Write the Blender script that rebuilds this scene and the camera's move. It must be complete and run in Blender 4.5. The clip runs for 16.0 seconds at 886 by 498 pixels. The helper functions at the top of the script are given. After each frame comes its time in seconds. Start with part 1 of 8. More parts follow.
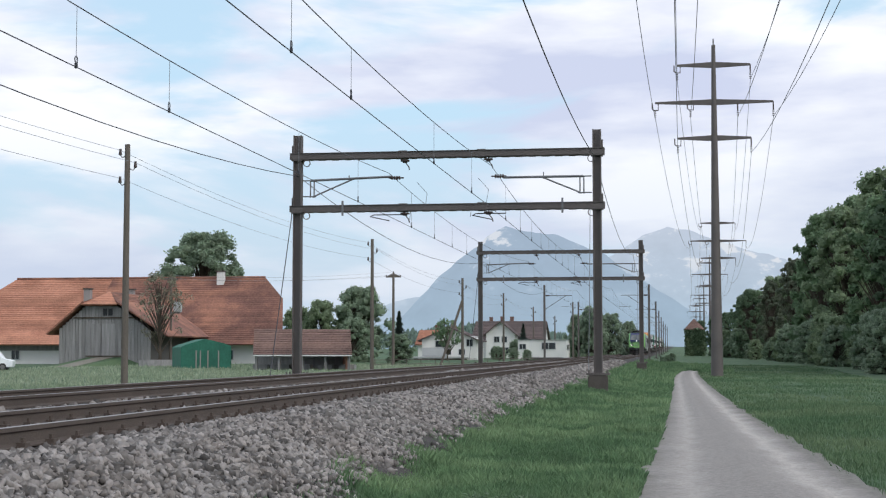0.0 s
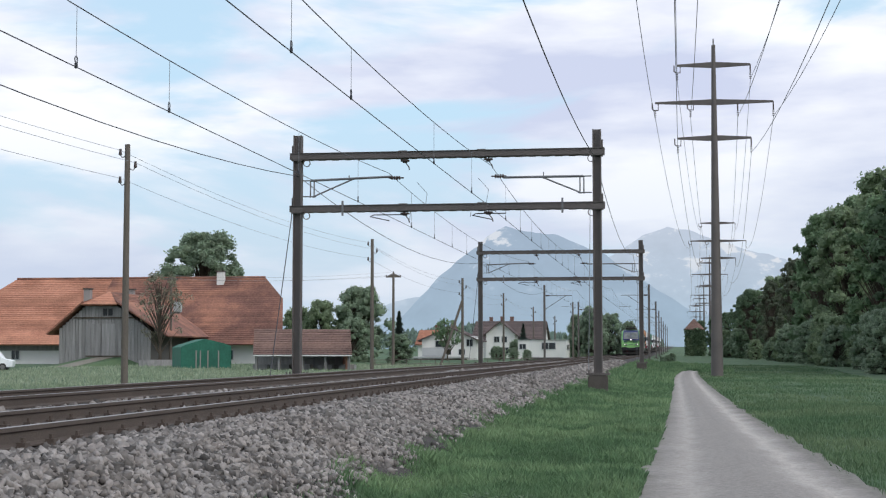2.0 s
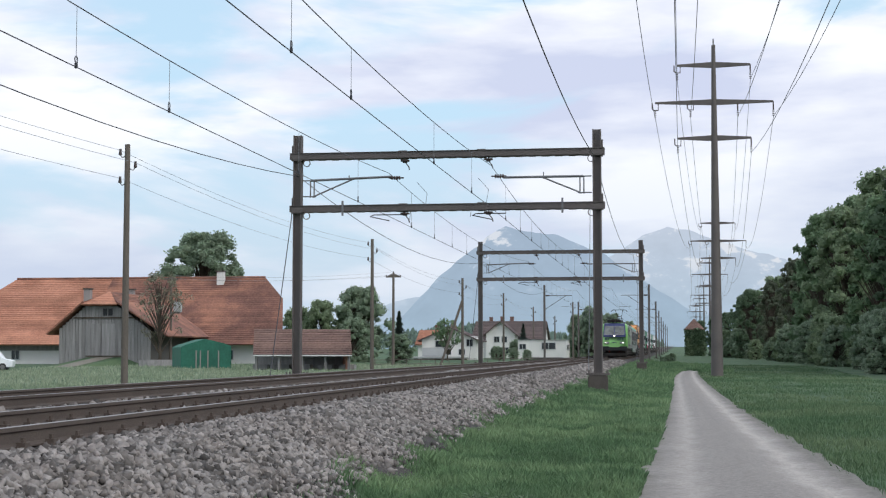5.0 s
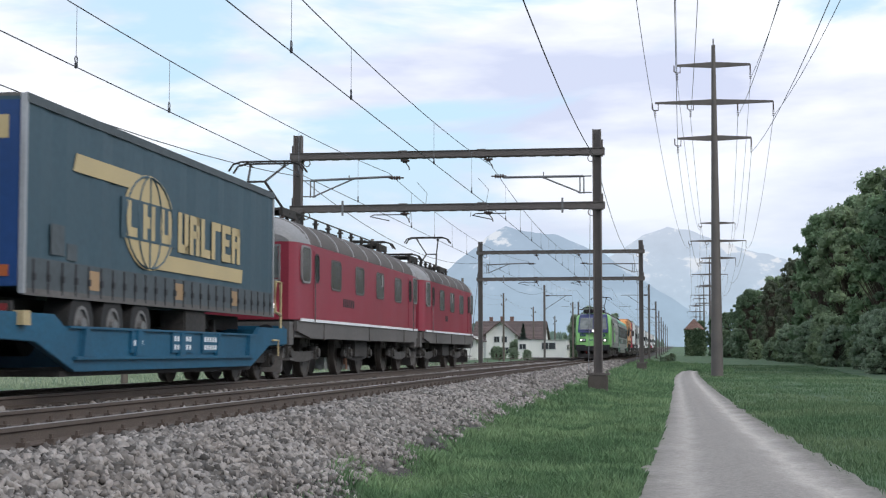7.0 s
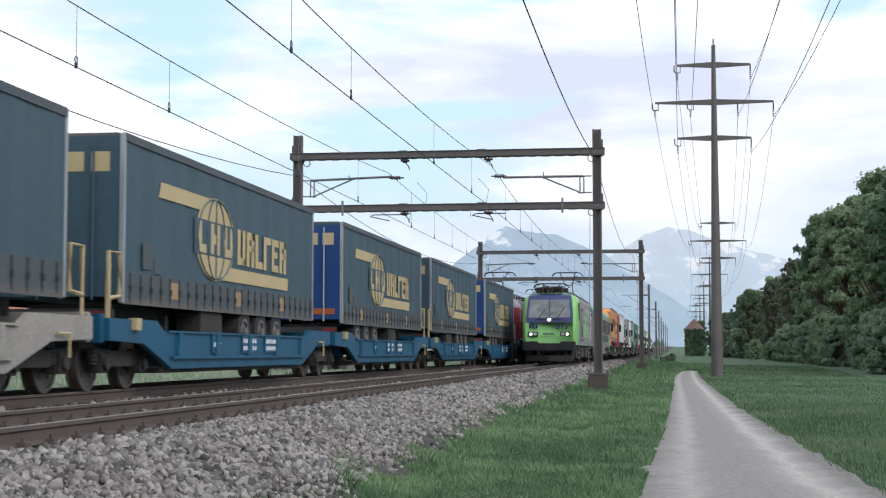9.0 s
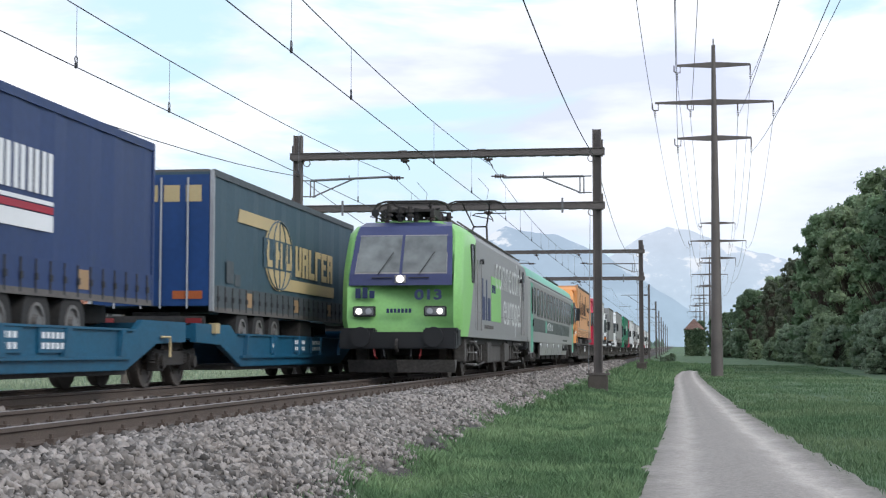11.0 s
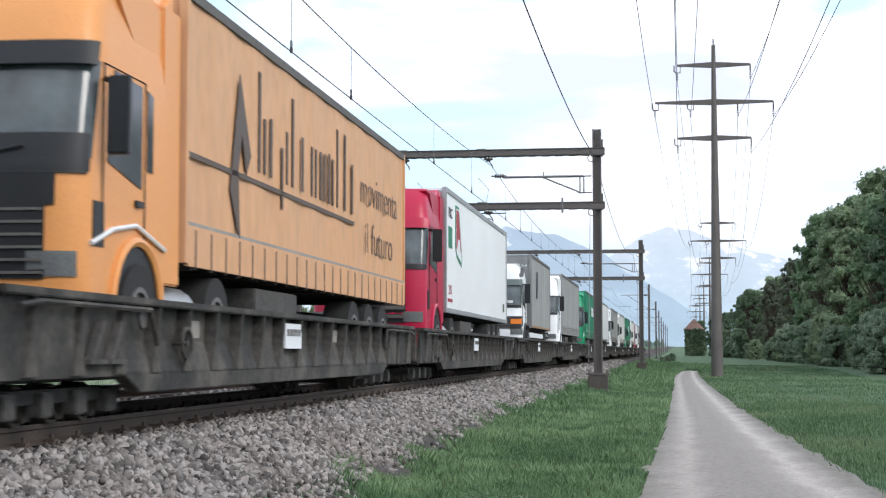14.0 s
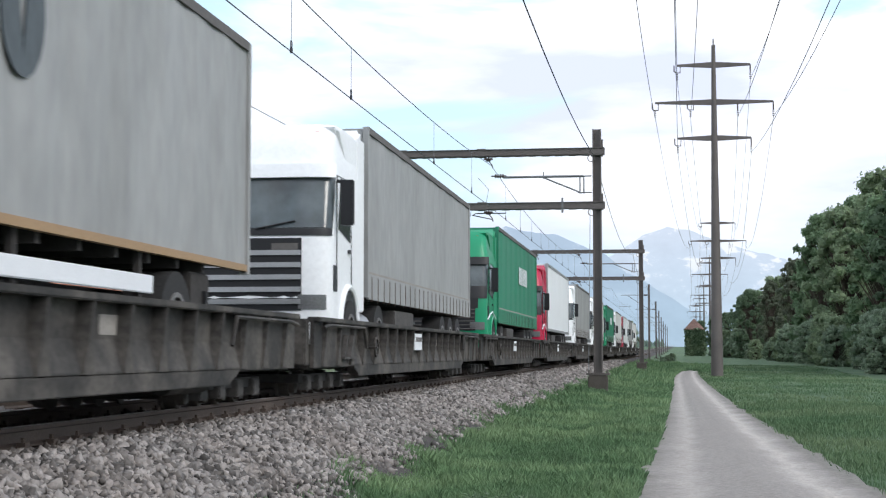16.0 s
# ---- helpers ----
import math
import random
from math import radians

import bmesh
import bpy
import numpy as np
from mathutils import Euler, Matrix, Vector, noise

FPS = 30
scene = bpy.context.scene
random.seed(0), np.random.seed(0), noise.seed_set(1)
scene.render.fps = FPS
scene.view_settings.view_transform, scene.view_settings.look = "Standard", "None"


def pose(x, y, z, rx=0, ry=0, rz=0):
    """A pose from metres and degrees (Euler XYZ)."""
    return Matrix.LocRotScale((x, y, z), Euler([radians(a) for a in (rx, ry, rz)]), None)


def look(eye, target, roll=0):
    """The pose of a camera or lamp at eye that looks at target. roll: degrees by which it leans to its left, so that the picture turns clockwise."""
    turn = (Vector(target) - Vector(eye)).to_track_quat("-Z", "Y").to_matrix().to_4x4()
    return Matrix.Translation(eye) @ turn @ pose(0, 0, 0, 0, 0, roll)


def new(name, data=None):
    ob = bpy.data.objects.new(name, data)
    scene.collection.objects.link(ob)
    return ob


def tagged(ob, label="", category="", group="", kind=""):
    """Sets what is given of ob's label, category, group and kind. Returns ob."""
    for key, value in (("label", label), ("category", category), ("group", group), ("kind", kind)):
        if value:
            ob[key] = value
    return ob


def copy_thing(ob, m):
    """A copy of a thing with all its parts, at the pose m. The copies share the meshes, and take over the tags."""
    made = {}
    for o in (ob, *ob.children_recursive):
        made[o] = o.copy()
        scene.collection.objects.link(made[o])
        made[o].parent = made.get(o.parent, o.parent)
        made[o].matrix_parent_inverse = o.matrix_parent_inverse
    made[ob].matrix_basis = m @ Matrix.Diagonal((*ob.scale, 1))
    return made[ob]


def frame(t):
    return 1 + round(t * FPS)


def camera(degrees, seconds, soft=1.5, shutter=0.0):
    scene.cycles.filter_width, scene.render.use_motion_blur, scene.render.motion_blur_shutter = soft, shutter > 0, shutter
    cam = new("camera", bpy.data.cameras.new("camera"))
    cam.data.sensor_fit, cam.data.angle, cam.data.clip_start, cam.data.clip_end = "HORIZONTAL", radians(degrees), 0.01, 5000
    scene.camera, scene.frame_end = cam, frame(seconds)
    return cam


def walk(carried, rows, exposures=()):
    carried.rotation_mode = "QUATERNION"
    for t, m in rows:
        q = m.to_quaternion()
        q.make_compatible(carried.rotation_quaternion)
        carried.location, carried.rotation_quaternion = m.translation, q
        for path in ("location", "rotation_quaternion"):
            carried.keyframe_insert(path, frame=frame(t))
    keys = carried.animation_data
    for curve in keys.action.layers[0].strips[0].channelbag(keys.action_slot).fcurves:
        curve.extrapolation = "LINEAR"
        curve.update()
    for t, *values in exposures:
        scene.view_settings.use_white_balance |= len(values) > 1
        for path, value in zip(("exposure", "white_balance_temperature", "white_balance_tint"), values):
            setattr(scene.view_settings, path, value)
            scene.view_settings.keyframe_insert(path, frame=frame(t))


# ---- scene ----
from itertools import product

# The camera stands beside the path, a little above rail height. Rail top is z = 0, y runs along the line.
EYE = pose(0, 0, 0.62, 93.92, 0, 7.951)
cam = camera(32.69, 16.0, soft=1.2, shutter=0.12)
walk(cam, [(0.0, EYE), (16.0, EYE)],
     exposures=[(0.0, -0.10), (4.2, -0.10), (6.3, -0.02), (9.2, 0.14), (11.3, 0.22), (12.5, 0.32), (13.6, 0.36), (14.4, 0.42), (15.0, 0.40), (15.5, 0.28), (16.0, 0.29)])

# ---- world and sun: bright, mostly cloudy sky ----
SUN_EL, SUN_AZ = radians(48), radians(150)
world = bpy.data.worlds.new("sky")
scene.world = world
world.use_nodes = True


def build_sky():
    nt = world.node_tree
    nt.nodes.clear()
    n, l = nt.nodes.new, nt.links.new
    sky = n("ShaderNodeTexSky")
    sky.sky_type, sky.sun_disc, sky.sun_elevation, sky.sun_rotation = "NISHITA", False, SUN_EL, SUN_AZ
    sky.dust_density, sky.air_density = 2.0, 1.0
    blue = n("ShaderNodeVectorMath")
    blue.operation = "SCALE"
    blue.inputs["Scale"].default_value = 0.115
    l(sky.outputs["Color"], blue.inputs[0])
    pale = n("ShaderNodeMix")
    pale.data_type = "RGBA"
    pale.inputs[0].default_value = 0.72
    pale.inputs[7].default_value = (0.56, 0.78, 0.95, 1)
    l(blue.outputs[0], pale.inputs[6])
    co = n("ShaderNodeTexCoord")
    mp = n("ShaderNodeMapping")
    mp.inputs["Scale"].default_value = (1.0, 1.0, 3.4)
    l(co.outputs["Generated"], mp.inputs["Vector"])
    big = n("ShaderNodeTexNoise")
    big.inputs["Scale"].default_value, big.inputs["Detail"].default_value, big.inputs["Roughness"].default_value = 4.2, 7, 0.52
    big.inputs["Distortion"].default_value = 0.35
    l(mp.outputs[0], big.inputs["Vector"])
    cover = n("ShaderNodeMapRange")
    cover.interpolation_type = "SMOOTHSTEP"
    cover.inputs["From Min"].default_value, cover.inputs["From Max"].default_value = 0.40, 0.53
    l(big.outputs["Fac"], cover.inputs["Value"])
    mp2 = n("ShaderNodeMapping")
    mp2.inputs["Scale"].default_value = (1.0, 1.0, 4.2)
    mp2.inputs["Location"].default_value = (3.1, 0.4, 1.7)
    l(co.outputs["Generated"], mp2.inputs["Vector"])
    tone = n("ShaderNodeTexNoise")
    tone.inputs["Scale"].default_value, tone.inputs["Detail"].default_value = 5.5, 6
    l(mp2.outputs[0], tone.inputs["Vector"])
    ramp = n("ShaderNodeValToRGB")
    ramp.color_ramp.elements[0].position, ramp.color_ramp.elements[0].color = 0.36, (0.57, 0.62, 0.79, 1)
    ramp.color_ramp.elements[1].position, ramp.color_ramp.elements[1].color = 0.60, (0.93, 0.95, 1.0, 1)
    l(tone.outputs["Fac"], ramp.inputs[0])
    mix = n("ShaderNodeMix")
    mix.data_type = "RGBA"
    l(cover.outputs[0], mix.inputs[0])
    l(pale.outputs[2], mix.inputs[6])
    l(ramp.outputs[0], mix.inputs[7])
    sep = n("ShaderNodeSeparateXYZ")
    l(co.outputs["Generated"], sep.inputs[0])
    low = n("ShaderNodeMapRange")
    low.inputs["From Min"].default_value, low.inputs["From Max"].default_value = 0.16, 0.02
    low.inputs["To Min"].default_value, low.inputs["To Max"].default_value = 0.0, 0.78
    l(sep.outputs["Z"], low.inputs["Value"])
    haze = n("ShaderNodeMix")
    haze.data_type = "RGBA"
    haze.inputs[7].default_value = (0.53, 0.61, 0.73, 1)
    l(low.outputs[0], haze.inputs[0])
    l(mix.outputs[2], haze.inputs[6])
    mix = haze
    bg = n("ShaderNodeBackground")
    bg.inputs["Strength"].default_value = 1.2
    l(mix.outputs[2], bg.inputs["Color"])
    out = n("ShaderNodeOutputWorld")
    l(bg.outputs[0], out.inputs["Surface"])


build_sky()
sun = new("sun", bpy.data.lights.new("sun", "SUN"))
sun.data.energy, sun.data.angle, sun.data.color = 1.3, radians(25), (1.0, 0.96, 0.9)
sun.matrix_world = look((70, -40, 60), (0, 0, 0))

# ---- materials ----
MATS = {}


def mat(name, color, rough=0.6, metal=0.0, grain=40.0, vary=0.12, big=1.2, bump=0.15, glow=0.0, random_tone=0.0, island=0.0, second=None, stretch=(1, 1, 1), spec=0.4):
    """A painted or raw surface: base colour with variation at two scales, gloss variation and fine relief."""
    if name in MATS:
        return MATS[name]
    m = MATS[name] = bpy.data.materials.new(name)
    m.use_nodes = True
    nt = m.node_tree
    n, l = nt.nodes.new, nt.links.new
    b = nt.nodes["Principled BSDF"]
    b.inputs["Roughness"].default_value, b.inputs["Metallic"].default_value = rough, metal
    b.inputs["Specular IOR Level"].default_value = spec
    if glow:
        b.inputs["Base Color"].default_value = (*color, 1)
        b.inputs["Emission Color"].default_value, b.inputs["Emission Strength"].default_value = (*color, 1), glow
        return m
    co = n("ShaderNodeTexCoord")
    mp = n("ShaderNodeMapping")
    mp.inputs["Scale"].default_value = stretch
    l(co.outputs["Object"], mp.inputs["Vector"])
    fine, wide = n("ShaderNodeTexNoise"), n("ShaderNodeTexNoise")
    for node, scale, detail in ((fine, grain, 3), (wide, big, 5)):
        node.inputs["Scale"].default_value, node.inputs["Detail"].default_value = scale, detail
        l(mp.outputs[0], node.inputs["Vector"])
    add = n("ShaderNodeMath")
    add.operation = "ADD"
    l(fine.outputs["Fac"], add.inputs[0])
    l(wide.outputs["Fac"], add.inputs[1])
    rng = n("ShaderNodeMapRange")
    rng.inputs["From Min"].default_value, rng.inputs["From Max"].default_value = 0.7, 1.3
    rng.inputs["To Min"].default_value, rng.inputs["To Max"].default_value = 1 - vary * 1.5, 1 + vary * 1.5
    l(add.outputs[0], rng.inputs["Value"])
    value = rng.outputs[0]
    if random_tone or island:
        source = n("ShaderNodeObjectInfo").outputs["Random"] if random_tone else n("ShaderNodeNewGeometry").outputs["Random Per Island"]
        amount = random_tone or island
        r2 = n("ShaderNodeMapRange")
        r2.inputs["To Min"].default_value, r2.inputs["To Max"].default_value = 1 - amount, 1 + amount
        l(source, r2.inputs["Value"])
        mul = n("ShaderNodeMath")
        mul.operation = "MULTIPLY"
        l(value, mul.inputs[0])
        l(r2.outputs[0], mul.inputs[1])
        value = mul.outputs[0]
    hsv = n("ShaderNodeHueSaturation")
    hsv.inputs["Color"].default_value = (*color, 1)
    if second:
        mix = n("ShaderNodeMix")
        mix.data_type = "RGBA"
        mix.inputs[6].default_value, mix.inputs[7].default_value = (*color, 1), (*second, 1)
        st = n("ShaderNodeMapRange")
        st.inputs["From Min"].default_value, st.inputs["From Max"].default_value = 0.42, 0.62
        l(wide.outputs["Fac"], st.inputs["Value"])
        l(st.outputs[0], mix.inputs[0])
        l(mix.outputs[2], hsv.inputs["Color"])
    l(value, hsv.inputs["Value"])
    l(hsv.outputs[0], b.inputs["Base Color"])
    rr = n("ShaderNodeMapRange")
    rr.inputs["To Min"].default_value, rr.inputs["To Max"].default_value = max(rough - 0.12, 0.02), min(rough + 0.12, 1)
    l(wide.outputs["Fac"], rr.inputs["Value"])
    l(rr.outputs[0], b.inputs["Roughness"])
    if bump:
        bp = n("ShaderNodeBump")
        bp.inputs["Strength"].default_value, bp.inputs["Distance"].default_value = bump, 0.02
        l(fine.outputs["Fac"], bp.inputs["Height"])
        l(bp.outputs[0], b.inputs["Normal"])
    return m


GRASS = mat("grass_ground", (0.058, 0.112, 0.052), 0.9, grain=18, vary=0.22, big=0.12, bump=0.8, second=(0.085, 0.13, 0.062))
GRASS_TALL = mat("grass_blade", (0.105, 0.195, 0.09), 0.75, grain=2, vary=0.2, big=0.45, bump=0, island=0.12, second=(0.165, 0.25, 0.125))
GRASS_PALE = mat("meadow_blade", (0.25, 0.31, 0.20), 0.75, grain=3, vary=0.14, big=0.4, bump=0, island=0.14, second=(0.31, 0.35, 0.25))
GRASS_FIELD = mat("field_blade", (0.082, 0.155, 0.072), 0.75, grain=3, vary=0.14, big=0.2, bump=0, island=0.12, second=(0.13, 0.185, 0.095))
# Near black: the shade in the gaps between stones is in this colour.
BALLAST_BED_SHADE = mat("ballast_bed", (0.055, 0.048, 0.045), 0.95, grain=22, vary=0.35, big=1.0, bump=1.0)
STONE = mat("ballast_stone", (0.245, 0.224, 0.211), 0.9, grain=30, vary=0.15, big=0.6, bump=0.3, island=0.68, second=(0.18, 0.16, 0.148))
RAIL = mat("rail_rust", (0.092, 0.070, 0.058), 0.75, grain=60, vary=0.15, big=2, bump=0.3)
RAIL_TOP = mat("rail_polished", (0.30, 0.27, 0.26), 0.42, 0.7, grain=30, vary=0.08, big=2, bump=0.05)
SLEEPER = mat("sleeper_brown", (0.085, 0.062, 0.05), 0.9, grain=25, vary=0.2, big=3, random_tone=0.2)
STEEL_MAST = mat("mast_steel", (0.135, 0.118, 0.112), 0.65, 0.25, grain=30, vary=0.15, big=0.7)
STEEL_GREY = mat("galvanised_steel", (0.20, 0.20, 0.21), 0.55, 0.4, grain=30, vary=0.12, big=0.8)
WIRE = mat("wire_metal", (0.075, 0.075, 0.085), 0.55, 0.5, bump=0)
WIRE_PALE = mat("wire_pale", (0.26, 0.27, 0.29), 0.55, 0.4, bump=0)
INSULATOR = mat("insulator_brown", (0.05, 0.03, 0.025), 0.35, bump=0)
CONCRETE = mat("concrete", (0.095, 0.082, 0.072), 0.92, grain=25, vary=0.15, big=2, bump=0.4)
WOOD_POLE = mat("pole_wood", (0.14, 0.118, 0.10), 0.85, grain=20, vary=0.2, big=1.5, stretch=(4, 4, 0.4))
BARN_WOOD = mat("barn_boards", (0.26, 0.25, 0.245), 0.9, grain=14, vary=0.2, big=0.8, stretch=(6, 6, 0.5), random_tone=0.18)
TILE_RED = mat("roof_tiles_red", (0.40, 0.175, 0.11), 0.85, grain=5, vary=0.22, big=0.25, bump=0.5, random_tone=0.14, second=(0.46, 0.215, 0.14))
TILE_OLD = mat("roof_tiles_old", (0.21, 0.10, 0.075), 0.88, grain=5, vary=0.28, big=0.3, bump=0.5, random_tone=0.18, second=(0.29, 0.135, 0.09))
TILE_HOUSE = mat("roof_tiles_house", (0.115, 0.085, 0.08), 0.9, grain=5, vary=0.2, big=0.4, bump=0.5, random_tone=0.1)
TILE_DARK = mat("roof_tiles_dark", (0.19, 0.115, 0.095), 0.88, grain=5, vary=0.25, big=0.4, bump=0.5, random_tone=0.14)
PLASTER = mat("plaster_white", (0.74, 0.73, 0.70), 0.9, grain=20, vary=0.05, big=0.5)
PLASTER_GREY = mat("plaster_grey", (0.45, 0.46, 0.46), 0.9, grain=20, vary=0.07, big=0.5)
PLASTER_OLD = mat("plaster_sooty", (0.30, 0.27, 0.26), 0.9, grain=20, vary=0.12, big=0.9)
TARP = mat("tarpaulin_green", (0.03, 0.15, 0.10), 0.6, grain=6, vary=0.15, big=1.0, bump=0.3)
GLASS_DARK = mat("window_dark", (0.03, 0.035, 0.04), 0.12, grain=4, vary=0.2, big=0.8, bump=0, spec=0.6)
GLASS_COACH = mat("window_coach", (0.10, 0.125, 0.115), 0.12, grain=3, vary=0.25, big=0.7, bump=0, spec=0.6)
GLASS_LOCO = mat("window_loco", (0.095, 0.088, 0.085), 0.2, grain=3, vary=0.2, big=0.7, bump=0, spec=0.5)
GLASS_TRUCK = mat("truck_windscreen", (0.075, 0.09, 0.095), 0.08, grain=3, vary=0.3, big=1.3, bump=0, spec=0.7)
# Base colour raised to stand for the bright reflection on locomotive windscreens.
GLASS_CAB_GLARE = mat("windscreen", (0.15, 0.165, 0.165), 0.08, grain=3, vary=0.25, big=1.0, bump=0, spec=0.7)
BARK = mat("bark", (0.085, 0.068, 0.052), 0.95, grain=14, vary=0.2, big=1.5, bump=0.6)


def leaf_mat(name, a, b):
    """Thin leaves: part of the light goes through them."""
    m = mat(name, a, 0.65, grain=4, vary=0.12, big=0.45, bump=0, island=0.3, second=b)
    nt = m.node_tree
    b_node, out = nt.nodes["Principled BSDF"], nt.nodes["Material Output"]
    thin, mix = nt.nodes.new("ShaderNodeBsdfTranslucent"), nt.nodes.new("ShaderNodeMixShader")
    mix.inputs[0].default_value = 0.5
    nt.links.new(b_node.inputs["Base Color"].links[0].from_socket, thin.inputs["Color"])
    nt.links.new(b_node.outputs[0], mix.inputs[1])
    nt.links.new(thin.outputs[0], mix.inputs[2])
    nt.links.new(mix.outputs[0], out.inputs["Surface"])
    return m


LEAF = leaf_mat("leaf_green", (0.175, 0.265, 0.145), (0.225, 0.305, 0.17))
LEAF_DARK = leaf_mat("leaf_dark", (0.14, 0.21, 0.125), (0.18, 0.24, 0.14))
LEAF_LIGHT = leaf_mat("leaf_light", (0.26, 0.34, 0.20), (0.30, 0.36, 0.23))
LEAF_BROWN = leaf_mat("leaf_brown", (0.165, 0.19, 0.13), (0.18, 0.21, 0.14))
# Paler than plain leaves: haze over distant crowns is mixed into the colour.
LEAF_HAZED = leaf_mat("leaf_hazed", (0.27, 0.35, 0.24), (0.31, 0.38, 0.27))
LEAF_TWIG = leaf_mat("leaf_budding", (0.26, 0.25, 0.18), (0.23, 0.22, 0.16))
NEEDLE = leaf_mat("needle_blue", (0.07, 0.10, 0.085), (0.09, 0.12, 0.095))

# rolling stock
RED_LOCO = mat("paint_red", (0.265, 0.034, 0.055), 0.42, grain=20, vary=0.07, big=0.5, bump=0.03)
ROOF_LOCO = mat("roof_brown_grey", (0.10, 0.085, 0.08), 0.8, grain=12, vary=0.15, big=0.7)
UNDER = mat("running_gear", (0.04, 0.036, 0.034), 0.85, grain=14, vary=0.25, big=1.5)
UNDER_PALE = mat("running_gear_dusty", (0.078, 0.072, 0.068), 0.85, grain=14, vary=0.25, big=1.5)
SKIRT = mat("skirt_grey", (0.12, 0.11, 0.105), 0.7, grain=14, vary=0.15, big=1.0)
SILVER = mat("paint_silver", (0.27, 0.26, 0.26), 0.5, 0.2, grain=14, vary=0.1, big=0.7)
WHITE_PAINT = mat("paint_white", (0.86, 0.87, 0.88), 0.4, grain=14, vary=0.04, big=0.5, bump=0.02)
GREEN_LOCO = mat("paint_lime", (0.25, 0.53, 0.175), 0.38, grain=14, vary=0.05, big=0.5, bump=0.02)
GREY_LOCO = mat("paint_loco_grey", (0.25, 0.25, 0.25), 0.48, grain=14, vary=0.06, big=0.4, bump=0.03)
GREY_TEXT = mat("lettering_pale", (0.58, 0.59, 0.58), 0.5, vary=0.05, bump=0)
NAVY = mat("paint_navy", (0.042, 0.052, 0.14), 0.42, grain=14, vary=0.08, big=0.6, bump=0.02)
NAVY_TEXT = mat("lettering_navy", (0.022, 0.035, 0.10), 0.5, vary=0.05, bump=0)
BLACK = mat("paint_black", (0.018, 0.018, 0.02), 0.5, vary=0.1, bump=0)
COACH_GREEN = mat("paint_sea_green", (0.135, 0.41, 0.295), 0.45, grain=14, vary=0.06, big=0.5, bump=0.02)
COACH_GREY = mat("paint_coach_grey", (0.285, 0.29, 0.28), 0.45, grain=14, vary=0.06, big=0.5, bump=0.03)
COACH_DARK = mat("paint_band_grey", (0.09, 0.105, 0.10), 0.5, grain=14, vary=0.08, big=0.5, bump=0.02)
WAGON_BLUE = mat("wagon_blue", (0.010, 0.095, 0.175), 0.5, grain=16, vary=0.14, big=0.9, bump=0.08, second=(0.013, 0.075, 0.135))
WAGON_PALE = mat("wagon_pale", (0.30, 0.275, 0.25), 0.7, grain=16, vary=0.15, big=0.9, bump=0.1)
WAGON_BROWN = mat("wagon_brown", (0.038, 0.034, 0.031), 0.75, grain=16, vary=0.35, big=1.4, bump=0.2, second=(0.078, 0.069, 0.061))
CURTAIN_BLUE = mat("curtain_blue", (0.042, 0.080, 0.105), 0.55, grain=8, vary=0.09, big=0.5, bump=0.05)
CURTAIN_DEEP = mat("curtain_deep_blue", (0.018, 0.04, 0.125), 0.5, grain=8, vary=0.1, big=0.5, bump=0.05)
CURTAIN_FLAP = mat("curtain_flap", (0.07, 0.083, 0.092), 0.6, grain=8, vary=0.15, big=0.8, bump=0.08)
DOOR_BLUE = mat("trailer_door_blue", (0.012, 0.05, 0.17), 0.45, grain=8, vary=0.08, big=0.8, bump=0.03)
CREAM = mat("print_cream", (0.50, 0.39, 0.21), 0.55, vary=0.06, bump=0)
STRAP = mat("strap_dark", (0.035, 0.035, 0.04), 0.7, vary=0.2, bump=0)
TYRE = mat("tyre_rubber", (0.028, 0.027, 0.027), 0.85, grain=30, vary=0.2, big=3)
RIM = mat("wheel_rim", (0.20, 0.19, 0.185), 0.5, 0.4, vary=0.15, bump=0)
WHEEL = mat("wheel_steel", (0.11, 0.095, 0.085), 0.6, 0.4, vary=0.2, bump=0.1)
ALU = mat("aluminium", (0.42, 0.42, 0.43), 0.45, 0.6, vary=0.1, bump=0.03)
YELLOW_RAIL = mat("handrail_yellow", (0.46, 0.36, 0.20), 0.55, vary=0.12, bump=0)
ORANGE = mat("paint_orange", (0.75, 0.32, 0.105), 0.38, vary=0.05, big=0.6, bump=0.02)
ORANGE_CURTAIN = mat("curtain_orange", (0.68, 0.365, 0.185), 0.55, grain=5, vary=0.08, big=0.6, bump=0.06, second=(0.60, 0.33, 0.18), stretch=(1, 1, 0.5))
RED_TRUCK = mat("paint_truck_red", (0.46, 0.012, 0.055), 0.32, vary=0.05, big=0.6, bump=0.01)
GREEN_TRUCK = mat("paint_truck_green", (0.01, 0.27, 0.13), 0.35, vary=0.05, big=0.6, bump=0.01)
GREEN_CURTAIN = mat("curtain_green", (0.025, 0.21, 0.12), 0.55, grain=8, vary=0.08, big=0.5, bump=0.05)
GREY_CURTAIN = mat("curtain_grey", (0.34, 0.34, 0.335), 0.55, grain=5, vary=0.09, big=0.7, bump=0.06, second=(0.265, 0.265, 0.26), stretch=(1, 1, 0.45))
TEXT_BROWN = mat("print_brown", (0.10, 0.07, 0.055), 0.55, vary=0.08, bump=0)
TEXT_WHITE = mat("print_white", (0.75, 0.76, 0.78), 0.55, vary=0.04, bump=0)
TEXT_RED = mat("print_red", (0.34, 0.025, 0.045), 0.55, vary=0.04, bump=0)
STICKER = mat("sticker_tan", (0.34, 0.22, 0.12), 0.6, vary=0.1, bump=0)
AMBER = mat("lamp_amber", (0.75, 0.20, 0.02), 0.25, vary=0.06, bump=0)
LENS = mat("lamp_lens", (0.55, 0.56, 0.58), 0.12, 0.3, vary=0.1, bump=0)
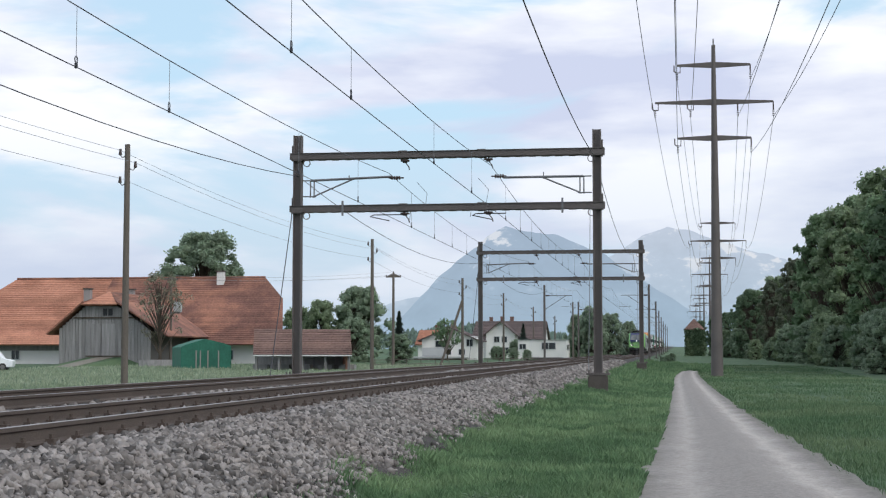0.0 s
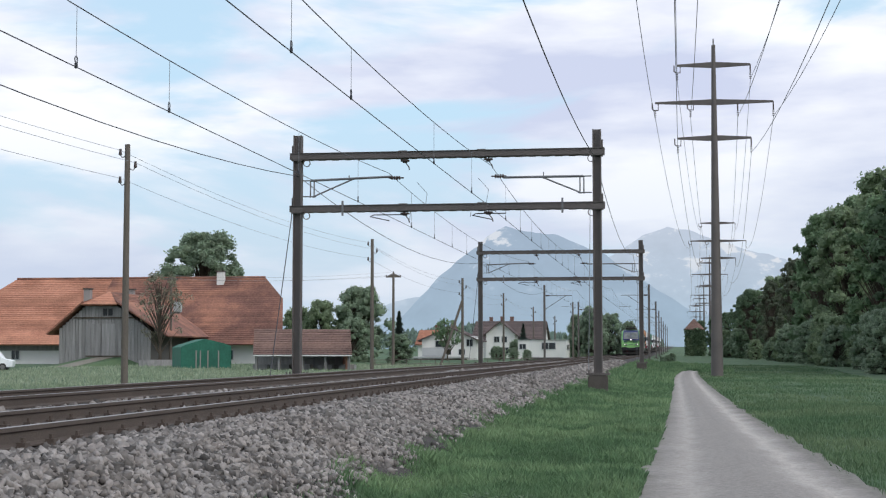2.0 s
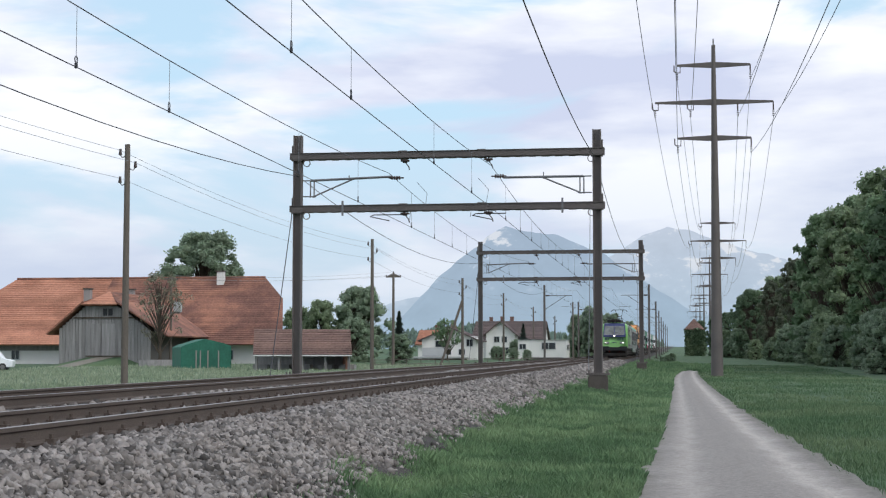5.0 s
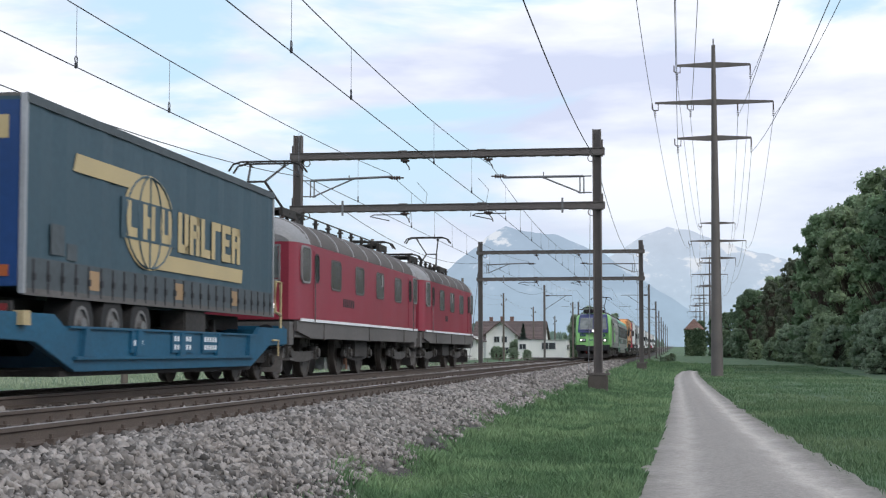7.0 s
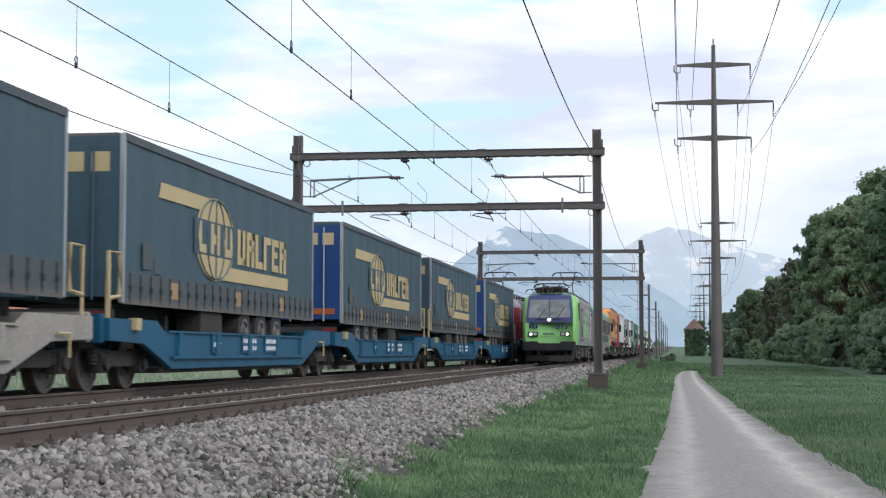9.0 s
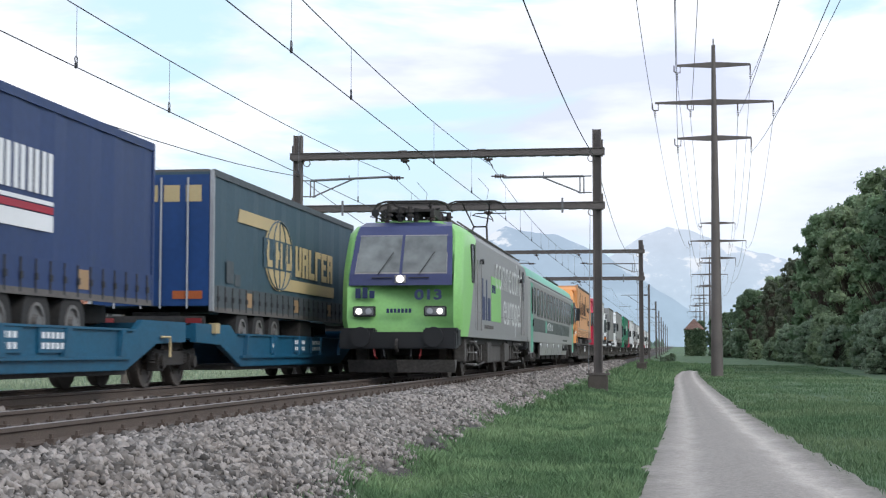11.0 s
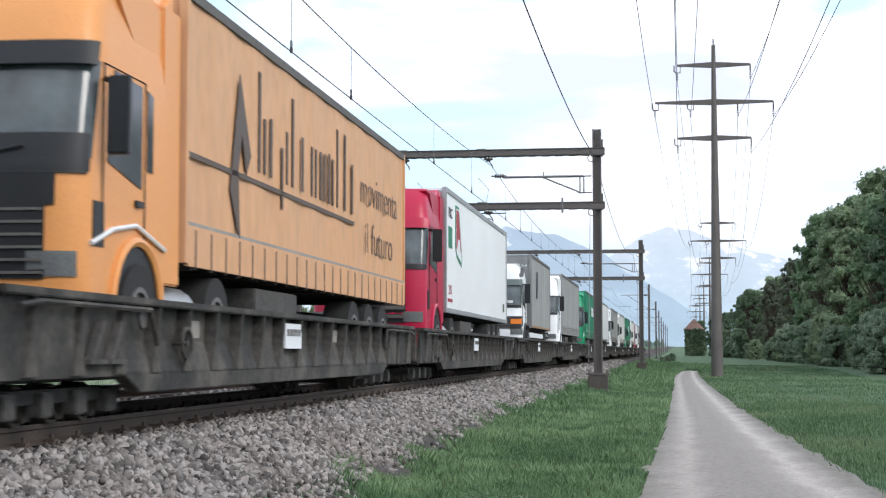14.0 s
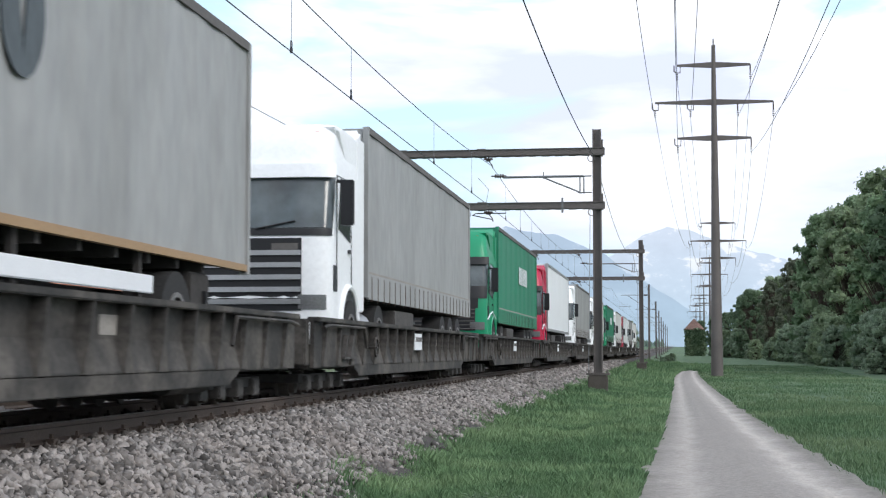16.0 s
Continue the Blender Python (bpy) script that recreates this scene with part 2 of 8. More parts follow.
TAIL = mat("lamp_tail_red", (0.20, 0.025, 0.025), 0.3, vary=0.08, bump=0)
MARKER = mat("marker_plate_red", (0.40, 0.10, 0.03), 0.5, vary=0.12, bump=0)
LENS_DARK = mat("lamp_lens_dark", (0.20, 0.205, 0.21), 0.1, 0.2, vary=0.15, bump=0)
VISOR = mat("visor_smoky", (0.13, 0.16, 0.16), 0.2, vary=0.1, bump=0)
LIT = mat("lamp_lit", (1.0, 0.93, 0.86), glow=3.0)
# ---- mesh helpers ----


class Geo:
    """Collects vertices and faces of one part."""

    def __init__(self):
        self.v, self.f = [], []

    def add(self, verts, faces):
        k = len(self.v)
        self.v += [tuple(p) for p in verts]
        self.f += [tuple(i + k for i in q) for q in faces]
        return self

    def box(self, x0, x1, y0, y1, z0, z1):
        v = [(x, y, z) for z in (z0, z1) for y in (y0, y1) for x in (x0, x1)]
        return self.add(v, [(0, 2, 3, 1), (4, 5, 7, 6), (0, 1, 5, 4), (2, 6, 7, 3), (0, 4, 6, 2), (1, 3, 7, 5)])

    def prism(self, outline, axis, lo, hi):
        """Extrudes a 2D outline along an axis; the outline's pairs are the two other axes in order."""
        def at(p, d):
            q = list(p)
            q.insert("xyz".index(axis), d)
            return q
        n = len(outline)
        v = [at(p, lo) for p in outline] + [at(p, hi) for p in outline]
        f = [tuple(range(n)), tuple(range(2 * n - 1, n - 1, -1))]
        f += [(i, i + n, (i + 1) % n + n, (i + 1) % n) for i in range(n)]
        return self.add(v, f)

    def cyl(self, centre, axis, r, length, seg=16, r2=None):
        r2 = r if r2 is None else r2
        i = "xyz".index(axis)
        v = []
        for d, rad in ((-length / 2, r), (length / 2, r2)):
            for k in range(seg):
                a = 2 * math.pi * k / seg
                q = [rad * math.cos(a), rad * math.sin(a)]
                q.insert(i, d)
                v.append([c + w for c, w in zip(centre, q)])
        f = [tuple(range(seg)), tuple(range(2 * seg - 1, seg - 1, -1))]
        f += [(k, (k + 1) % seg, (k + 1) % seg + seg, k + seg) for k in range(seg)]
        return self.add(v, f)

    def ring(self, centre, axis, r, thick, length, seg=20):
        i = "xyz".index(axis)
        v = []
        for d in (-length / 2, length / 2):
            for rad in (r, r - thick):
                for k in range(seg):
                    a = 2 * math.pi * k / seg
                    q = [rad * math.cos(a), rad * math.sin(a)]
                    q.insert(i, d)
                    v.append([c + w for c, w in zip(centre, q)])
        f = []
        for k in range(seg):
            m = (k + 1) % seg
            f += [(k, m, m + 2 * seg, k + 2 * seg), (k + seg, k + 3 * seg, m + 3 * seg, m + seg),
                  (k, k + seg, m + seg, m), (k + 2 * seg, m + 2 * seg, m + 3 * seg, k + 3 * seg)]
        return self.add(v, f)

    def tube(self, pts, r, seg=6, r_end=None):
        pts = [Vector(p) for p in pts]
        n = len(pts)
        rings = []
        for i, p in enumerate(pts):
            d = (pts[min(i + 1, n - 1)] - pts[max(i - 1, 0)]).normalized()
            side = d.cross(Vector((0, 0, 1)))
            if side.length < 0.05:
                side = d.cross(Vector((1, 0, 0)))
            side.normalize()
            up = side.cross(d)
            rad = r if r_end is None else r + (r_end - r) * i / (n - 1)
            rings.append([p + rad * (math.cos(2 * math.pi * k / seg) * side + math.sin(2 * math.pi * k / seg) * up) for k in range(seg)])
        v = [q for ring in rings for q in ring]
        f = [tuple(range(seg))[::-1], tuple(range((n - 1) * seg, n * seg))]
        for i in range(n - 1):
            f += [(i * seg + k, i * seg + (k + 1) % seg, (i + 1) * seg + (k + 1) % seg, (i + 1) * seg + k) for k in range(seg)]
        return self.add(v, f)

    def loft(self, rings, caps=True):
        n = len(rings[0])
        v = [q for ring in rings for q in ring]
        f = []
        if caps:
            f += [tuple(range(n))[::-1], tuple(range((len(rings) - 1) * n, len(rings) * n))]
        for i in range(len(rings) - 1):
            f += [(i * n + k, i * n + (k + 1) % n, (i + 1) * n + (k + 1) % n, (i + 1) * n + k) for k in range(n)]
        return self.add(v, f)

    def mesh(self, name, material, bevel=0.0, smooth=False):
        me = bpy.data.meshes.new(name)
        me.from_pydata(self.v, [], self.f)
        bm = bmesh.new()
        bm.from_mesh(me)
        bmesh.ops.recalc_face_normals(bm, faces=bm.faces)
        if bevel:
            bmesh.ops.bevel(bm, geom=[e for e in bm.edges if len(e.link_faces) == 2 and e.calc_face_angle(0) > 0.5], offset=bevel, segments=2, affect="EDGES", clamp_overlap=True)
        bm.to_mesh(me)
        bm.free()
        me.materials.append(material)
        if smooth:
            me.polygons.foreach_set("use_smooth", [True] * len(me.polygons))
            me.set_sharp_from_angle(angle=radians(38))
        return me


def part(name, geo, material, parent, label="", bevel=0.0, smooth=False, at=None):
    """One mesh object under a thing or under a part."""
    me = geo if isinstance(geo, bpy.types.Mesh) else geo.mesh(name, material, bevel, smooth)
    ob = new(name, me)
    ob.parent = parent
    if at is not None:
        ob.matrix_basis = at
    return tagged(ob, label)


def thing(name, label, category, group="", at=None, kind=""):
    ob = new(name)
    ob.empty_display_size = 0.2
    if at is not None:
        ob.matrix_basis = at
    return tagged(ob, label, category, group, kind)


def fast_mesh(name, verts, faces, material):
    """A large mesh from arrays; all faces have the same number of corners."""
    me = bpy.data.meshes.new(name)
    verts, faces = np.asarray(verts, np.float32), np.asarray(faces, np.int32)
    n, k = faces.shape
    me.vertices.add(len(verts))
    me.vertices.foreach_set("co", verts.ravel())
    me.loops.add(n * k)
    me.loops.foreach_set("vertex_index", faces.ravel())
    me.polygons.add(n)
    me.polygons.foreach_set("loop_start", np.arange(0, n * k, k, dtype=np.int32))
    me.update(calc_edges=True)
    me.validate()
    me.materials.append(material)
    return me


def lettering(name, words, size, material, parent, at, label="", width=None, weight=0.0):
    """Raised lettering in the built-in font, as a mesh; it reads along local x and stands along local y."""
    cu = bpy.data.curves.new(name, "FONT")
    cu.body, cu.size, cu.extrude, cu.offset = words, size, 0.003, weight
    tmp = bpy.data.objects.new(name, cu)
    scene.collection.objects.link(tmp)
    me = bpy.data.meshes.new_from_object(tmp.evaluated_get(bpy.context.evaluated_depsgraph_get()))
    bpy.data.objects.remove(tmp)
    me.materials.clear()
    me.polygons.foreach_set("use_smooth", [False] * len(me.polygons))
    me.materials.append(material)
    if width:
        xs = [v.co.x for v in me.vertices]
        k = width / (max(xs) - min(xs))
        for v in me.vertices:
            v.co.x *= k
    ob = new(name, me)
    ob.parent, ob.matrix_basis = parent, at
    return tagged(ob, label)


# lettering on a right-hand side reads towards -y or +y as the side is seen from outside
SIDE = Matrix(((0, 0, 1, 0), (1, 0, 0, 0), (0, 1, 0, 0), (0, 0, 0, 1)))


def on_side(x, y, z):
    return Matrix.Translation((x, y, z)) @ SIDE


def on_front(x, y, z):
    return Matrix.Translation((x, y, z)) @ pose(0, 0, 0, 90, 0, 0)


# ---- the line of the tracks ----
GAP = 3.825   # distance between the two tracks


def line_x(s):
    if s < 0:
        return -6.114
    if s <= 260:
        return -6.114 + 8.675e-5 * s * s - 1.7545e-7 * s ** 3
    return -3.333 + 0.00953 * (s - 260) + 2e-5 * (s - 260) ** 2


def line_z(s):
    s = max(0.0, min(s, 900.0))
    return -0.00058 * s + 6.32e-6 * s * s


def heading(s):
    return math.atan((line_x(s + 0.5) - line_x(s - 0.5)))


def on_line(s, off=0.0, z=0.0):
    """A point at s metres along, off metres to the left of the near track."""
    h = heading(s)
    return Vector((line_x(s) - off * math.cos(h), s + off * math.sin(h), line_z(s) + z))


def track_pose(s, off=0.0):
    p = on_line(s, off)
    return pose(p.x, p.y, p.z, 0, 0, -math.degrees(heading(s)))
# ---- ground, ballast, tracks, path ----


def smooth(a, b, x):
    t = max(0.0, min(1.0, (x - a) / (b - a)))
    return t * t * (3 - 2 * t)


def path_left(y):
    return float(np.interp(y, [-50, 0, 17, 25, 37, 65, 93, 106, 118, 128], [-0.8, -0.55, -0.22, -0.02, 0.26, 0.70, 1.04, 1.45, 2.05, 2.7]))


def path_right(y):
    return float(np.interp(y, [-50, 0, 17, 26, 45, 70, 97, 110, 118, 128], [2.6, 2.6, 2.60, 2.50, 2.44, 2.58, 2.88, 3.05, 3.3, 3.8]))


def ground_z(u, s):
    """Height of the ground u metres to the right of the near track's centre line."""
    base = line_z(s)
    lift = 0.35 * smooth(90, 160, s)            # the land rises towards the line further on
    low = -1.0 + lift
    if u > 1.7:
        z = -0.5 + (low + 0.5) * smooth(1.6, 3.3, u)
        z += 0.25 * smooth(30, 60, s) * math.exp(-(u - 3.7) ** 2)      # low verge bank beside the masts
        z += -0.12 * smooth(9, 25, u) + 0.02 * math.sin(s * 0.31) * smooth(9, 12, u)
    elif u > -5.9:
        z = -0.42
    else:
        z = -0.42 - 0.42 * smooth(5.9, 8.5, -u) + 0.5 * lift * smooth(7, 30, -u) - 0.35 * smooth(14, 60, -u) * (1 - smooth(110, 160, s) * 0.6)
    return base * smooth(400, 60, abs(u)) + z


def at_ground(x, y):
    return ground_z(x - line_x(y), y)


def build_ground():
    us = [-2600, -1500, -800, -400, -220, -140, -100, -75, -60, -48, -38, -30, -24, -19, -15, -12, -10, -8.5, -7.2, -6.4, -5.9, -4.5, 1.7, 2.1, 2.5, 2.9, 3.3, 3.8, 4.2, 4.6, 5.2,
          5.8, 6.5, 7.2, 8, 9, 10, 11.5, 13, 15, 17, 20, 24, 30, 40, 60, 100, 200, 400, 800, 1500, 2600]
    ss = [-400, -150, -60, -20, 0, 5, 8, 10] + list(np.arange(12, 60, 1.2)) + list(np.arange(60, 200, 4)) + [200, 220, 240, 260, 290, 330, 380, 450, 550, 700, 900, 1300, 2000, 3000, 4300]
    verts = []
    for s, u in product(ss, us):
        w = 0.0 if -6 < u < 2.0 else noise.noise((u * 0.45, s * 0.45, 0)) * 0.05
        verts.append((line_x(min(s, 700)) + u, s, ground_z(u, s) + w - (0.02 if 4.6 < u < 11 else 0)))
    n = len(us)
    faces = [(j * n + i, j * n + i + 1, (j + 1) * n + i + 1, (j + 1) * n + i) for j in range(len(ss) - 1) for i in range(n - 1)]
    me = fast_mesh("ground", verts, faces, GRASS)
    me.polygons.foreach_set("use_smooth", [True] * len(me.polygons))
    tagged(new("ground", me), "green meadow grass ground along the railway line", "ground", kind="structure")


def path_mat():
    """Gravel with two paler, finer tracks worn by tyres and a coarser middle."""
    m = bpy.data.materials.new("path_gravel_worn")
    m.use_nodes = True
    nt = m.node_tree
    n, l = nt.nodes.new, nt.links.new
    b = nt.nodes["Principled BSDF"]
    b.inputs["Roughness"].default_value = 0.95
    at, co = n("ShaderNodeAttribute"), n("ShaderNodeTexCoord")
    at.attribute_name = "across"
    wob = n("ShaderNodeTexNoise")
    wob.inputs["Scale"].default_value, wob.inputs["Detail"].default_value = 0.9, 4
    l(co.outputs["Object"], wob.inputs["Vector"])
    sh = n("ShaderNodeMath")
    sh.operation, sh.inputs[1].default_value = "MULTIPLY_ADD", 0.16
    l(wob.outputs["Fac"], sh.inputs[0])
    l(at.outputs["Fac"], sh.inputs[2])
    ramp = n("ShaderNodeValToRGB")
    e = ramp.color_ramp.elements
    e[0].position, e[0].color = 0.06, (0.20, 0.185, 0.165, 1)
    e[1].position, e[1].color = 1.02, (0.20, 0.185, 0.165, 1)
    for pos, c in ((0.17, 0.25), (0.29, 0.34), (0.40, 0.26), (0.56, 0.235), (0.72, 0.27), (0.83, 0.39), (0.93, 0.27)):
        q = e.new(pos)
        q.color = (c * 1.16, c * 1.05, c * 0.97, 1)
    l(sh.outputs[0], ramp.inputs[0])
    fine = n("ShaderNodeTexNoise")
    fine.inputs["Scale"].default_value, fine.inputs["Detail"].default_value, fine.inputs["Roughness"].default_value = 13, 6, 0.85
    lengthwise = n("ShaderNodeMapping")
    lengthwise.inputs["Scale"].default_value = (1.0, 1.0, 1)
    l(co.outputs["Object"], lengthwise.inputs["Vector"])
    l(lengthwise.outputs[0], fine.inputs["Vector"])
    rng = n("ShaderNodeMapRange")
    rng.inputs["From Min"].default_value, rng.inputs["From Max"].default_value = 0.3, 0.7
    rng.inputs["To Min"].default_value, rng.inputs["To Max"].default_value = 0.58, 1.3
    l(fine.outputs["Fac"], rng.inputs["Value"])
    mul = n("ShaderNodeVectorMath")
    mul.operation = "SCALE"
    l(ramp.outputs[0], mul.inputs[0])
    l(rng.outputs[0], mul.inputs["Scale"])
    l(mul.outputs[0], b.inputs["Base Color"])
    bp = n("ShaderNodeBump")
    bp.inputs["Strength"].default_value, bp.inputs["Distance"].default_value = 0.7, 0.02
    l(fine.outputs["Fac"], bp.inputs["Height"])
    l(bp.outputs[0], b.inputs["Normal"])
    return m


def build_path():
    g, rows = [], list(np.arange(-30, 121, 0.8))
    k = 25
    rng = random.Random(4)
    for y in rows:
        a, b = path_left(y) + 0.16 * noise.noise((y * 0.6, 7, 0)) + rng.uniform(-0.03, 0.03), path_right(y) + 0.16 * noise.noise((y * 0.6, 9, 0)) + rng.uniform(-0.03, 0.03)
        for i in range(k):
            f = i / (k - 1)
            x = a + (b - a) * f
            crown = 0.05 * math.sin(math.pi * f) - 0.035 * (math.exp(-((f - 0.24) / 0.09) ** 2) + math.exp(-((f - 0.76) / 0.09) ** 2))
            g.append((x, y, at_ground(x, y) + 0.045 + crown + 0.012 * noise.noise((x * 2, y * 2, 3))))
    faces = [(j * k + i, j * k + i + 1, (j + 1) * k + i + 1, (j + 1) * k + i) for j in range(len(rows) - 1) for i in range(k - 1)]
    me = fast_mesh("path", g, faces, path_mat())
    across = me.attributes.new("across", "FLOAT", "POINT")
    across.data.foreach_set("value", [i / (k - 1) for _ in rows for i in range(k)])
    me.polygons.foreach_set("use_smooth", [True] * len(me.polygons))
    tagged(new("path", me), "pale grey gravel field path with worn wheel tracks", "path", kind="structure")
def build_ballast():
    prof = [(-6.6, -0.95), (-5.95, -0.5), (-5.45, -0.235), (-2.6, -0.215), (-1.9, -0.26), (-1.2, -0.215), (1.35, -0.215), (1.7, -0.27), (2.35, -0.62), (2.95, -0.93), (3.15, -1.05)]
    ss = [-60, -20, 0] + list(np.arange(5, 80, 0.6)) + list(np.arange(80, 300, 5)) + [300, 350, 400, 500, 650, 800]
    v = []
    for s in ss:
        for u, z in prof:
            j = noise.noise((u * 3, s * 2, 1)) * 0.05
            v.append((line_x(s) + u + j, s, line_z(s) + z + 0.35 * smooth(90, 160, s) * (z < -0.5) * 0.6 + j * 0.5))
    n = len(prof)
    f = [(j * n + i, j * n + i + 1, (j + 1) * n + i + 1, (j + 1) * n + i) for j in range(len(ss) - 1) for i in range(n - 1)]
    bed = tagged(new("ballast_bed", fast_mesh("ballast_bed", v, f, BALLAST_BED_SHADE)), "bed of crushed stone ballast, gap shade painted dark, under two tracks", "ballast", kind="structure")
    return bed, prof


def verge_toe(y):
    """How far from the near track the grass begins on the bank."""
    return float(np.interp(y, [10, 14, 17, 20, 22, 27, 36, 58, 80], [2.42, 2.42, 2.40, 2.36, 2.22, 2.22, 2.28, 2.5, 2.3])) + 0.07 * math.sin(y * 1.3) + 0.05 * math.sin(y * 3.7)


def build_stones(prof):
    """Loose ballast stones, densest where the bank is nearest."""
    r = np.random.default_rng(5)
    us, zs = [p[0] for p in prof], [p[1] for p in prof]
    pts = []
    for s0, s1, dens, u0, u1, size in ((9, 22, 520, 0.95, 2.95, 0.033), (22, 40, 380, 0.95, 2.95, 0.036), (40, 80, 130, 0.95, 2.9, 0.05), (80, 150, 30, 0.95, 2.8, 0.075),
                                       (10, 60, 90, -2.75, -0.95, 0.042), (60, 130, 20, -2.75, -0.95, 0.07), (10, 70, 26, -0.65, 0.65, 0.045), (10, 60, 20, -4.45, -3.2, 0.05)):
        n = int((s1 - s0) * (u1 - u0) * dens)
        s, u = r.uniform(s0, s1, n), r.uniform(u0, u1, n)
        z = np.interp(u, us, zs)
        keep = np.ones(n, bool)
        # sleepers and the grassy toe stay free
        if u0 > 0:
            toe = np.array([verge_toe(q) for q in s])
            keep = r.uniform(0, 1, n) < np.clip((toe + 0.45 - u) / 0.45, 0.03, 1)
        for a, b, c in zip(s[keep], u[keep], z[keep]):
            pts.append((line_x(a) + b, a, line_z(a) + c + r.uniform(-0.022, 0.034), size * r.uniform(0.65, 1.55)))
    pts = np.array(pts)
    n = len(pts)
    # a rough block with eight corners
    base = np.array([(x, y, z) for x in (-1, 1) for y in (-1, 1) for z in (-1, 1)], float)
    faces = np.array([(0, 1, 3), (0, 3, 2), (4, 6, 7), (4, 7, 5), (0, 4, 5), (0, 5, 1), (2, 3, 7), (2, 7, 6), (0, 2, 6), (0, 6, 4), (1, 5, 7), (1, 7, 3)])
    v = base[None] * r.uniform(0.35, 1.1, (n, 8, 3)) * np.stack([r.uniform(0.7, 1.35, n), r.uniform(0.7, 1.35, n), r.uniform(0.55, 1.0, n)], 1)[:, None]
    q = r.normal(size=(n, 4))
    q /= np.linalg.norm(q, axis=1)[:, None]
    w, x, y, z = q.T
    rot = np.stack([np.stack([1 - 2 * (y * y + z * z), 2 * (x * y - z * w), 2 * (x * z + y * w)], 1), np.stack([2 * (x * y + z * w), 1 - 2 * (x * x + z * z), 2 * (y * z - x * w)], 1),
                    np.stack([2 * (x * z - y * w), 2 * (y * z + x * w), 1 - 2 * (x * x + y * y)], 1)], 1)
    v = np.einsum("nij,nkj->nki", rot, v) * pts[:, 3][:, None, None] + pts[:, None, :3]
    f = faces[None] + 8 * np.arange(n)[:, None, None]
    me = fast_mesh("ballast_stones", v.reshape(-1, 3), f.reshape(-1, 3), STONE)
    tagged(new("ballast_stones", me), "loose angular grey and brown crushed ballast stones", "stones", kind="stuff")


def build_tracks():
    head = [(-0.036, 0.0), (0.036, 0.0), (0.036, -0.035), (0.01, -0.05), (0.01, -0.135), (0.075, -0.16), (0.075, -0.172), (-0.075, -0.172), (-0.075, -0.16), (-0.01, -0.135), (-0.01, -0.05), (-0.036, -0.035)]
    cap = [(-0.03, 0.003), (0.03, 0.003), (0.034, -0.008), (-0.034, -0.008)]
    ss = [-60, -20] + list(np.arange(0, 300, 4)) + list(np.arange(300, 901, 25))
    sleeper = Geo().prism([(-1.3, -0.36), (1.3, -0.36), (1.3, -0.20), (1.22, -0.178), (-1.22, -0.178), (-1.3, -0.20)], "y", -0.13, 0.13).mesh("sleeper", SLEEPER)
    clip = Geo()
    clip.box(-0.16, 0.16, -0.075, 0.075, -0.175, -0.160)
    for x in (-0.115, 0.115):
        clip.box(x - 0.04, x + 0.04, -0.05, 0.05, -0.165, -0.125)
        clip.cyl((x, 0, -0.115), "z", 0.022, 0.06, 6)
    clip = clip.mesh("rail_fastening", RAIL)
    for off, name, label in ((0.0, "track_1", "near railway track with rusty rails on dark sleepers"), (GAP, "track_2", "second railway track with rusty rails on dark sleepers")):
        track = thing(name, label, "railway track", kind="structure")
        for side in (-0.7535, 0.7535):
            for outline, m, nm in ((head, RAIL, "rail"), (cap, RAIL_TOP, "running_surface")):
                rings = []
                for s in ss:
                    p, h = on_line(s, off - side), heading(s)
                    rings.append([(p.x + a * math.cos(h), p.y - a * math.sin(h), p.z + b) for a, b in outline])
                part(nm, Geo().loft(rings), m, track, "worn shiny rail head" if nm != "rail" else "")
        for i in range(6, 128):
            s = 0.30 + i * 0.6 + 0.4
            m = track_pose(s, off)
            part("sleeper", sleeper, SLEEPER, track, at=m)
            for side in (-0.7535, 0.7535):
                if s < 75 and (off == 0 or side < 0):
                    part("rail_fastening", clip, RAIL, track, at=m @ Matrix.Translation((side, 0, 0)))
        far = Geo()
        for i in range(128, 560):
            p = on_line(0.7 + i * 0.6, off)
            far.box(p.x - 1.3, p.x + 1.3, p.y - 0.13, p.y + 0.13, p.z - 0.3, p.z - 0.178)
        tagged(part("far_sleepers", far, SLEEPER, track), kind="stuff")


def blades(name, label, spots, material, seed):
    """Grass blades: each a bent, tapering pair of faces. spots: x, y, z, height."""
    r = np.random.default_rng(seed)
    p = np.array(spots)
    n = len(p)
    a = r.uniform(0, 2 * math.pi, n)
    w = np.stack([np.cos(a), np.sin(a), np.zeros(n)], 1)
    lean = np.stack([r.normal(0, 0.16, n), r.normal(0, 0.16, n), np.zeros(n)], 1)
    h = p[:, 3][:, None]
    up = np.array([0, 0, 1.0])[None]
    half = (0.0016 + 0.00024 * np.clip(p[:, 1], 0, 110))[:, None]
    b = p[:, :3]
    mid, tip = b + up * h * 0.55 + lean * h * 0.45, b + up * h * 0.92 + lean * h * 1.35
    v = np.stack([b - w * half, b + w * half, mid + w * half * 0.7, tip], 1).reshape(-1, 3)
    k = 4 * np.arange(n)[:, None]
    f = np.concatenate([k + np.array([[0, 1, 2]]), k + np.array([[0, 2, 3]])], 0)
    tagged(new(name, fast_mesh(name, v, f, material)), label, "grass", kind="stuff")


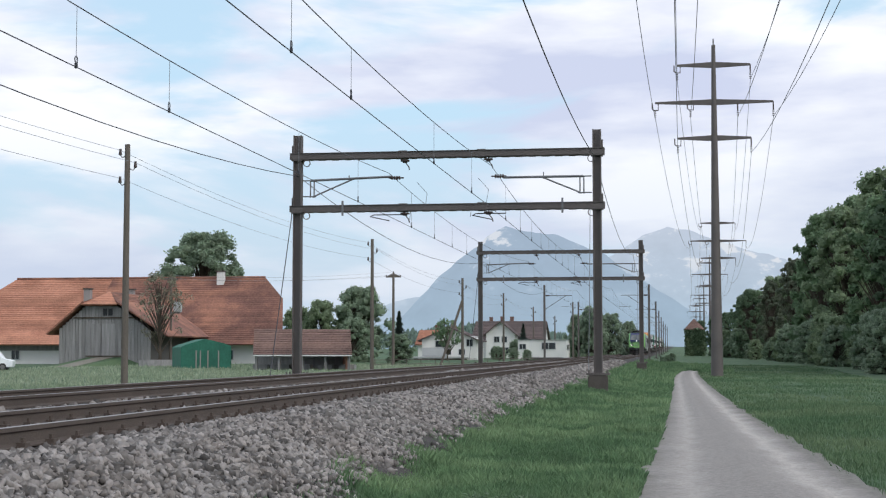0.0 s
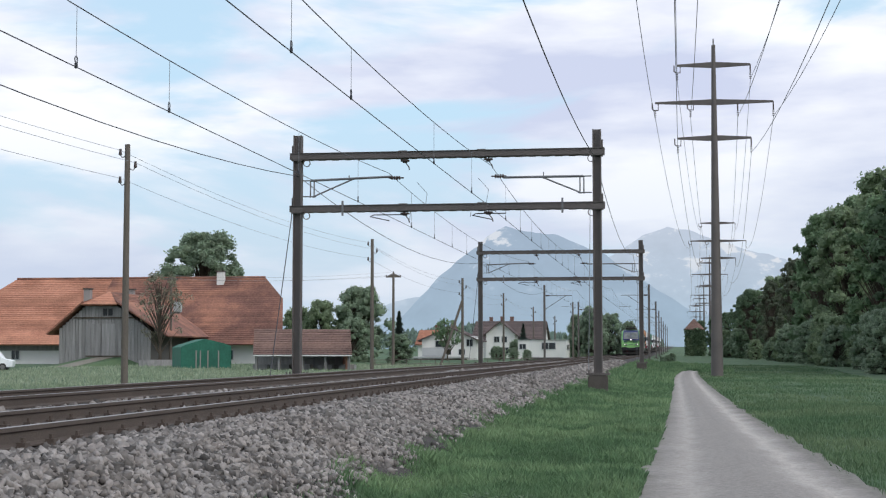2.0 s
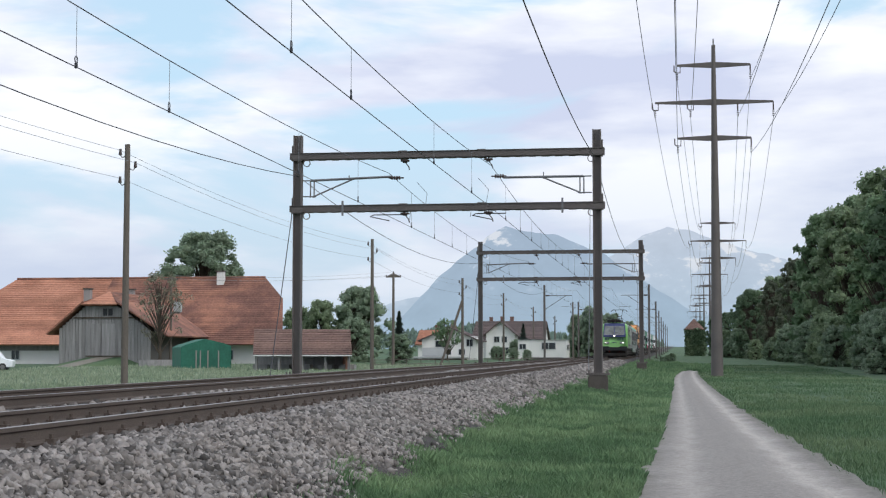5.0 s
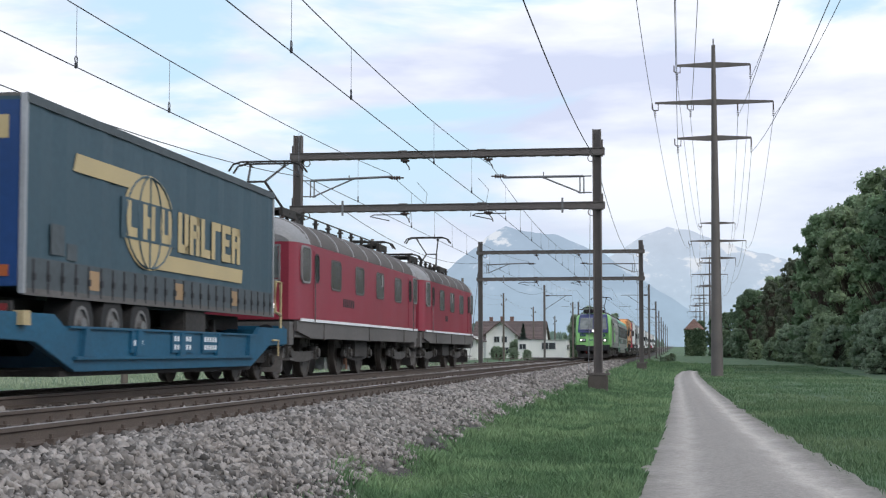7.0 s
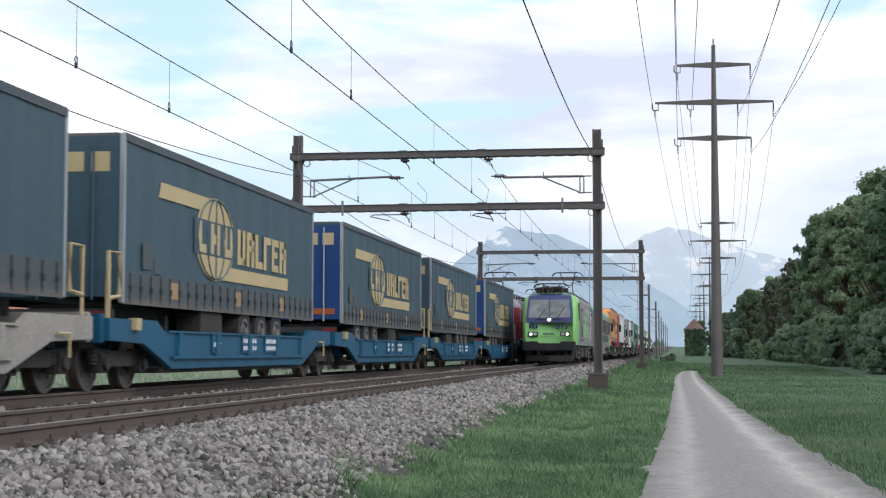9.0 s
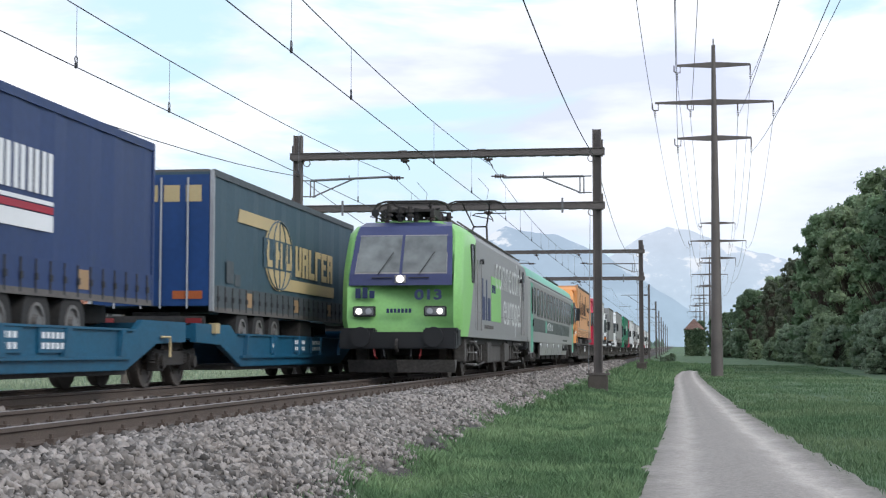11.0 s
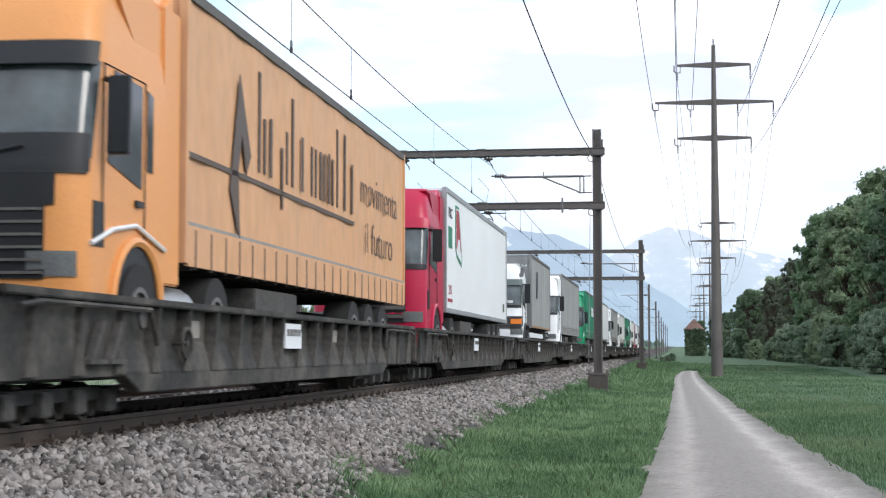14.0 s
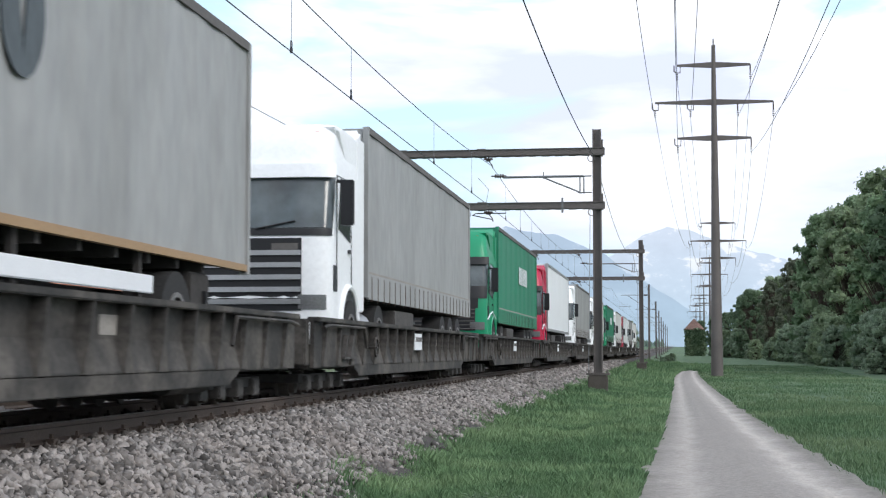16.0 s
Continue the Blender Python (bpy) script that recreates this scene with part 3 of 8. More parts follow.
def build_grass():
    r = np.random.default_rng(9)
    spots = []

    def sow(n, y0, y1, left, right, low, high, thin=False):
        for y in y0 + (y1 - y0) * r.uniform(0, 1, n) ** 1.5:
            a, b = left(y), right(y)
            f = r.uniform()
            x = a + (b - a) * f
            if thin and r.uniform() > 0.25 + 0.75 * min(1.0, (x - a) / 0.7):
                continue
            patch = 0.8 + 0.75 * noise.noise((x * 0.9, y * 0.5, 2)) + 0.4 * noise.noise((x * 3.1, y * 1.7, 5))
            spots.append((x, y, at_ground(x, y) - 0.01, r.uniform(low, high) * max(patch, 0.35)))

    def toe(y):
        return line_x(y) + verge_toe(y)
    sow(190000, 9, 34, toe, lambda y: path_left(y) + 0.04, 0.06, 0.20, True)
    sow(110000, 30, 75, toe, lambda y: path_left(y) + 0.02, 0.08, 0.27, True)
    sow(26000, 70, 170, lambda y: toe(y) + 0.2, lambda y: path_left(y) + 0.1, 0.15, 0.38)
    sow(7000, 118, 150, lambda y: 1.4, lambda y: 6.0, 0.2, 0.42)
    blades("verge_grass", "tall fresh green grass on the verge of the path", spots, GRASS_TALL, 21)
    spots.clear()
    sow(60000, 12, 50, lambda y: path_right(y) - 0.10, lambda y: path_right(y) + 4.5, 0.05, 0.17)
    sow(50000, 45, 150, lambda y: path_right(y) - 0.05, lambda y: path_right(y) + 11.0, 0.05, 0.15)
    blades("field_grass", "short dark green grass of the field beside the path", spots, GRASS_FIELD, 23)
    spots.clear()
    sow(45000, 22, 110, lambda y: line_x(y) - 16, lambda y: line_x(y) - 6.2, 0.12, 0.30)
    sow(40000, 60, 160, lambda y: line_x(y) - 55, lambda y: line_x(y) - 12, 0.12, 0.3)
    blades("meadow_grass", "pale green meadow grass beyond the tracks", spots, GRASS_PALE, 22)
    # nettle-like weeds in the verge
    for x, y, size in ((-1.55, 14.6, 0.42), (-1.25, 14.9, 0.34), (-1.75, 15.1, 0.3)):
        weed = thing("weed", "low leafy dark green weed in the grass", "plant", "weeds in the verge", pose(x, y, at_ground(x, y)))
        stem, leaves = Geo(), Geo()
        for k in range(7):
            a, lean = r.uniform(0, 6.28), r.uniform(0.15, 0.6)
            top = Vector((math.cos(a) * lean * size, math.sin(a) * lean * size, size * r.uniform(0.5, 0.8)))
            stem.tube([(0, 0, 0), top * 0.5 + Vector((0, 0, 0.04)), top], 0.006, 4)
            for j in range(7):
                c = top * (0.3 + 0.1 * j)
                b = r.uniform(0, 6.28)
                d, w = Vector((math.cos(b), math.sin(b), r.uniform(-0.2, 0.3))) * 0.085, Vector((-math.sin(b), math.cos(b), 0)) * 0.028
                leaves.add([c, c + d * 0.5 + w, c + d, c + d * 0.5 - w], [(0, 1, 2, 3)])
        part("stem", stem, LEAF_DARK, weed)
        part("foliage", leaves, LEAF, weed)


# ---- overhead line ----
S_GANTRY = (54.97, 110.35)


def wire(name, pts, r, label, category="wire", group="", material=None):
    return tagged(new(name, Geo().tube(pts, r, 5).mesh(name, material or WIRE)), label, category, group)


def sagging(a, b, sag, n=14):
    a, b = Vector(a), Vector(b)
    return [a.lerp(b, i / n) - Vector((0, 0, sag * 4 * (i / n) * (1 - i / n))) for i in range(n + 1)]


def build_gantry(s, xl, xr):
    """A portal of two riveted steel masts and two box beams, with the brackets of both wires."""
    g = thing("catenary_gantry", "brown-grey steel portal gantry with two cross beams over the tracks", "gantry", "gantries over the line", track_pose(s))
    for x in (xl, xr):
        foot = -0.12 if x == xr else -0.2
        mast = Geo()
        w = 0.135
        t = w + 0.022
        mast.prism([(x - t, -0.15), (x - t + 0.044, -0.15), (x - t + 0.044, -0.035), (x + t - 0.044, -0.035), (x + t - 0.044, -0.15), (x + t, -0.15),
                    (x + t, 0.15), (x + t - 0.044, 0.15), (x + t - 0.044, 0.035), (x - t + 0.044, 0.035), (x - t + 0.044, 0.15), (x - t, 0.15)], "z", foot, 8.75)
        part("mast", mast, STEEL_MAST, g)
        part("base_plate", Geo().box(x - 0.42, x + 0.42, -0.35, 0.35, foot - 0.06, foot + 0.02), STEEL_MAST, g, bevel=0.01)
        for sx, sy in product((-0.33, 0.33), (-0.25, 0.25)):
            part("anchor_bolt", Geo().cyl((x + sx, sy, foot + 0.05), "z", 0.03, 0.13, 6), STEEL_MAST, g)
        part("foundation", Geo().box(x - 0.36, x + 0.34, -0.36, 0.36, -1.3, foot - 0.062), CONCRETE, g, "weathered concrete foundation block", bevel=0.04)
    for z in (7.95, 5.98):
        beam = Geo()
        for y in (-0.16, 0.16):
            beam.box(xl - 0.28, xr + 0.28, y - 0.02, y + 0.02, z - 0.12, z + 0.12)
            beam.box(xl - 0.28, xr + 0.28, y - 0.06, y + 0.06, z + 0.10, z + 0.12)
            beam.box(xl - 0.28, xr + 0.28, y - 0.06, y + 0.06, z - 0.12, z - 0.10)
        for k in range(22):
            x = xl + 0.4 + k * (xr - xl - 0.8) / 21
            beam.box(x - 0.14, x + 0.14, -0.2, 0.2, z - 0.135, z - 0.12)
        part("cross_beam", beam, STEEL_MAST, g)
        for x in (xl, xr):
            part("clamp", Geo().box(x - 0.22, x + 0.22, -0.21, 0.21, z - 0.17, z + 0.03), STEEL_MAST, g, bevel=0.01)
            part("lug", Geo().box(x + 0.17 * (1 if x > 0 else -1) - 0.05, x + 0.17 * (1 if x > 0 else -1) + 0.05, -0.1, 0.1, z + 0.1, z + 0.42), STEEL_MAST, g)
            hoop = Geo().ring((x + (0.38 if x < 0 else -0.2), -0.2, z - 0.27), "y", 0.14, 0.03, 0.04, 14)
            part("pulley", hoop, STEEL_MAST, g)
        for x in (-0.35, -GAP + 0.55):
            part("sleeve", Geo().box(x - 0.16, x + 0.16, -0.19, 0.19, z - 0.15, z + 0.15), STEEL_MAST, g, bevel=0.01)
    for x in (xl + 1.75, xr - 1.25):
        part("spigot", Geo().box(x - 0.035, x + 0.035, -0.24, -0.18, 5.7, 6.25), STEEL_GREY, g)
    # cantilever brackets that carry the upper wire, and insulators on them
    for x0, x1, tip in ((xl + 0.2, -GAP + 0.1, 1), (xr - 0.2, 0.45, -1)):
        b = Geo()
        z = 7.05
        b.tube([(x0 + 0.3 * tip, 0, z), (x1, 0, z + 0.1 * (tip > 0))], 0.045, 8)
        b.tube([(x0 + 0.35 * tip, 0, z - 0.62), (x0 + 1.9 * tip, 0, z + 0.03)], 0.03, 8)
        for a in (0.28, 0.42):
            b.tube([(x0 + a * tip, 0, z - 0.64), (x0 + a * tip, 0, z + 0.02)], 0.028, 6)
        b.tube([(x0, 0, z), (x0 + 0.5 * tip, 0, z)], 0.025, 6)
        b.tube([(x0, 0, z - 0.6), (x0 + 0.5 * tip, 0, z - 0.6)], 0.025, 6)
        b.tube([(x0 + 1.75 * tip, 0, z), (x0 + 1.75 * tip, 0, z + 0.17)], 0.02, 6)
        part("bracket", b, STEEL_GREY, g)
        ins = Geo()
        for k in range(4):
            ins.cyl((x1 + tip * (0.02 + k * 0.09), 0, z + 0.05), "x", 0.075, 0.05, 12)
        ins.tube([(x1 - 0.1 * tip, 0, z + 0.05), (x1 + 0.45 * tip, 0, z + 0.05)], 0.03, 6)
        part("insulator", ins, INSULATOR, g, "dark ribbed insulator")
    for x, z in ((-0.1, 7.72), (-0.1, 5.76), (-GAP + 0.62, 7.72), (-GAP + 0.62, 5.76)):
        ins = Geo().cyl((x, -0.1, z), "z", 0.17, 0.05, 14).cyl((x, -0.1, z - 0.05), "z", 0.09, 0.06, 12)
        ins.tube([(x, -0.1, z + 0.2), (x, -0.1, z - 0.05), (x + 0.14, -0.1, z - 0.22), (x + 0.17, -0.1, z - 0.34)], 0.022, 6)
        part("insulator", ins, INSULATOR, g, "dark disc insulator on a hook")
    for x in (-0.75, -GAP - 0.75):        # steady arms
        part("steady_arm", Geo().tube([(x + 1.3, -0.1, 5.72), (x + 0.2, -0.1, 5.72), (x + 0.05, -0.1, 5.66), (x + 0.78, -0.1, 5.5)], 0.02, 6), WIRE, g)
    part("guy_rod", Geo().tube([(xl - 0.15, 0, 7.0), (xl - 0.2, -0.2, 5.6), (xl - 0.75, -1.2, -0.6)], 0.018, 6), WIRE, g)
    part("earth_wire", Geo().tube([(xr - 0.25, -0.15, 5.9), (xr - 0.3, -0.15, 2.0), (xr - 0.35, -0.15, -0.1)], 0.012, 5), WIRE_PALE, g)
    return g


def build_line():
    for s, xl, xr in zip(S_GANTRY, (-7.29, -7.35), (3.87, 4.38)):
        build_gantry(s, xl, xr)
    # single masts with hinged arms further along
    for i, s in enumerate((165, 222, 279, 336, 393, 450, 507)):
        for off, side in ((-4.0, -1), (GAP + 3.5, 1)):
            m = thing("catenary_mast", "grey steel catenary mast with a hinged arm", "mast", "single masts along the line", track_pose(s + (i % 2) * 1.5))
            x = -off
            pole = Geo().box(x - 0.11, x + 0.11, -0.11, 0.11, -0.9, 7.9)
            part("mast", pole, STEEL_MAST, m)
            arm = Geo().tube([(x, 0, 6.75), (x + side * 3.0, 0, 6.75)], 0.04, 6).tube([(x, 0, 5.2), (x + side * 2.3, 0, 6.7)], 0.035, 6)
            arm.tube([(x + side * 1.9, 0, 5.55), (x + side * 3.2, 0, 5.5)], 0.02, 5)
            part("arm", arm, STEEL_GREY, m)
            part("insulator", Geo().cyl((x + side * 0.35, 0, 6.75), "x", 0.08, 0.4, 8), INSULATOR, m)
            part("foundation", Geo().box(x - 0.35, x + 0.35, -0.35, 0.35, -1.4, -0.3), CONCRETE, m)
    posts = [-2.0, 54.97, 110.35, 165, 222, 279, 336, 393, 450, 507]
    for off, zc, zm, sag, rise, label in ((0.0, 5.71, 7.5, 0.70, 0.22, "near track"), (GAP, 5.56, 7.28, 0.64, 0.11, "second track")):
        c = []
        for s in list(np.arange(-30, 520, 3.0)):
            c.append(on_line(s, off, zc + rise * min(1.0, max(0.0, (s - 22) / 32))))
        wire("contact_wire", c, 0.011, "thin dark contact wire over the " + label, "wire", "contact wires")
        mess = []
        for a, b in zip([-58] + posts[:-1], posts):
            n = 18
            for i in range(n):
                f = i / n
                s = a + (b - a) * f
                mess.append(on_line(s, off, zm - sag * 4 * f * (1 - f)))
        wire("catenary_wire", mess, 0.011, "sagging dark catenary wire over the " + label, "wire", "catenary wires")
        for a, b in zip(posts[:-1], posts[1:]):
            if a > 300:
                break
            for f in ((0.2, 0.33, 0.47, 0.558, 0.755, 0.9) if a < 0 else (0.09, 0.2, 0.3, 0.395, 0.485, 0.575, 0.67, 0.765, 0.88)):
                s = a + (b - a) * f
                if s < 5:
                    continue
                top, low = on_line(s, off, zm - sag * 4 * f * (1 - f)), on_line(s, off, zc + rise * min(1.0, max(0.0, (s - 22) / 32)))
                d = thing("dropper", "thin dropper wire between catenary and contact wire", "wire", "droppers", Matrix.Translation(low))
                part("strand", Geo().tube([(0, 0, 0), (0, 0, top.z - low.z)], 0.006, 4), WIRE_PALE, d)
                part("clip", Geo().box(-0.02, 0.02, -0.03, 0.03, -0.02, 0.07), WIRE, d)
                part("loop", Geo().ring((0, 0, 0.13), "x", 0.07, 0.014, 0.014, 10), WIRE, d)
    # feeder wires that hang from the mast heads
    heads = [on_line(s, -3.8, 7.75) for s in (-2, 54.97, 110.35, 165, 222, 279)]
    for a, b in zip(heads[:-1], heads[1:]):
        wire("feeder_wire", sagging(a, b, 1.02), 0.014, "dark feeder wire along the masts", "wire", "feeder wires")
    heads = [on_line(s, GAP + 3.45, 7.22) for s in (-2, 54.97, 110.35, 165)]
    for a, b in zip(heads[:-1], heads[1:]):
        wire("feeder_wire", sagging(a, b, 1.12), 0.014, "dark feeder wire along the masts", "wire", "feeder wires")
    # jumper loops beside the first gantry
    for off, s in ((0.55, 55.5), (GAP - 0.8, 56.5)):
        p = on_line(s, off)
        wire("jumper_loop", [p + Vector((0, 0, 7.1)), p + Vector((0.35, 0.3, 6.7)), p + Vector((0.25, 0.4, 6.2)), p + Vector((-0.3, 0.4, 6.1)), p + Vector((-0.35, 0.4, 5.7))], 0.009, "thin jumper wire loop between the overhead wires", "wire")


# ---- poles and pylons ----


def build_pole(x, y, h, crossarm=False, brace=False):
    z = at_ground(x, y)
    p = thing("telegraph_pole", "weathered wooden line pole with small insulators", "pole", "wooden poles in the meadow", pose(x, y, z))
    part("pole_shaft", Geo().cyl((0, 0, h / 2 - 0.3), "z", 0.16, h + 0.6, 12, 0.115), WOOD_POLE, p, smooth=True)
    if crossarm:
        part("crossarm", Geo().prism([(-0.75, h - 0.45), (0.75, h - 0.45), (0.55, h - 0.25), (0.2, h - 0.1), (-0.2, h - 0.1), (-0.55, h - 0.25)], "y", -0.05, 0.05), WOOD_POLE, p)
        spots = ((-0.7, h - 0.35), (0, h), (0.7, h - 0.35))
    else:
        spots = ((-0.32, h - 0.35), (0.36, h - 0.9), (-0.32, h - 1.55))
    for x0, z0 in spots:
        ins = Geo().cyl((x0, 0, z0), "z", 0.085, 0.2, 10, 0.05).cyl((x0, 0, z0 + 0.12), "z", 0.055, 0.09, 10)
        if not crossarm:
            ins.tube([(0.0, 0, z0 - 0.1), (x0 * 0.7, 0, z0 - 0.22), (x0, 0, z0 - 0.1)], 0.022, 6)
        part("insulator", ins, INSULATOR, p, "small dark insulator on a hook", smooth=True)
    if brace:
        part("brace_pole", Geo().tube([(0, 0, h - 2.2), (-2.2, -1.0, -0.3)], 0.13, 8), WOOD_POLE, p)
    return [Vector((x + x0, y, z + z0 + 0.1)) for x0, z0 in spots]


def build_poles():
    rows = [(-22.35, 62, 10.4, False, False), (-21.6, 115, 10.2, False, False), (-18.98, 150, 8.8, False, True), (-20.8, 210, 9.5, False, False), (-20.6, 260, 9.0, False, False), (-19.5, 300, 8.2, False, False)]
    tops = [build_pole(*r) for r in rows]
    near = [t + Vector((-3.0, -58, 0.8)) for t in tops[0]]
    for a, b in zip([near] + tops[:-1], tops):
        for p, q in zip(a, b):
            wire("telephone_wire", sagging(p, q, 0.55), 0.009, "thin pale overhead line wire between wooden poles", "wire", "telephone wires", WIRE_PALE)
    t2 = build_pole(-26.0, 150, 9.3, True)
    build_pole(-12.75, 240, 9.2)
    t3 = build_pole(-51.8, 158, 9.6, True)
    for p, q in zip(t3, t2):
        wire("telephone_wire", sagging(p, q, 0.4), 0.009, "thin pale overhead line wire to the farm", "wire", "telephone wires", WIRE_PALE)
    # grey transformer on the farm's pole
    tr = thing("pole_transformer", "small pale grey transformer box on a wooden pole", "transformer", at=pose(-51.8 + 0.75, 157.9, at_ground(-51.8, 158)))
    part("tank", Geo().box(-0.35, 0.4, -0.4, 0.4, 5.7, 6.8), PLASTER_GREY, tr, bevel=0.05)
    part("bracket", Geo().box(-0.75, 0.3, -0.05, 0.05, 5.55, 5.7), STEEL_GREY, tr)
    for k in range(3):
        part("bushing", Geo().cyl((-0.2 + 0.22 * k, 0, 7.0), "z", 0.07, 0.45, 8), INSULATOR, tr)


def build_pylon(x, y, h, scale=1.0, yaw=2.0):
    z = at_ground(x, y)
    p = thing("transmission_pole", "tall tapered brown steel transmission pole with three crossarms", "pylon", "transmission poles beside the path", pose(x, y, z, 0, 0, yaw))
    part("pole_shaft", Geo().cyl((0, 0, h / 2 - 0.4), "z", 0.42 * scale, h + 0.8, 16, 0.13 * scale), STEEL_MAST, p, smooth=True)
    part("tip", Geo().cyl((0, 0, h + 0.2), "z", 0.05, 0.5, 8), STEEL_GREY, p)
    ends = []
    for zz, w in ((h - 1.35, 2.45), (h - 3.9, 3.95), (h - 6.35, 2.45)):
        arm = Geo()
        for sx in (-1, 1):
            arm.prism([(0, zz - 0.2), (sx * w, zz - 0.06), (sx * w, zz + 0.06), (0, zz + 0.2)], "y", -0.09, 0.09)
        part("crossarm", arm, STEEL_MAST, p)
        xs = [-w, w] + ([-w * 0.4, w * 0.4] if w > 3 else [])
        for x0 in xs:
            ins = Geo()
            if x0 < 0:       # looped hanger
                ins.tube([(x0 - 0.2, 0, zz), (x0 - 0.2, 0, zz - 0.4), (x0 - 0.08, 0, zz - 0.5), (x0 + 0.2, 0, zz - 0.5), (x0 + 0.22, 0, zz)], 0.045, 6)
            else:
                ins.tube([(x0, 0, zz), (x0, 0, zz - 0.55)], 0.05, 6)
            for k in range(4):
                ins.cyl((x0, 0, zz - 0.6 - k * 0.12), "z", 0.07, 0.05, 8)
            part("insulator", ins, INSULATOR, p, "hanging string of dark insulators")
            ends.append(Matrix.Translation((x, y, z)) @ pose(0, 0, 0, 0, 0, yaw) @ Vector((x0, 0, zz - 1.0)))
    return ends


def build_pylons():
    spots = [(2.2, -8, 22.5, 1.0), (4.15, 103, 22.4, 1.0), (9.1, 218, 20.9, 0.9), (12.3, 340, 22.0, 0.9), (15.0, 465, 21.5, 0.9), (17.5, 590, 21.5, 0.9), (19.5, 720, 21.5, 0.9)]
    ends = [build_pylon(x, y, h, k) for x, y, h, k in spots]
    for i, (a, b) in enumerate(zip(ends[:-1], ends[1:])):
        for p, q in zip(a, b):
            wire("power_line", sagging(p, q, 2.3 if i == 0 else 2.6), 0.016, "thin dark high-voltage line between the transmission poles", "wire", "high-voltage lines")


build_ground()
build_path()
BED, PROF = build_ballast()
build_line()
build_poles()
build_pylons()
# ---- trees ----
TREE_KINDS = {}


def cube_ball(k):
    """Unit ball of k x k quads on each of six sides."""
    v, f = [], []
    for axis, sign in product(range(3), (-1, 1)):
        n0 = len(v)
        for i, j in product(range(k + 1), repeat=2):
            p = [2 * i / k - 1, 2 * j / k - 1]
            p.insert(axis, sign)
            v.append(Vector(p).normalized())
        f += [(n0 + i * (k + 1) + j, n0 + (i + 1) * (k + 1) + j, n0 + (i + 1) * (k + 1) + j + 1, n0 + i * (k + 1) + j + 1) for i, j in product(range(k), repeat=2)]
    return np.array([tuple(q) for q in v]), np.array(f)


def tree_meshes(kind):
    """Trunk with limbs, and a crown of several thousand single leaves in uneven clumps; one metre stands for the full height."""
    if kind in TREE_KINDS:
        return TREE_KINDS[kind]
    seed, wide, low, leaf, n, material = kind
    r = np.random.default_rng(seed)
    trunk = Geo().tube([(0, 0, -0.04), (0.004, 0, 0.15), (-0.006, 0.005, 0.4), (0.0, 0, 0.8)], 0.022, 8, 0.004)
    clumps = []
    lobes = 170 if n > 3000 else 60
    for k in range(lobes):
        a, z = r.uniform(0, 2 * math.pi), low + (0.97 - low) * r.uniform(0, 1) ** 0.85
        f = (z - low) / (1 - low)
        hull = wide * (0.30 + 0.85 * math.sin(math.pi * min(1, 0.16 + 0.80 * f)))
        rad = hull * r.uniform(0.45, 0.95) * (0.88 + 0.14 * math.sin(3 * a + seed) + 0.1 * math.sin(5 * a + 9 * z))
        c = np.array([rad * math.cos(a), rad * math.sin(a), z])
        clumps.append((c, wide * r.uniform(0.11, 0.27)))
        base = max(0.12, z - 0.28 - rad * 0.3)
        trunk.tube([(0, 0, base), tuple(c * (0.5, 0.5, 0) + (0, 0, (base + z) / 2 + 0.01)), tuple(c)], 0.007, 5, 0.0015)
    pts, out = [], []
    for c, q in clumps:
        m = n // len(clumps)
        d = r.normal(size=(2 * m, 3))
        d /= np.linalg.norm(d, axis=1)[:, None]
        away = c * (1, 1, 0) / (np.linalg.norm(c[:2]) + 1e-6) + (0, 0, 0.5)
        d = d[np.argsort(-(d @ away) + r.uniform(0, 1.3, 2 * m))[:m]]
        rad = q * r.uniform(0.45, 1.0, m) ** 0.5 * r.choice([1.0, 1.0, 1.0, 1.25], m)
        rad = np.maximum(rad, 0.72 * q)
        pts.append(c + d * rad[:, None] * np.array([1, 1, 0.8]))
        out.append(d)
    p, facing = np.concatenate(pts), np.concatenate(out)
    m = len(p)
    facing = facing + (0, 0, 0.5) + 0.75 * r.normal(size=(m, 3))
    facing /= np.linalg.norm(facing, axis=1)[:, None]
    a = np.cross(facing, r.normal(size=(m, 3)))
    a /= np.linalg.norm(a, axis=1)[:, None]
    b = np.cross(facing, a)
    s = leaf * r.uniform(0.5, 1.4, m)[:, None]
    v = np.stack([p - a * s, p + b * s * 0.6, p + a * s, p - b * s * 0.6], 1).reshape(-1, 3)
    f = (4 * np.arange(m)[:, None] + np.array([[0, 1, 2, 3]]))
    if n > 3000:
        ball, quads = cube_ball(2)
        for c, q in clumps:
            core = c + ball * q * 0.74 * r.uniform(0.72, 1.2, (len(ball), 1)) * np.array([1, 1, 0.8])
            f = np.concatenate([f, quads + len(v)])
            v = np.concatenate([v, core])
    TREE_KINDS[kind] = (trunk.mesh("trunk", BARK), fast_mesh("crown", v, f, material))
    return TREE_KINDS[kind]


BROAD = (11, 0.24, 0.03, 0.0115, 11000, LEAF)
BROAD_DARK = (12, 0.22, 0.02, 0.0115, 11000, LEAF_DARK)
BROAD_LIGHT = (13, 0.24, 0.03, 0.0115, 11000, LEAF_LIGHT)
BROWNISH = (14, 0.16, 0.02, 0.0115, 9500, LEAF_BROWN)
ROUND = (15, 0.30, 0.20, 0.012, 16000, LEAF_HAZED)
BUSH = (16, 0.40, 0.02, 0.019, 4800, LEAF_HAZED)
BUSH_LIGHT = (17, 0.40, 0.02, 0.019, 4800, LEAF_LIGHT)


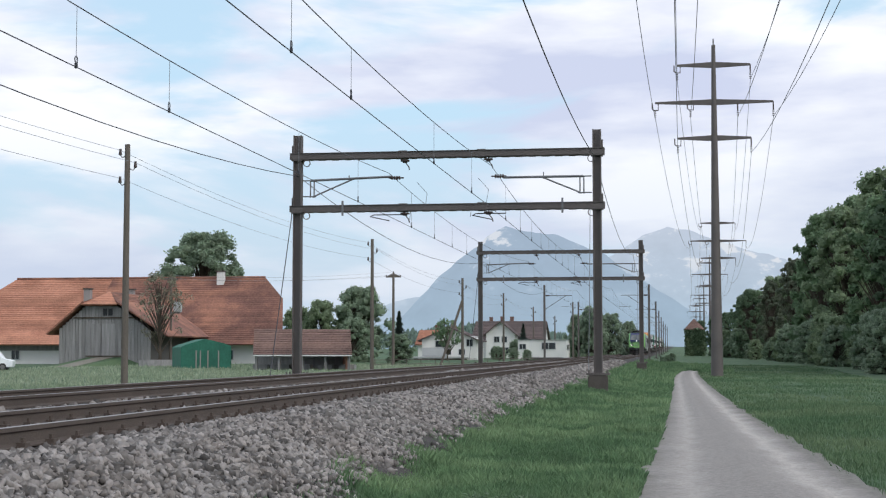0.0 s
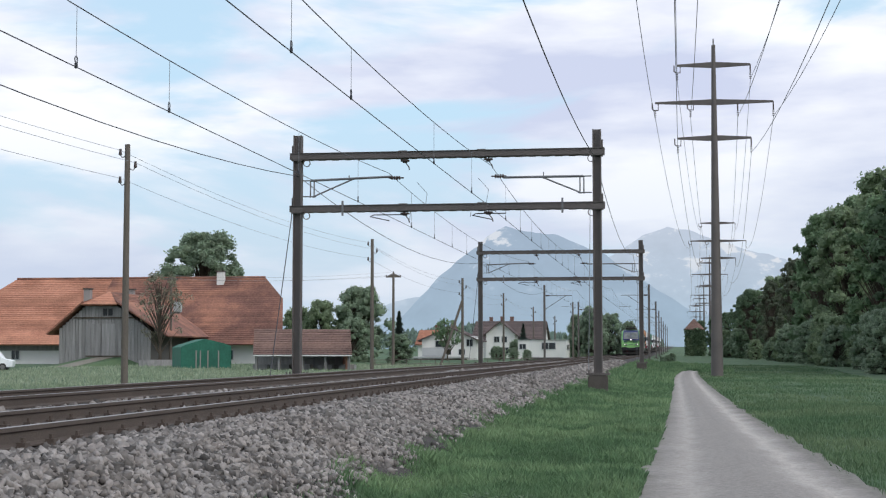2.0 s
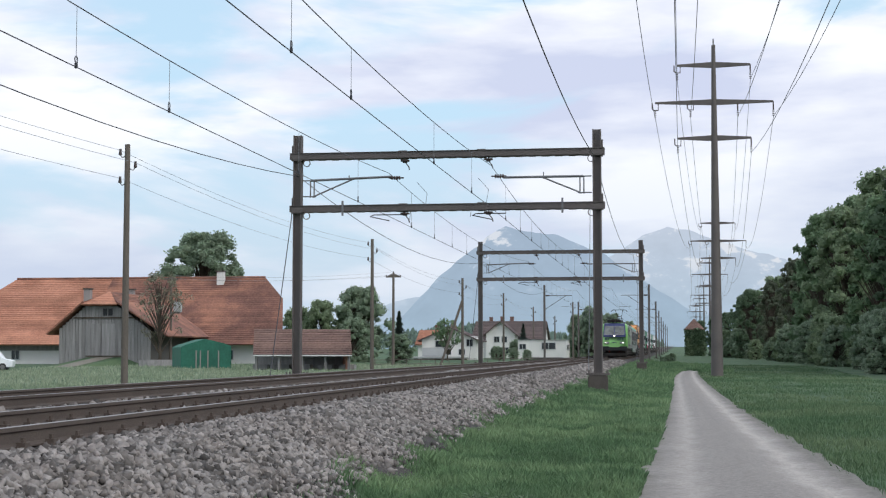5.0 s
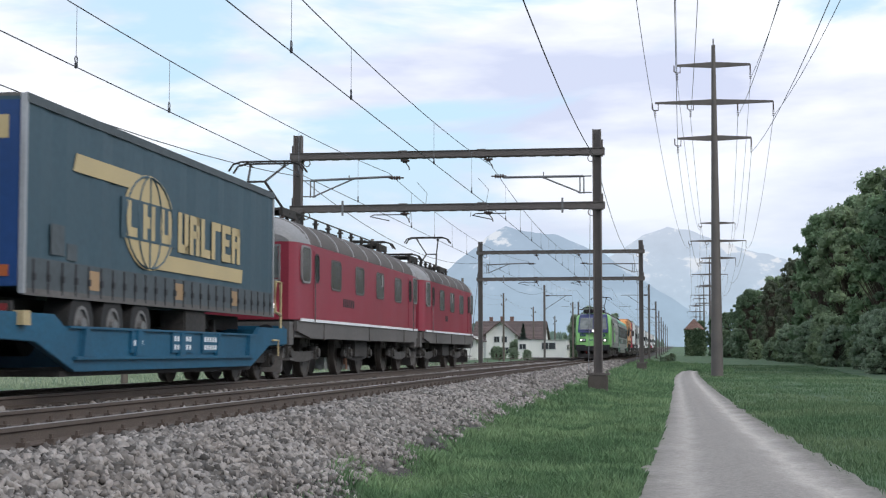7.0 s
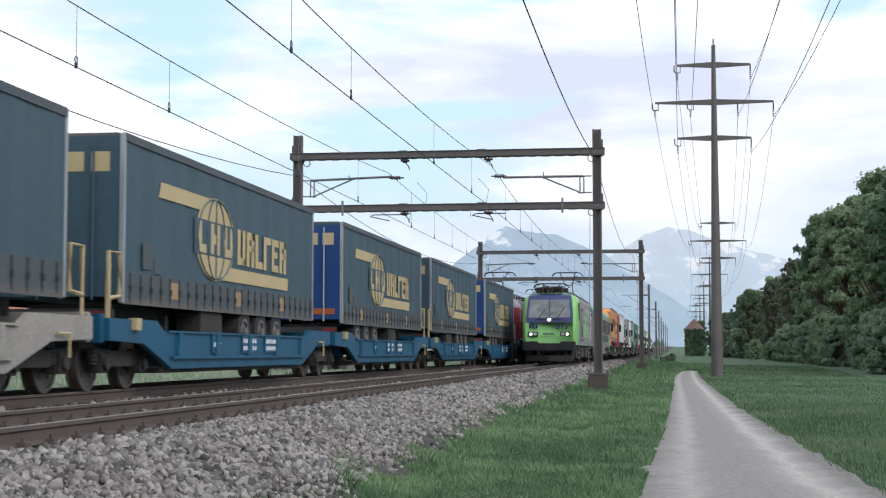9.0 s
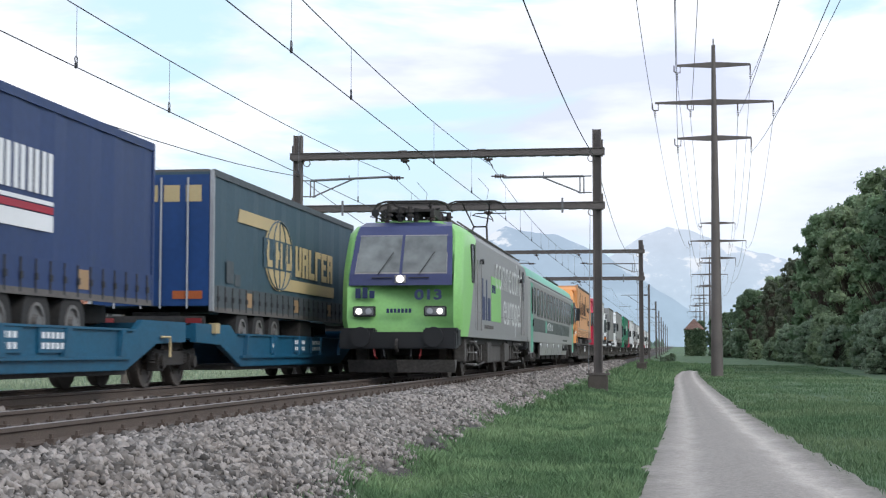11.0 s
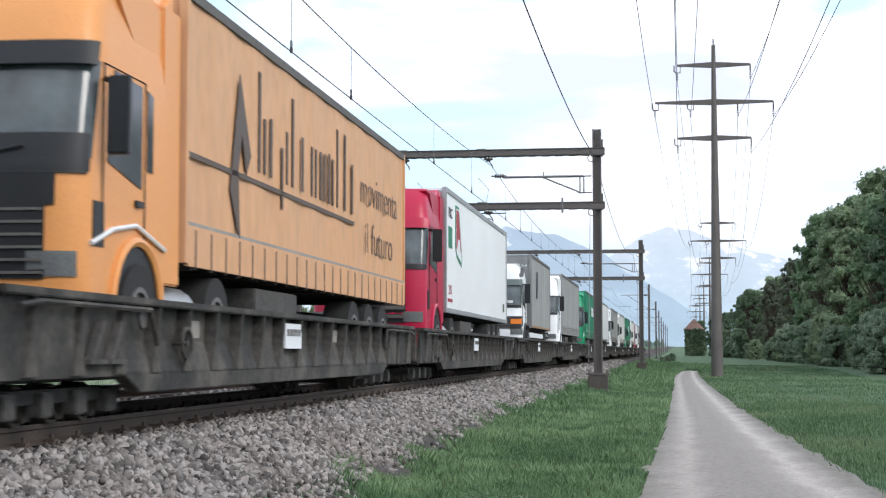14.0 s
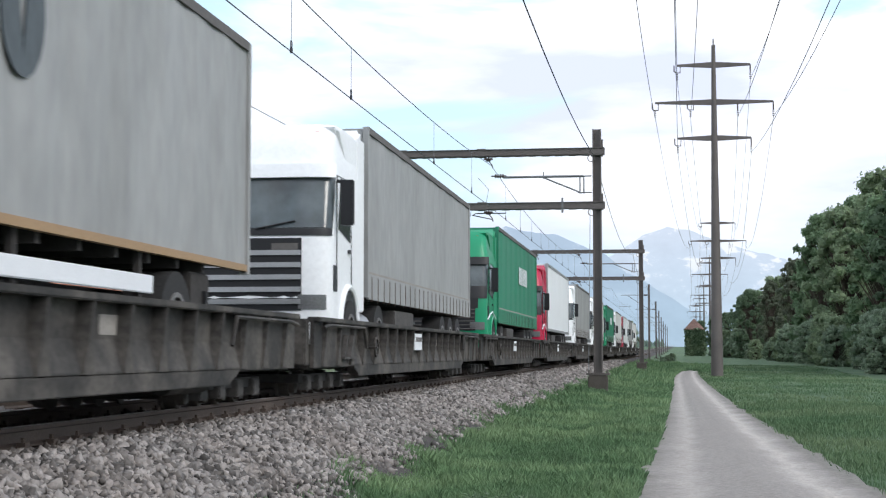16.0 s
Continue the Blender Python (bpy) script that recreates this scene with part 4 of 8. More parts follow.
def tree(x, y, h, kind, label, group="trees at the edge of the wood", wide=1.0, name="tree", turn=0.0):
    o = thing(name, label, "bush" if name == "bush" else "tree", group, pose(x, y, at_ground(x, y) - 0.05, 0, 0, turn))
    trunk, crown = tree_meshes(kind)
    k = Matrix.Diagonal((h * wide, h * wide, h, 1))
    part("trunk", trunk, BARK, o, at=k)
    part("crown", crown, LEAF, o, at=k)


def fir(x, y, h):
    o = thing("fir_tree", "dark blue-green fir tree among the houses", "tree", at=pose(x, y, at_ground(x, y)))
    r = np.random.default_rng(31)
    part("trunk", Geo().cyl((0, 0, h / 2), "z", 0.16, h, 8, 0.02), BARK, o)
    v, f = [], []
    for k in range(4500):
        z = h * r.uniform(0.06, 1.0) ** 0.8
        rad = (h - z) * 0.30 * r.uniform(0.3, 1.0) ** 0.5 * (0.8 + 0.3 * math.sin(z * 9))
        a = r.uniform(0, 6.283)
        c = Vector((rad * math.cos(a), rad * math.sin(a), z - rad * 0.3))
        d, w = Vector((math.cos(a), math.sin(a), -0.35)) * 0.22, Vector((-math.sin(a), math.cos(a), 0)) * 0.09
        i = len(v)
        v += [c - d, c + w, c + d, c - w]
        f.append((i, i + 1, i + 2, i + 3))
    part("crown", fast_mesh("crown", [tuple(q) for q in v], f, NEEDLE), NEEDLE, o)


def build_trees():
    r = random.Random(8)
    edge = [(15.0, 292, 0.86), (16.6, 268, 0.90), (18.2, 244, 0.94), (19.2, 222, 0.98), (19.4, 200, 1.10), (19.3, 178, 1.20), (19.2, 158, 1.20), (19.4, 140, 1.16), (19.8, 124, 1.13), (20.2, 109, 1.18)]
    kinds = [BROAD_DARK, BROAD_DARK, BROWNISH, BROWNISH, BROAD, BROAD, BROAD_LIGHT, BROAD, BROAD_DARK, BROAD_DARK]
    for i, (x, y, tall) in enumerate(edge):
        for row in range(3):
            k = kinds[i] if row != 1 else r.choice([BROAD, BROAD_DARK, BROAD_LIGHT])
            h = {0: 14.6, 1: 16.4, 2: 17.5}[row] * r.uniform(0.9, 1.08) * tall
            tree(x + 0.8 + row * 4.5 + r.uniform(-1.0, 1.0), y + row * 4 + r.uniform(-4, 4), h, k,
                 "tall leafy deciduous tree in spring green" if k in (BROAD, BROAD_LIGHT) else "dark leafy deciduous tree" if k == BROAD_DARK else "brownish budding deciduous tree", turn=r.uniform(0, 360))
        for q in range(3):
            tree(x - 1.8 + r.uniform(-1.0, 1.0), y + r.uniform(-11, 11), r.uniform(2.2, 5.5), r.choice([BUSH, BUSH, BUSH_LIGHT]), "leafy green bush at the edge of the wood", "bushes at the edge of the wood", name="bush", turn=r.uniform(0, 360))
    for x, y, h in ((12.5, 318, 8.6), (15.5, 330, 9.5), (10.4, 345, 8.0), (18, 310, 11)):
        tree(x, y, h, BROAD_DARK, "dark leafy tree beside the ivy-covered hut", turn=r.uniform(0, 360))
    g = "trees among the houses"
    tree(-62.0, 203, 17.9, ROUND, "large round-crowned green chestnut tree behind the farmhouse", g, 1.12)
    tree(-45.3, 190, 7.0, BUSH_LIGHT, "light green bushy tree near the farm", g, 0.9)
    tree(-41.8, 188, 7.8, BUSH_LIGHT, "light green bushy tree near the farm", g, 0.8, turn=80)
    tree(-37.6, 190, 9.6, BUSH, "broad green leafy tree", g, 0.95, turn=40)
    tree(-37.0, 184, 5.6, BUSH, "rounded green leafy garden bush", g, 0.9, name="bush", turn=140)
    tree(-29.2, 172, 3.4, BUSH, "rounded green leafy garden bush", g, 1.3, name="bush", turn=10)
    tree(-51.0, 152, 9.9, (19, 0.27, 0.28, 0.011, 2100, LEAF_TWIG), "thinly leaved budding tree before the farmhouse", g)
    tree(-29.4, 215, 6.0, (20, 0.34, 0.35, 0.028, 1500, LEAF), "small thin-trunked garden tree", g)
    for x, y, h in ((-12.8, 262, 7.6), (-10.3, 260, 8.8), (-7.6, 268, 7.6), (-14.5, 300, 8.5), (-5.0, 285, 6.5)):
        tree(x, y, h, BUSH, "grey-green leafy tree beyond the tracks", g, 0.75, turn=r.uniform(0, 360))
    for x, y, h in ((-23.6, 262, 3.4), (-25.0, 240, 2.2), (-21.8, 236, 1.8), (-18.9, 226, 1.7), (-23.0, 228, 2.0)):
        tree(x, y, h, BUSH, "small rounded green garden shrub", g, 1.1, name="bush", turn=r.uniform(0, 360))
    for x, y, h in ((1.6, 190, 0.9), (2.4, 205, 1.1), (0.9, 182, 0.7)):
        tree(x, y, h, BUSH, "small dark bush on the embankment", g, 1.2, name="bush", turn=r.uniform(0, 360))
    fir(-33.2, 196, 6.6)
    fir(-22.2, 258, 6.0)


# ---- buildings ----


def roof_slope(parent, a, b, c, d, material, rows, label="", name="roof"):
    """A tiled slope between the eaves a-b and the ridge d-c, laid in stepped courses."""
    a, b, c, d = map(Vector, (a, b, c, d))
    n = (b - a).cross(d - a).normalized()
    base = part(name, Geo().add([a - n * 0.03, b - n * 0.03, c - n * 0.03, d - n * 0.03, a - n * 0.12, b - n * 0.12, c - n * 0.12, d - n * 0.12], [(0, 1, 2, 3), (7, 6, 5, 4), (0, 4, 5, 1), (1, 5, 6, 2), (2, 6, 7, 3), (3, 7, 4, 0)]), material, parent, label)
    for k in range(rows):
        f0, f1 = k / rows, min(1.0, (k + 1.25) / rows)
        p, q, s, t = a.lerp(d, f0), b.lerp(c, f0), b.lerp(c, f1), a.lerp(d, f1)
        up = n * 0.06
        part("tile_course", Geo().add([p + up, q + up, s + n * 0.01, t + n * 0.01, p, q, s - n * 0.03, t - n * 0.03], [(0, 1, 2, 3), (7, 6, 5, 4), (0, 4, 5, 1), (1, 5, 6, 2), (3, 2, 6, 7), (0, 3, 7, 4)]), material, base)
    return base


def house_window(parent, x, y, z, w, h, shutters=None):
    fr = Geo()
    for a, b, c, d in ((x - w / 2 - 0.07, x + w / 2 + 0.07, z + h, z + h + 0.07), (x - w / 2 - 0.1, x + w / 2 + 0.1, z - 0.09, z), (x - w / 2 - 0.07, x - w / 2, z, z + h), (x + w / 2, x + w / 2 + 0.07, z, z + h), (x - 0.03, x + 0.03, z, z + h)):
        fr.box(a, b, y - 0.06, y + 0.04, c, d)
    win = part("window", fr, PLASTER_GREY, parent)
    part("pane", Geo().box(x - w / 2, x + w / 2, y - 0.02, y + 0.03, z, z + h), GLASS_DARK, win)


def build_farm():
    z = -1.25
    o = thing("farmhouse", "long old farmhouse under a huge red tiled hipped roof", "house")
    # walls
    part("wall", Geo().prism([(-84, 169.6), (-42.9, 169.6), (-48.5, 192), (-84, 192)], "z", z, 2.2), PLASTER, o, "white plastered ground floor wall")
    part("wall", Geo().box(-84, -62, 169.45, 169.58, z + 2.1, z + 3.3), BARN_WOOD, o, "dark timber wall under the eaves")
    gable = [(169.6, z), (169.6, 2.2), (175.9, 6.7), (184.1, 6.7), (191.5, 2.2), (191.5, z)]
    part("wall", Geo().loft([[(-42.7 - 0.25 * (y - 168) + d, y, q) for y, q in gable] for d in (-0.2, 0.0)]), BARN_WOOD, o, "timber gable wall")
    # main slopes: newer bright tiles on one half, old brown tiles on the other
    ridge0, ridge1, mid = -79.0, -47.1, -66.5
    part_eave, ry, rz = 168.0, 180.0, 9.75
    roof_slope(o, (-87, part_eave, 1.55), (mid, part_eave, 1.55), (mid, ry, rz), (ridge0, ry, rz), TILE_RED, 34, "bright red newer roof tiles")
    hip_y = 175.98
    roof_slope(o, (mid, part_eave, 1.55), (-41.9, part_eave, 1.55), (-43.9, hip_y, 7.0), (mid, hip_y, 7.0), TILE_OLD, 22, "weathered brownish red roof tiles")
    roof_slope(o, (mid, hip_y, 7.0), (-43.9, hip_y, 7.0), (ridge1, ry, rz), (mid, ry, rz), TILE_OLD, 11, "weathered brownish red roof tiles")
    roof_slope(o, (-43.9, hip_y, 7.0), (-46.0, 184.02, 7.0), (ridge1, ry, rz), (ridge1, ry - 0.1, rz), TILE_OLD, 10, "half-hipped roof end")
    roof_slope(o, (-87, 192, 1.55), (-87, part_eave, 1.55), (ridge0, ry, rz), (ridge0, ry + 0.1, rz), TILE_RED, 30, "hipped roof end")
    roof_slope(o, (-48.2, 192, 1.55), (-87, 192, 1.55), (ridge0, ry, rz), (ridge1, ry, rz), TILE_OLD, 20, "rear roof slope")
    part("ridge_tiles", Geo().tube([(ridge0, ry, rz + 0.05), (ridge1, ry, rz + 0.05)], 0.16, 8), TILE_OLD, o)
    for x, y, h, w in ((-52.4, 179.0, 10.45, 0.42), (-64.9, 167.5, 7.9, 0.38), (-59.7, 167.5, 7.8, 0.36)):
        ch = part("chimney", Geo().box(x - w, x + w, y - w, y + w, h - 3.4, h), PLASTER if y > 175 else PLASTER_OLD, o, "plastered chimney")
        part("chimney_cap", Geo().box(x - w - 0.1, x + w + 0.1, y - w - 0.1, y + w + 0.1, h, h + 0.14), CONCRETE, ch)
    for x in (-77, -74.5, -50.5, -48.6):
        house_window(o, x, 169.55, z + 1.1, 0.9, 1.0)
    # timber barn front with its own clipped roof
    b = thing("barn_wing", "grey weathered timber barn wing with a clipped red roof", "barn")
    n = 28
    for k in range(n):
        x0 = -63.2 + k * 10.2 / n
        xm = x0 + 0.18
        hgt = 5.55 - max(0, (-60.3 - xm)) * 0.85 - max(0, (xm + 56.7)) * 0.72
        part("board", Geo().box(x0, x0 + 10.2 / n - 0.035, 155.0, 155.06, -0.9, hgt), BARN_WOOD, b)
    part("wall", Geo().prism([(-63.2, -0.9), (-53.0, -0.9), (-53.0, 2.9), (-56.7, 5.6), (-60.3, 5.6), (-63.2, 3.1)], "y", 155.07, 168), SKIRT, b)
    part("beam", Geo().box(-61.6, -54.9, 154.9, 155.0, 4.25, 4.4), BARK, b)
    part("beam", Geo().box(-60.2, -55.6, 154.9, 155.0, 0.15, 0.3), BARK, b)
    for x in (-58.1, -57.5):
        part("hatch", Geo().box(x - 0.22, x + 0.22, 154.93, 155.0, 4.55, 5.3), BLACK, b)
    for x in (-60.1, -56.9):
        part("gate", Geo().box(x - (0 if x < -58 else 1.5), x + (1.5 if x < -58 else 0), 154.94, 154.99, -0.4, 3.7), BARN_WOOD, b, "tall plank barn gate")
    roof_slope(b, (-64.3, 154.2, 2.55), (-64.3, 170, 2.55), (-60.3, 172, 6.0), (-60.3, 154.2, 6.0), TILE_OLD, 12)
    roof_slope(b, (-50.9, 170, 2.3), (-50.9, 154.2, 2.3), (-56.7, 154.2, 6.0), (-56.7, 172, 6.0), TILE_OLD, 12)
    roof_slope(b, (-60.5, 154.2, 5.75), (-56.5, 154.2, 5.75), (-58.4, 157.4, 7.2), (-58.6, 157.4, 7.2), TILE_RED, 7, "clipped gable end of red tiles")
    roof_slope(b, (-60.3, 172, 6.0), (-60.3, 154.5, 6.0), (-58.5, 157.4, 7.2), (-58.5, 172, 7.2), TILE_OLD, 6)
    roof_slope(b, (-56.7, 154.5, 6.0), (-56.7, 172, 6.0), (-58.5, 172, 7.2), (-58.5, 157.4, 7.2), TILE_OLD, 6)
    ramp = Geo().add([(-59.6, 139, -1.2), (-56.2, 139, -1.2), (-56.0, 155, 0.1), (-59.9, 155, 0.1), (-63, 146, -1.25), (-52.8, 146, -1.25), (-63.0, 155, -1.2), (-52.6, 155, -1.2)], [(0, 1, 2, 3), (4, 0, 3, 6), (1, 5, 7, 2)])
    tagged(new("barn_ramp", ramp.mesh("barn_ramp", GRASS)), "grassy earth ramp up to the barn gate", "ramp", kind="structure")
    tagged(new("farm_track", Geo().add([(-58.8, 139, -1.16), (-57.0, 139, -1.16), (-57.0, 154.8, 0.13), (-58.9, 154.8, 0.13)], [(0, 1, 2, 3)]).mesh("farm_track", mat("farm_earth", (0.22, 0.20, 0.165), 0.95, grain=8, vary=0.2, big=0.6, bump=0.4))), "earthen track on the ramp to the barn", "path", kind="structure")
    # green tent shed
    s = thing("tent_shed", "green tarpaulin storage tent with a shallow gable", "shed")
    gz = -0.95
    part("canvas", Geo().loft([[(x - 0.45 * (y - 133.5), y, q) for x, q in ((-42.8, gz), (-42.8, 1.1), (-42.3, 1.35), (-40.5, 1.86), (-38.7, 1.45), (-38.05, 1.2), (-38.05, gz))] for y in (133.5, 134.8, 136.1, 137.4, 138.7, 140.0)]), TARP, s)
    part("front_panel", Geo().prism([(-42.72, gz), (-38.12, gz), (-38.12, 1.15), (-40.5, 1.78), (-42.72, 1.08)], "y", 133.38, 133.48), TARP, s)
    for x in (-41.3, -40.9, -40.2, -39.2):
        part("tie_strap", Geo().box(x - 0.05, x + 0.05, 133.32, 133.38, gz, 0.8), WAGON_PALE, s)
    # low open shed with a brown tiled roof
    s = thing("open_shed", "low open timber shed with a brown tiled roof", "shed")
    roof_slope(s, (-32.0, 118.6, 0.45), (-23.9, 118.6, 0.45), (-24.85, 122.6, 2.5), (-33.0, 122.6, 2.55), TILE_DARK, 14)
    roof_slope(s, (-25.8, 126.6, 0.5), (-34.0, 126.6, 0.5), (-33.0, 122.6, 2.55), (-24.85, 122.6, 2.5), TILE_DARK, 14)
    part("gutter", Geo().box(-32.0, -23.9, 118.45, 118.58, 0.33, 0.43), PLASTER, s)
    part("rear_wall", Geo().box(-33.6, -25.9, 126.0, 126.2, -1.1, 0.7), BARN_WOOD, s)
    part("end_wall", Geo().loft([[(-24.2 - 0.24 * (y - 118.6) + d, y, q) for y, q in ((119.0, -1.1), (126.0, -1.1), (126.0, 0.6), (122.6, 2.3), (119.0, 0.48))] for d in (-0.2, 0.0)]), TILE_OLD, s, "reddish brick end wall")
    for k in range(5):
        part("post", Geo().box(-31.9 + k * 1.9, -31.72 + k * 1.9, 118.8, 119.0, -1.1, 0.45), BARN_WOOD, s)
        part("crate", Geo().box(-32.4 + k * 1.8, -31.2 + k * 1.8, 120.0, 121.0, -1.0, -0.35), BARN_WOOD, s, bevel=0.02)
    # stacked gear beside the tent
    r = random.Random(2)
    for k in range(9):
        x, y = r.uniform(-53.0, -46.5), r.uniform(144, 150)
        p = thing("timber_pile", "stack of grey weathered boards beside the barn", "boards", "stacked boards by the barn", pose(x, y, -1.2, 0, 0, r.uniform(-30, 30)))
        for j in range(5):
            part("board", Geo().box(-1.4, 1.4, -0.5 + 0.21 * j, -0.33 + 0.21 * j, 0, r.uniform(0.5, 1.1)), BARN_WOOD, p)
    # white van at the farm
    v = thing("white_van", "white van parked at the farm", "van", at=pose(-58.9, 128.0, at_ground(-58.9, 128.0), 0, 0, -75))
    part("body", Geo().prism([(-2.4, 0.3), (2.3, 0.3), (2.4, 0.9), (1.5, 1.05), (0.9, 1.85), (-2.3, 1.9), (-2.45, 1.2)], "x", -0.9, 0.9), WHITE_PAINT, v, bevel=0.06, smooth=True)
    part("side_window", Geo().prism([(-1.9, 1.2), (0.9, 1.15), (0.6, 1.65), (-1.9, 1.7)], "x", 0.895, 0.91), GLASS_DARK, v)
    for x, y in product((-0.8, 0.8), (-1.5, 1.5)):
        w = part("tyre", Geo().cyl((x, y, 0.33), "x", 0.33, 0.22, 16), TYRE, v, smooth=True)
        part("rim", Geo().cyl((x * 1.1, y, 0.33), "x", 0.2, 0.1, 12), RIM, w)


def gable_house(name, label, x0, x1, y, depth, z0, eave, ridge, wall, tile, windows, gable_front=False):
    o = thing(name, label, "house", "houses beyond the meadow")
    m = (x0 + x1) / 2
    if gable_front:
        part("wall", Geo().prism([(x0, z0), (x1, z0), (x1, eave), (m, ridge - 0.15), (x0, eave)], "y", y, y + depth), wall, o)
        roof_slope(o, (x0 - 0.6, y + depth, eave - 0.35), (x0 - 0.6, y - 0.7, eave - 0.35), (m, y - 0.7, ridge), (m, y + depth, ridge), tile, 9)
        roof_slope(o, (x1 + 0.6, y - 0.7, eave - 0.35), (x1 + 0.6, y + depth, eave - 0.35), (m, y + depth, ridge), (m, y - 0.7, ridge), tile, 9)
    else:
        part("wall", Geo().prism([(y, z0), (y + depth, z0), (y + depth, eave), (y + depth / 2, ridge - 0.15), (y, eave)], "x", x0, x1), wall, o)
        roof_slope(o, (x0 - 0.5, y - 0.7, eave - 0.3), (x1 + 0.5, y - 0.7, eave - 0.3), (x1 + 0.3, y + depth / 2, ridge), (x0 - 0.3, y + depth / 2, ridge), tile, 12)
        roof_slope(o, (x1 + 0.5, y + depth + 0.7, eave - 0.3), (x0 - 0.5, y + depth + 0.7, eave - 0.3), (x0 - 0.3, y + depth / 2, ridge), (x1 + 0.3, y + depth / 2, ridge), tile, 12)
    for wx, wz, ww, wh in windows:
        house_window(o, wx, y - 0.03, wz, ww, wh)
    part("chimney", Geo().box(m - 0.35, m + 0.35, y + depth * 0.55, y + depth * 0.55 + 0.7, ridge - 0.8, ridge + 0.9), TILE_DARK, o)
    return o


def build_houses():
    h = gable_house("house", "white house with grey siding and a shallow brown roof", -35.4, -26.9, 230, 9, -1.1, 2.75, 4.55, PLASTER, TILE_HOUSE, ((-32.3, 1.5, 1.9, 0.9), (-28.0, 1.6, 0.9, 1.0), (-34.2, 0.3, 0.8, 0.8), (-31.5, 0.3, 1.2, 0.7), (-29.2, 0.3, 0.9, 0.8)), True)
    part("siding", Geo().box(-35.3, -31.4, 229.85, 229.95, 0.05, 1.35), PLASTER_GREY, h, "grey facade boards")
    part("carport_roof", Geo().box(-37.0, -28.2, 226.2, 230, -0.25, 0.0), PLASTER_GREY, h)
    for x in (-36.8, -33.8, -30.9, -28.5):
        part("post", Geo().box(x - 0.08, x + 0.08, 226.4, 226.56, -1.2, -0.25), PLASTER_GREY, h)
    # Solid black panel stands for the shade under the carport roof.
    part("garage_opening", Geo().box(-36.6, -28.4, 229.7, 229.8, -1.1, -0.3), BLACK, h)
    gable_house("house", "large house with a broad brown roof and white walls", -33.5, -20.5, 282, 12, -1.2, 3.4, 6.6, PLASTER, TILE_HOUSE, ((-29.0, 0.4, 1.2, 1.1), (-27.2, 0.4, 1.2, 1.1), (-25.4, 0.4, 1.2, 1.1)))
    gable_house("house", "white house front with a gabled brown roof", -30.6, -25.2, 276, 6, -1.2, 4.0, 6.4, PLASTER, TILE_HOUSE, ((-28.9, 0.4, 1.0, 1.1), (-27.0, 0.4, 1.0, 1.1), (-28.6, 2.5, 0.9, 1.0), (-27.2, 2.5, 0.9, 1.0)), True)
    gable_house("house", "small house with a red tiled roof", -41.0, -35.5, 262, 8, -1.2, 2.3, 4.6, PLASTER, TILE_RED, ((-38.5, 0.4, 1.0, 1.0),))
    gable_house("house", "dark brown chalet with a steep roof", -36.0, -29.5, 300, 9, -1.2, 3.0, 6.9, BARN_WOOD, TILE_HOUSE, ((-33, 0.5, 1.0, 1.0),), True)
    w = thing("flat_roofed_house", "white modern flat-roofed house with a long dark window", "house", "houses beyond the meadow")
    part("wall", Geo().box(-22.4, -14.35, 250, 259, -1.2, 2.6), PLASTER, w)
    part("roof_edge", Geo().box(-22.5, -14.25, 249.85, 259.1, 2.6, 2.72), PLASTER_GREY, w)
    part("window", Geo().box(-20.4, -14.9, 249.93, 249.99, -0.55, -0.2), BLACK, w, "long dark strip window")
    for x, z, a, b in ((-21.6, 1.2, 1.0, 0.8), (-17.3, 1.2, 2.2, 1.0)):
        house_window(w, x, 249.95, z, a, b)
    for k in range(3):
        part("side_window", Geo().box(-14.36, -14.3, 251 + k * 2.4, 252 + k * 2.4, 1.0, 1.9), GLASS_DARK, w)
    hut = thing("ivy_hut", "square ivy-covered hut with a red pyramid roof", "hut")
    hz = at_ground(8.5, 330)
    part("wall", Geo().box(6.6, 10.4, 328.4, 332, hz - 0.3, 5.6), LEAF_DARK, hut)
    for a, b in (((6.3, 328.1), (10.7, 328.1)), ((10.7, 328.1), (10.7, 332.3)), ((10.7, 332.3), (6.3, 332.3)), ((6.3, 332.3), (6.3, 328.1))):
        roof_slope(hut, (*a, 5.5), (*b, 5.5), (8.52, 330.2, 7.9), (8.48, 330.2, 7.9), TILE_DARK, 8)
    r = np.random.default_rng(6)
    n = 1800
    p = np.stack([r.uniform(6.4, 10.6, n), 328.4 - r.uniform(0.0, 0.35, n), r.uniform(hz, 5.7, n)], 1)
    a, b = r.normal(size=(n, 3)) * 0.13, r.normal(size=(n, 3)) * 0.13
    v = np.stack([p - a, p + b, p + a, p - b], 1).reshape(-1, 3)
    part("ivy", fast_mesh("ivy", v, 4 * np.arange(n)[:, None] + np.array([[0, 1, 2, 3]]), LEAF_DARK), LEAF_DARK, hut)
    # garden fence beyond the tracks
    f = thing("garden_fence", "low grey wire garden fence on thin posts", "fence")
    for k in range(15):
        x = -27.5 + k * 1.05
        part("post", Geo().box(x - 0.04, x + 0.04, 148 + k * 3.2, 148.08 + k * 3.2, -1.2, 0.0), WOOD_POLE, f)
    for z in (-0.55, -0.12):
        part("rail", Geo().tube([(-27.5, 148, z), (-12.8, 192.8, z)], 0.03, 5), WOOD_POLE, f)


# ---- distance: wooded hill and mountains in haze ----


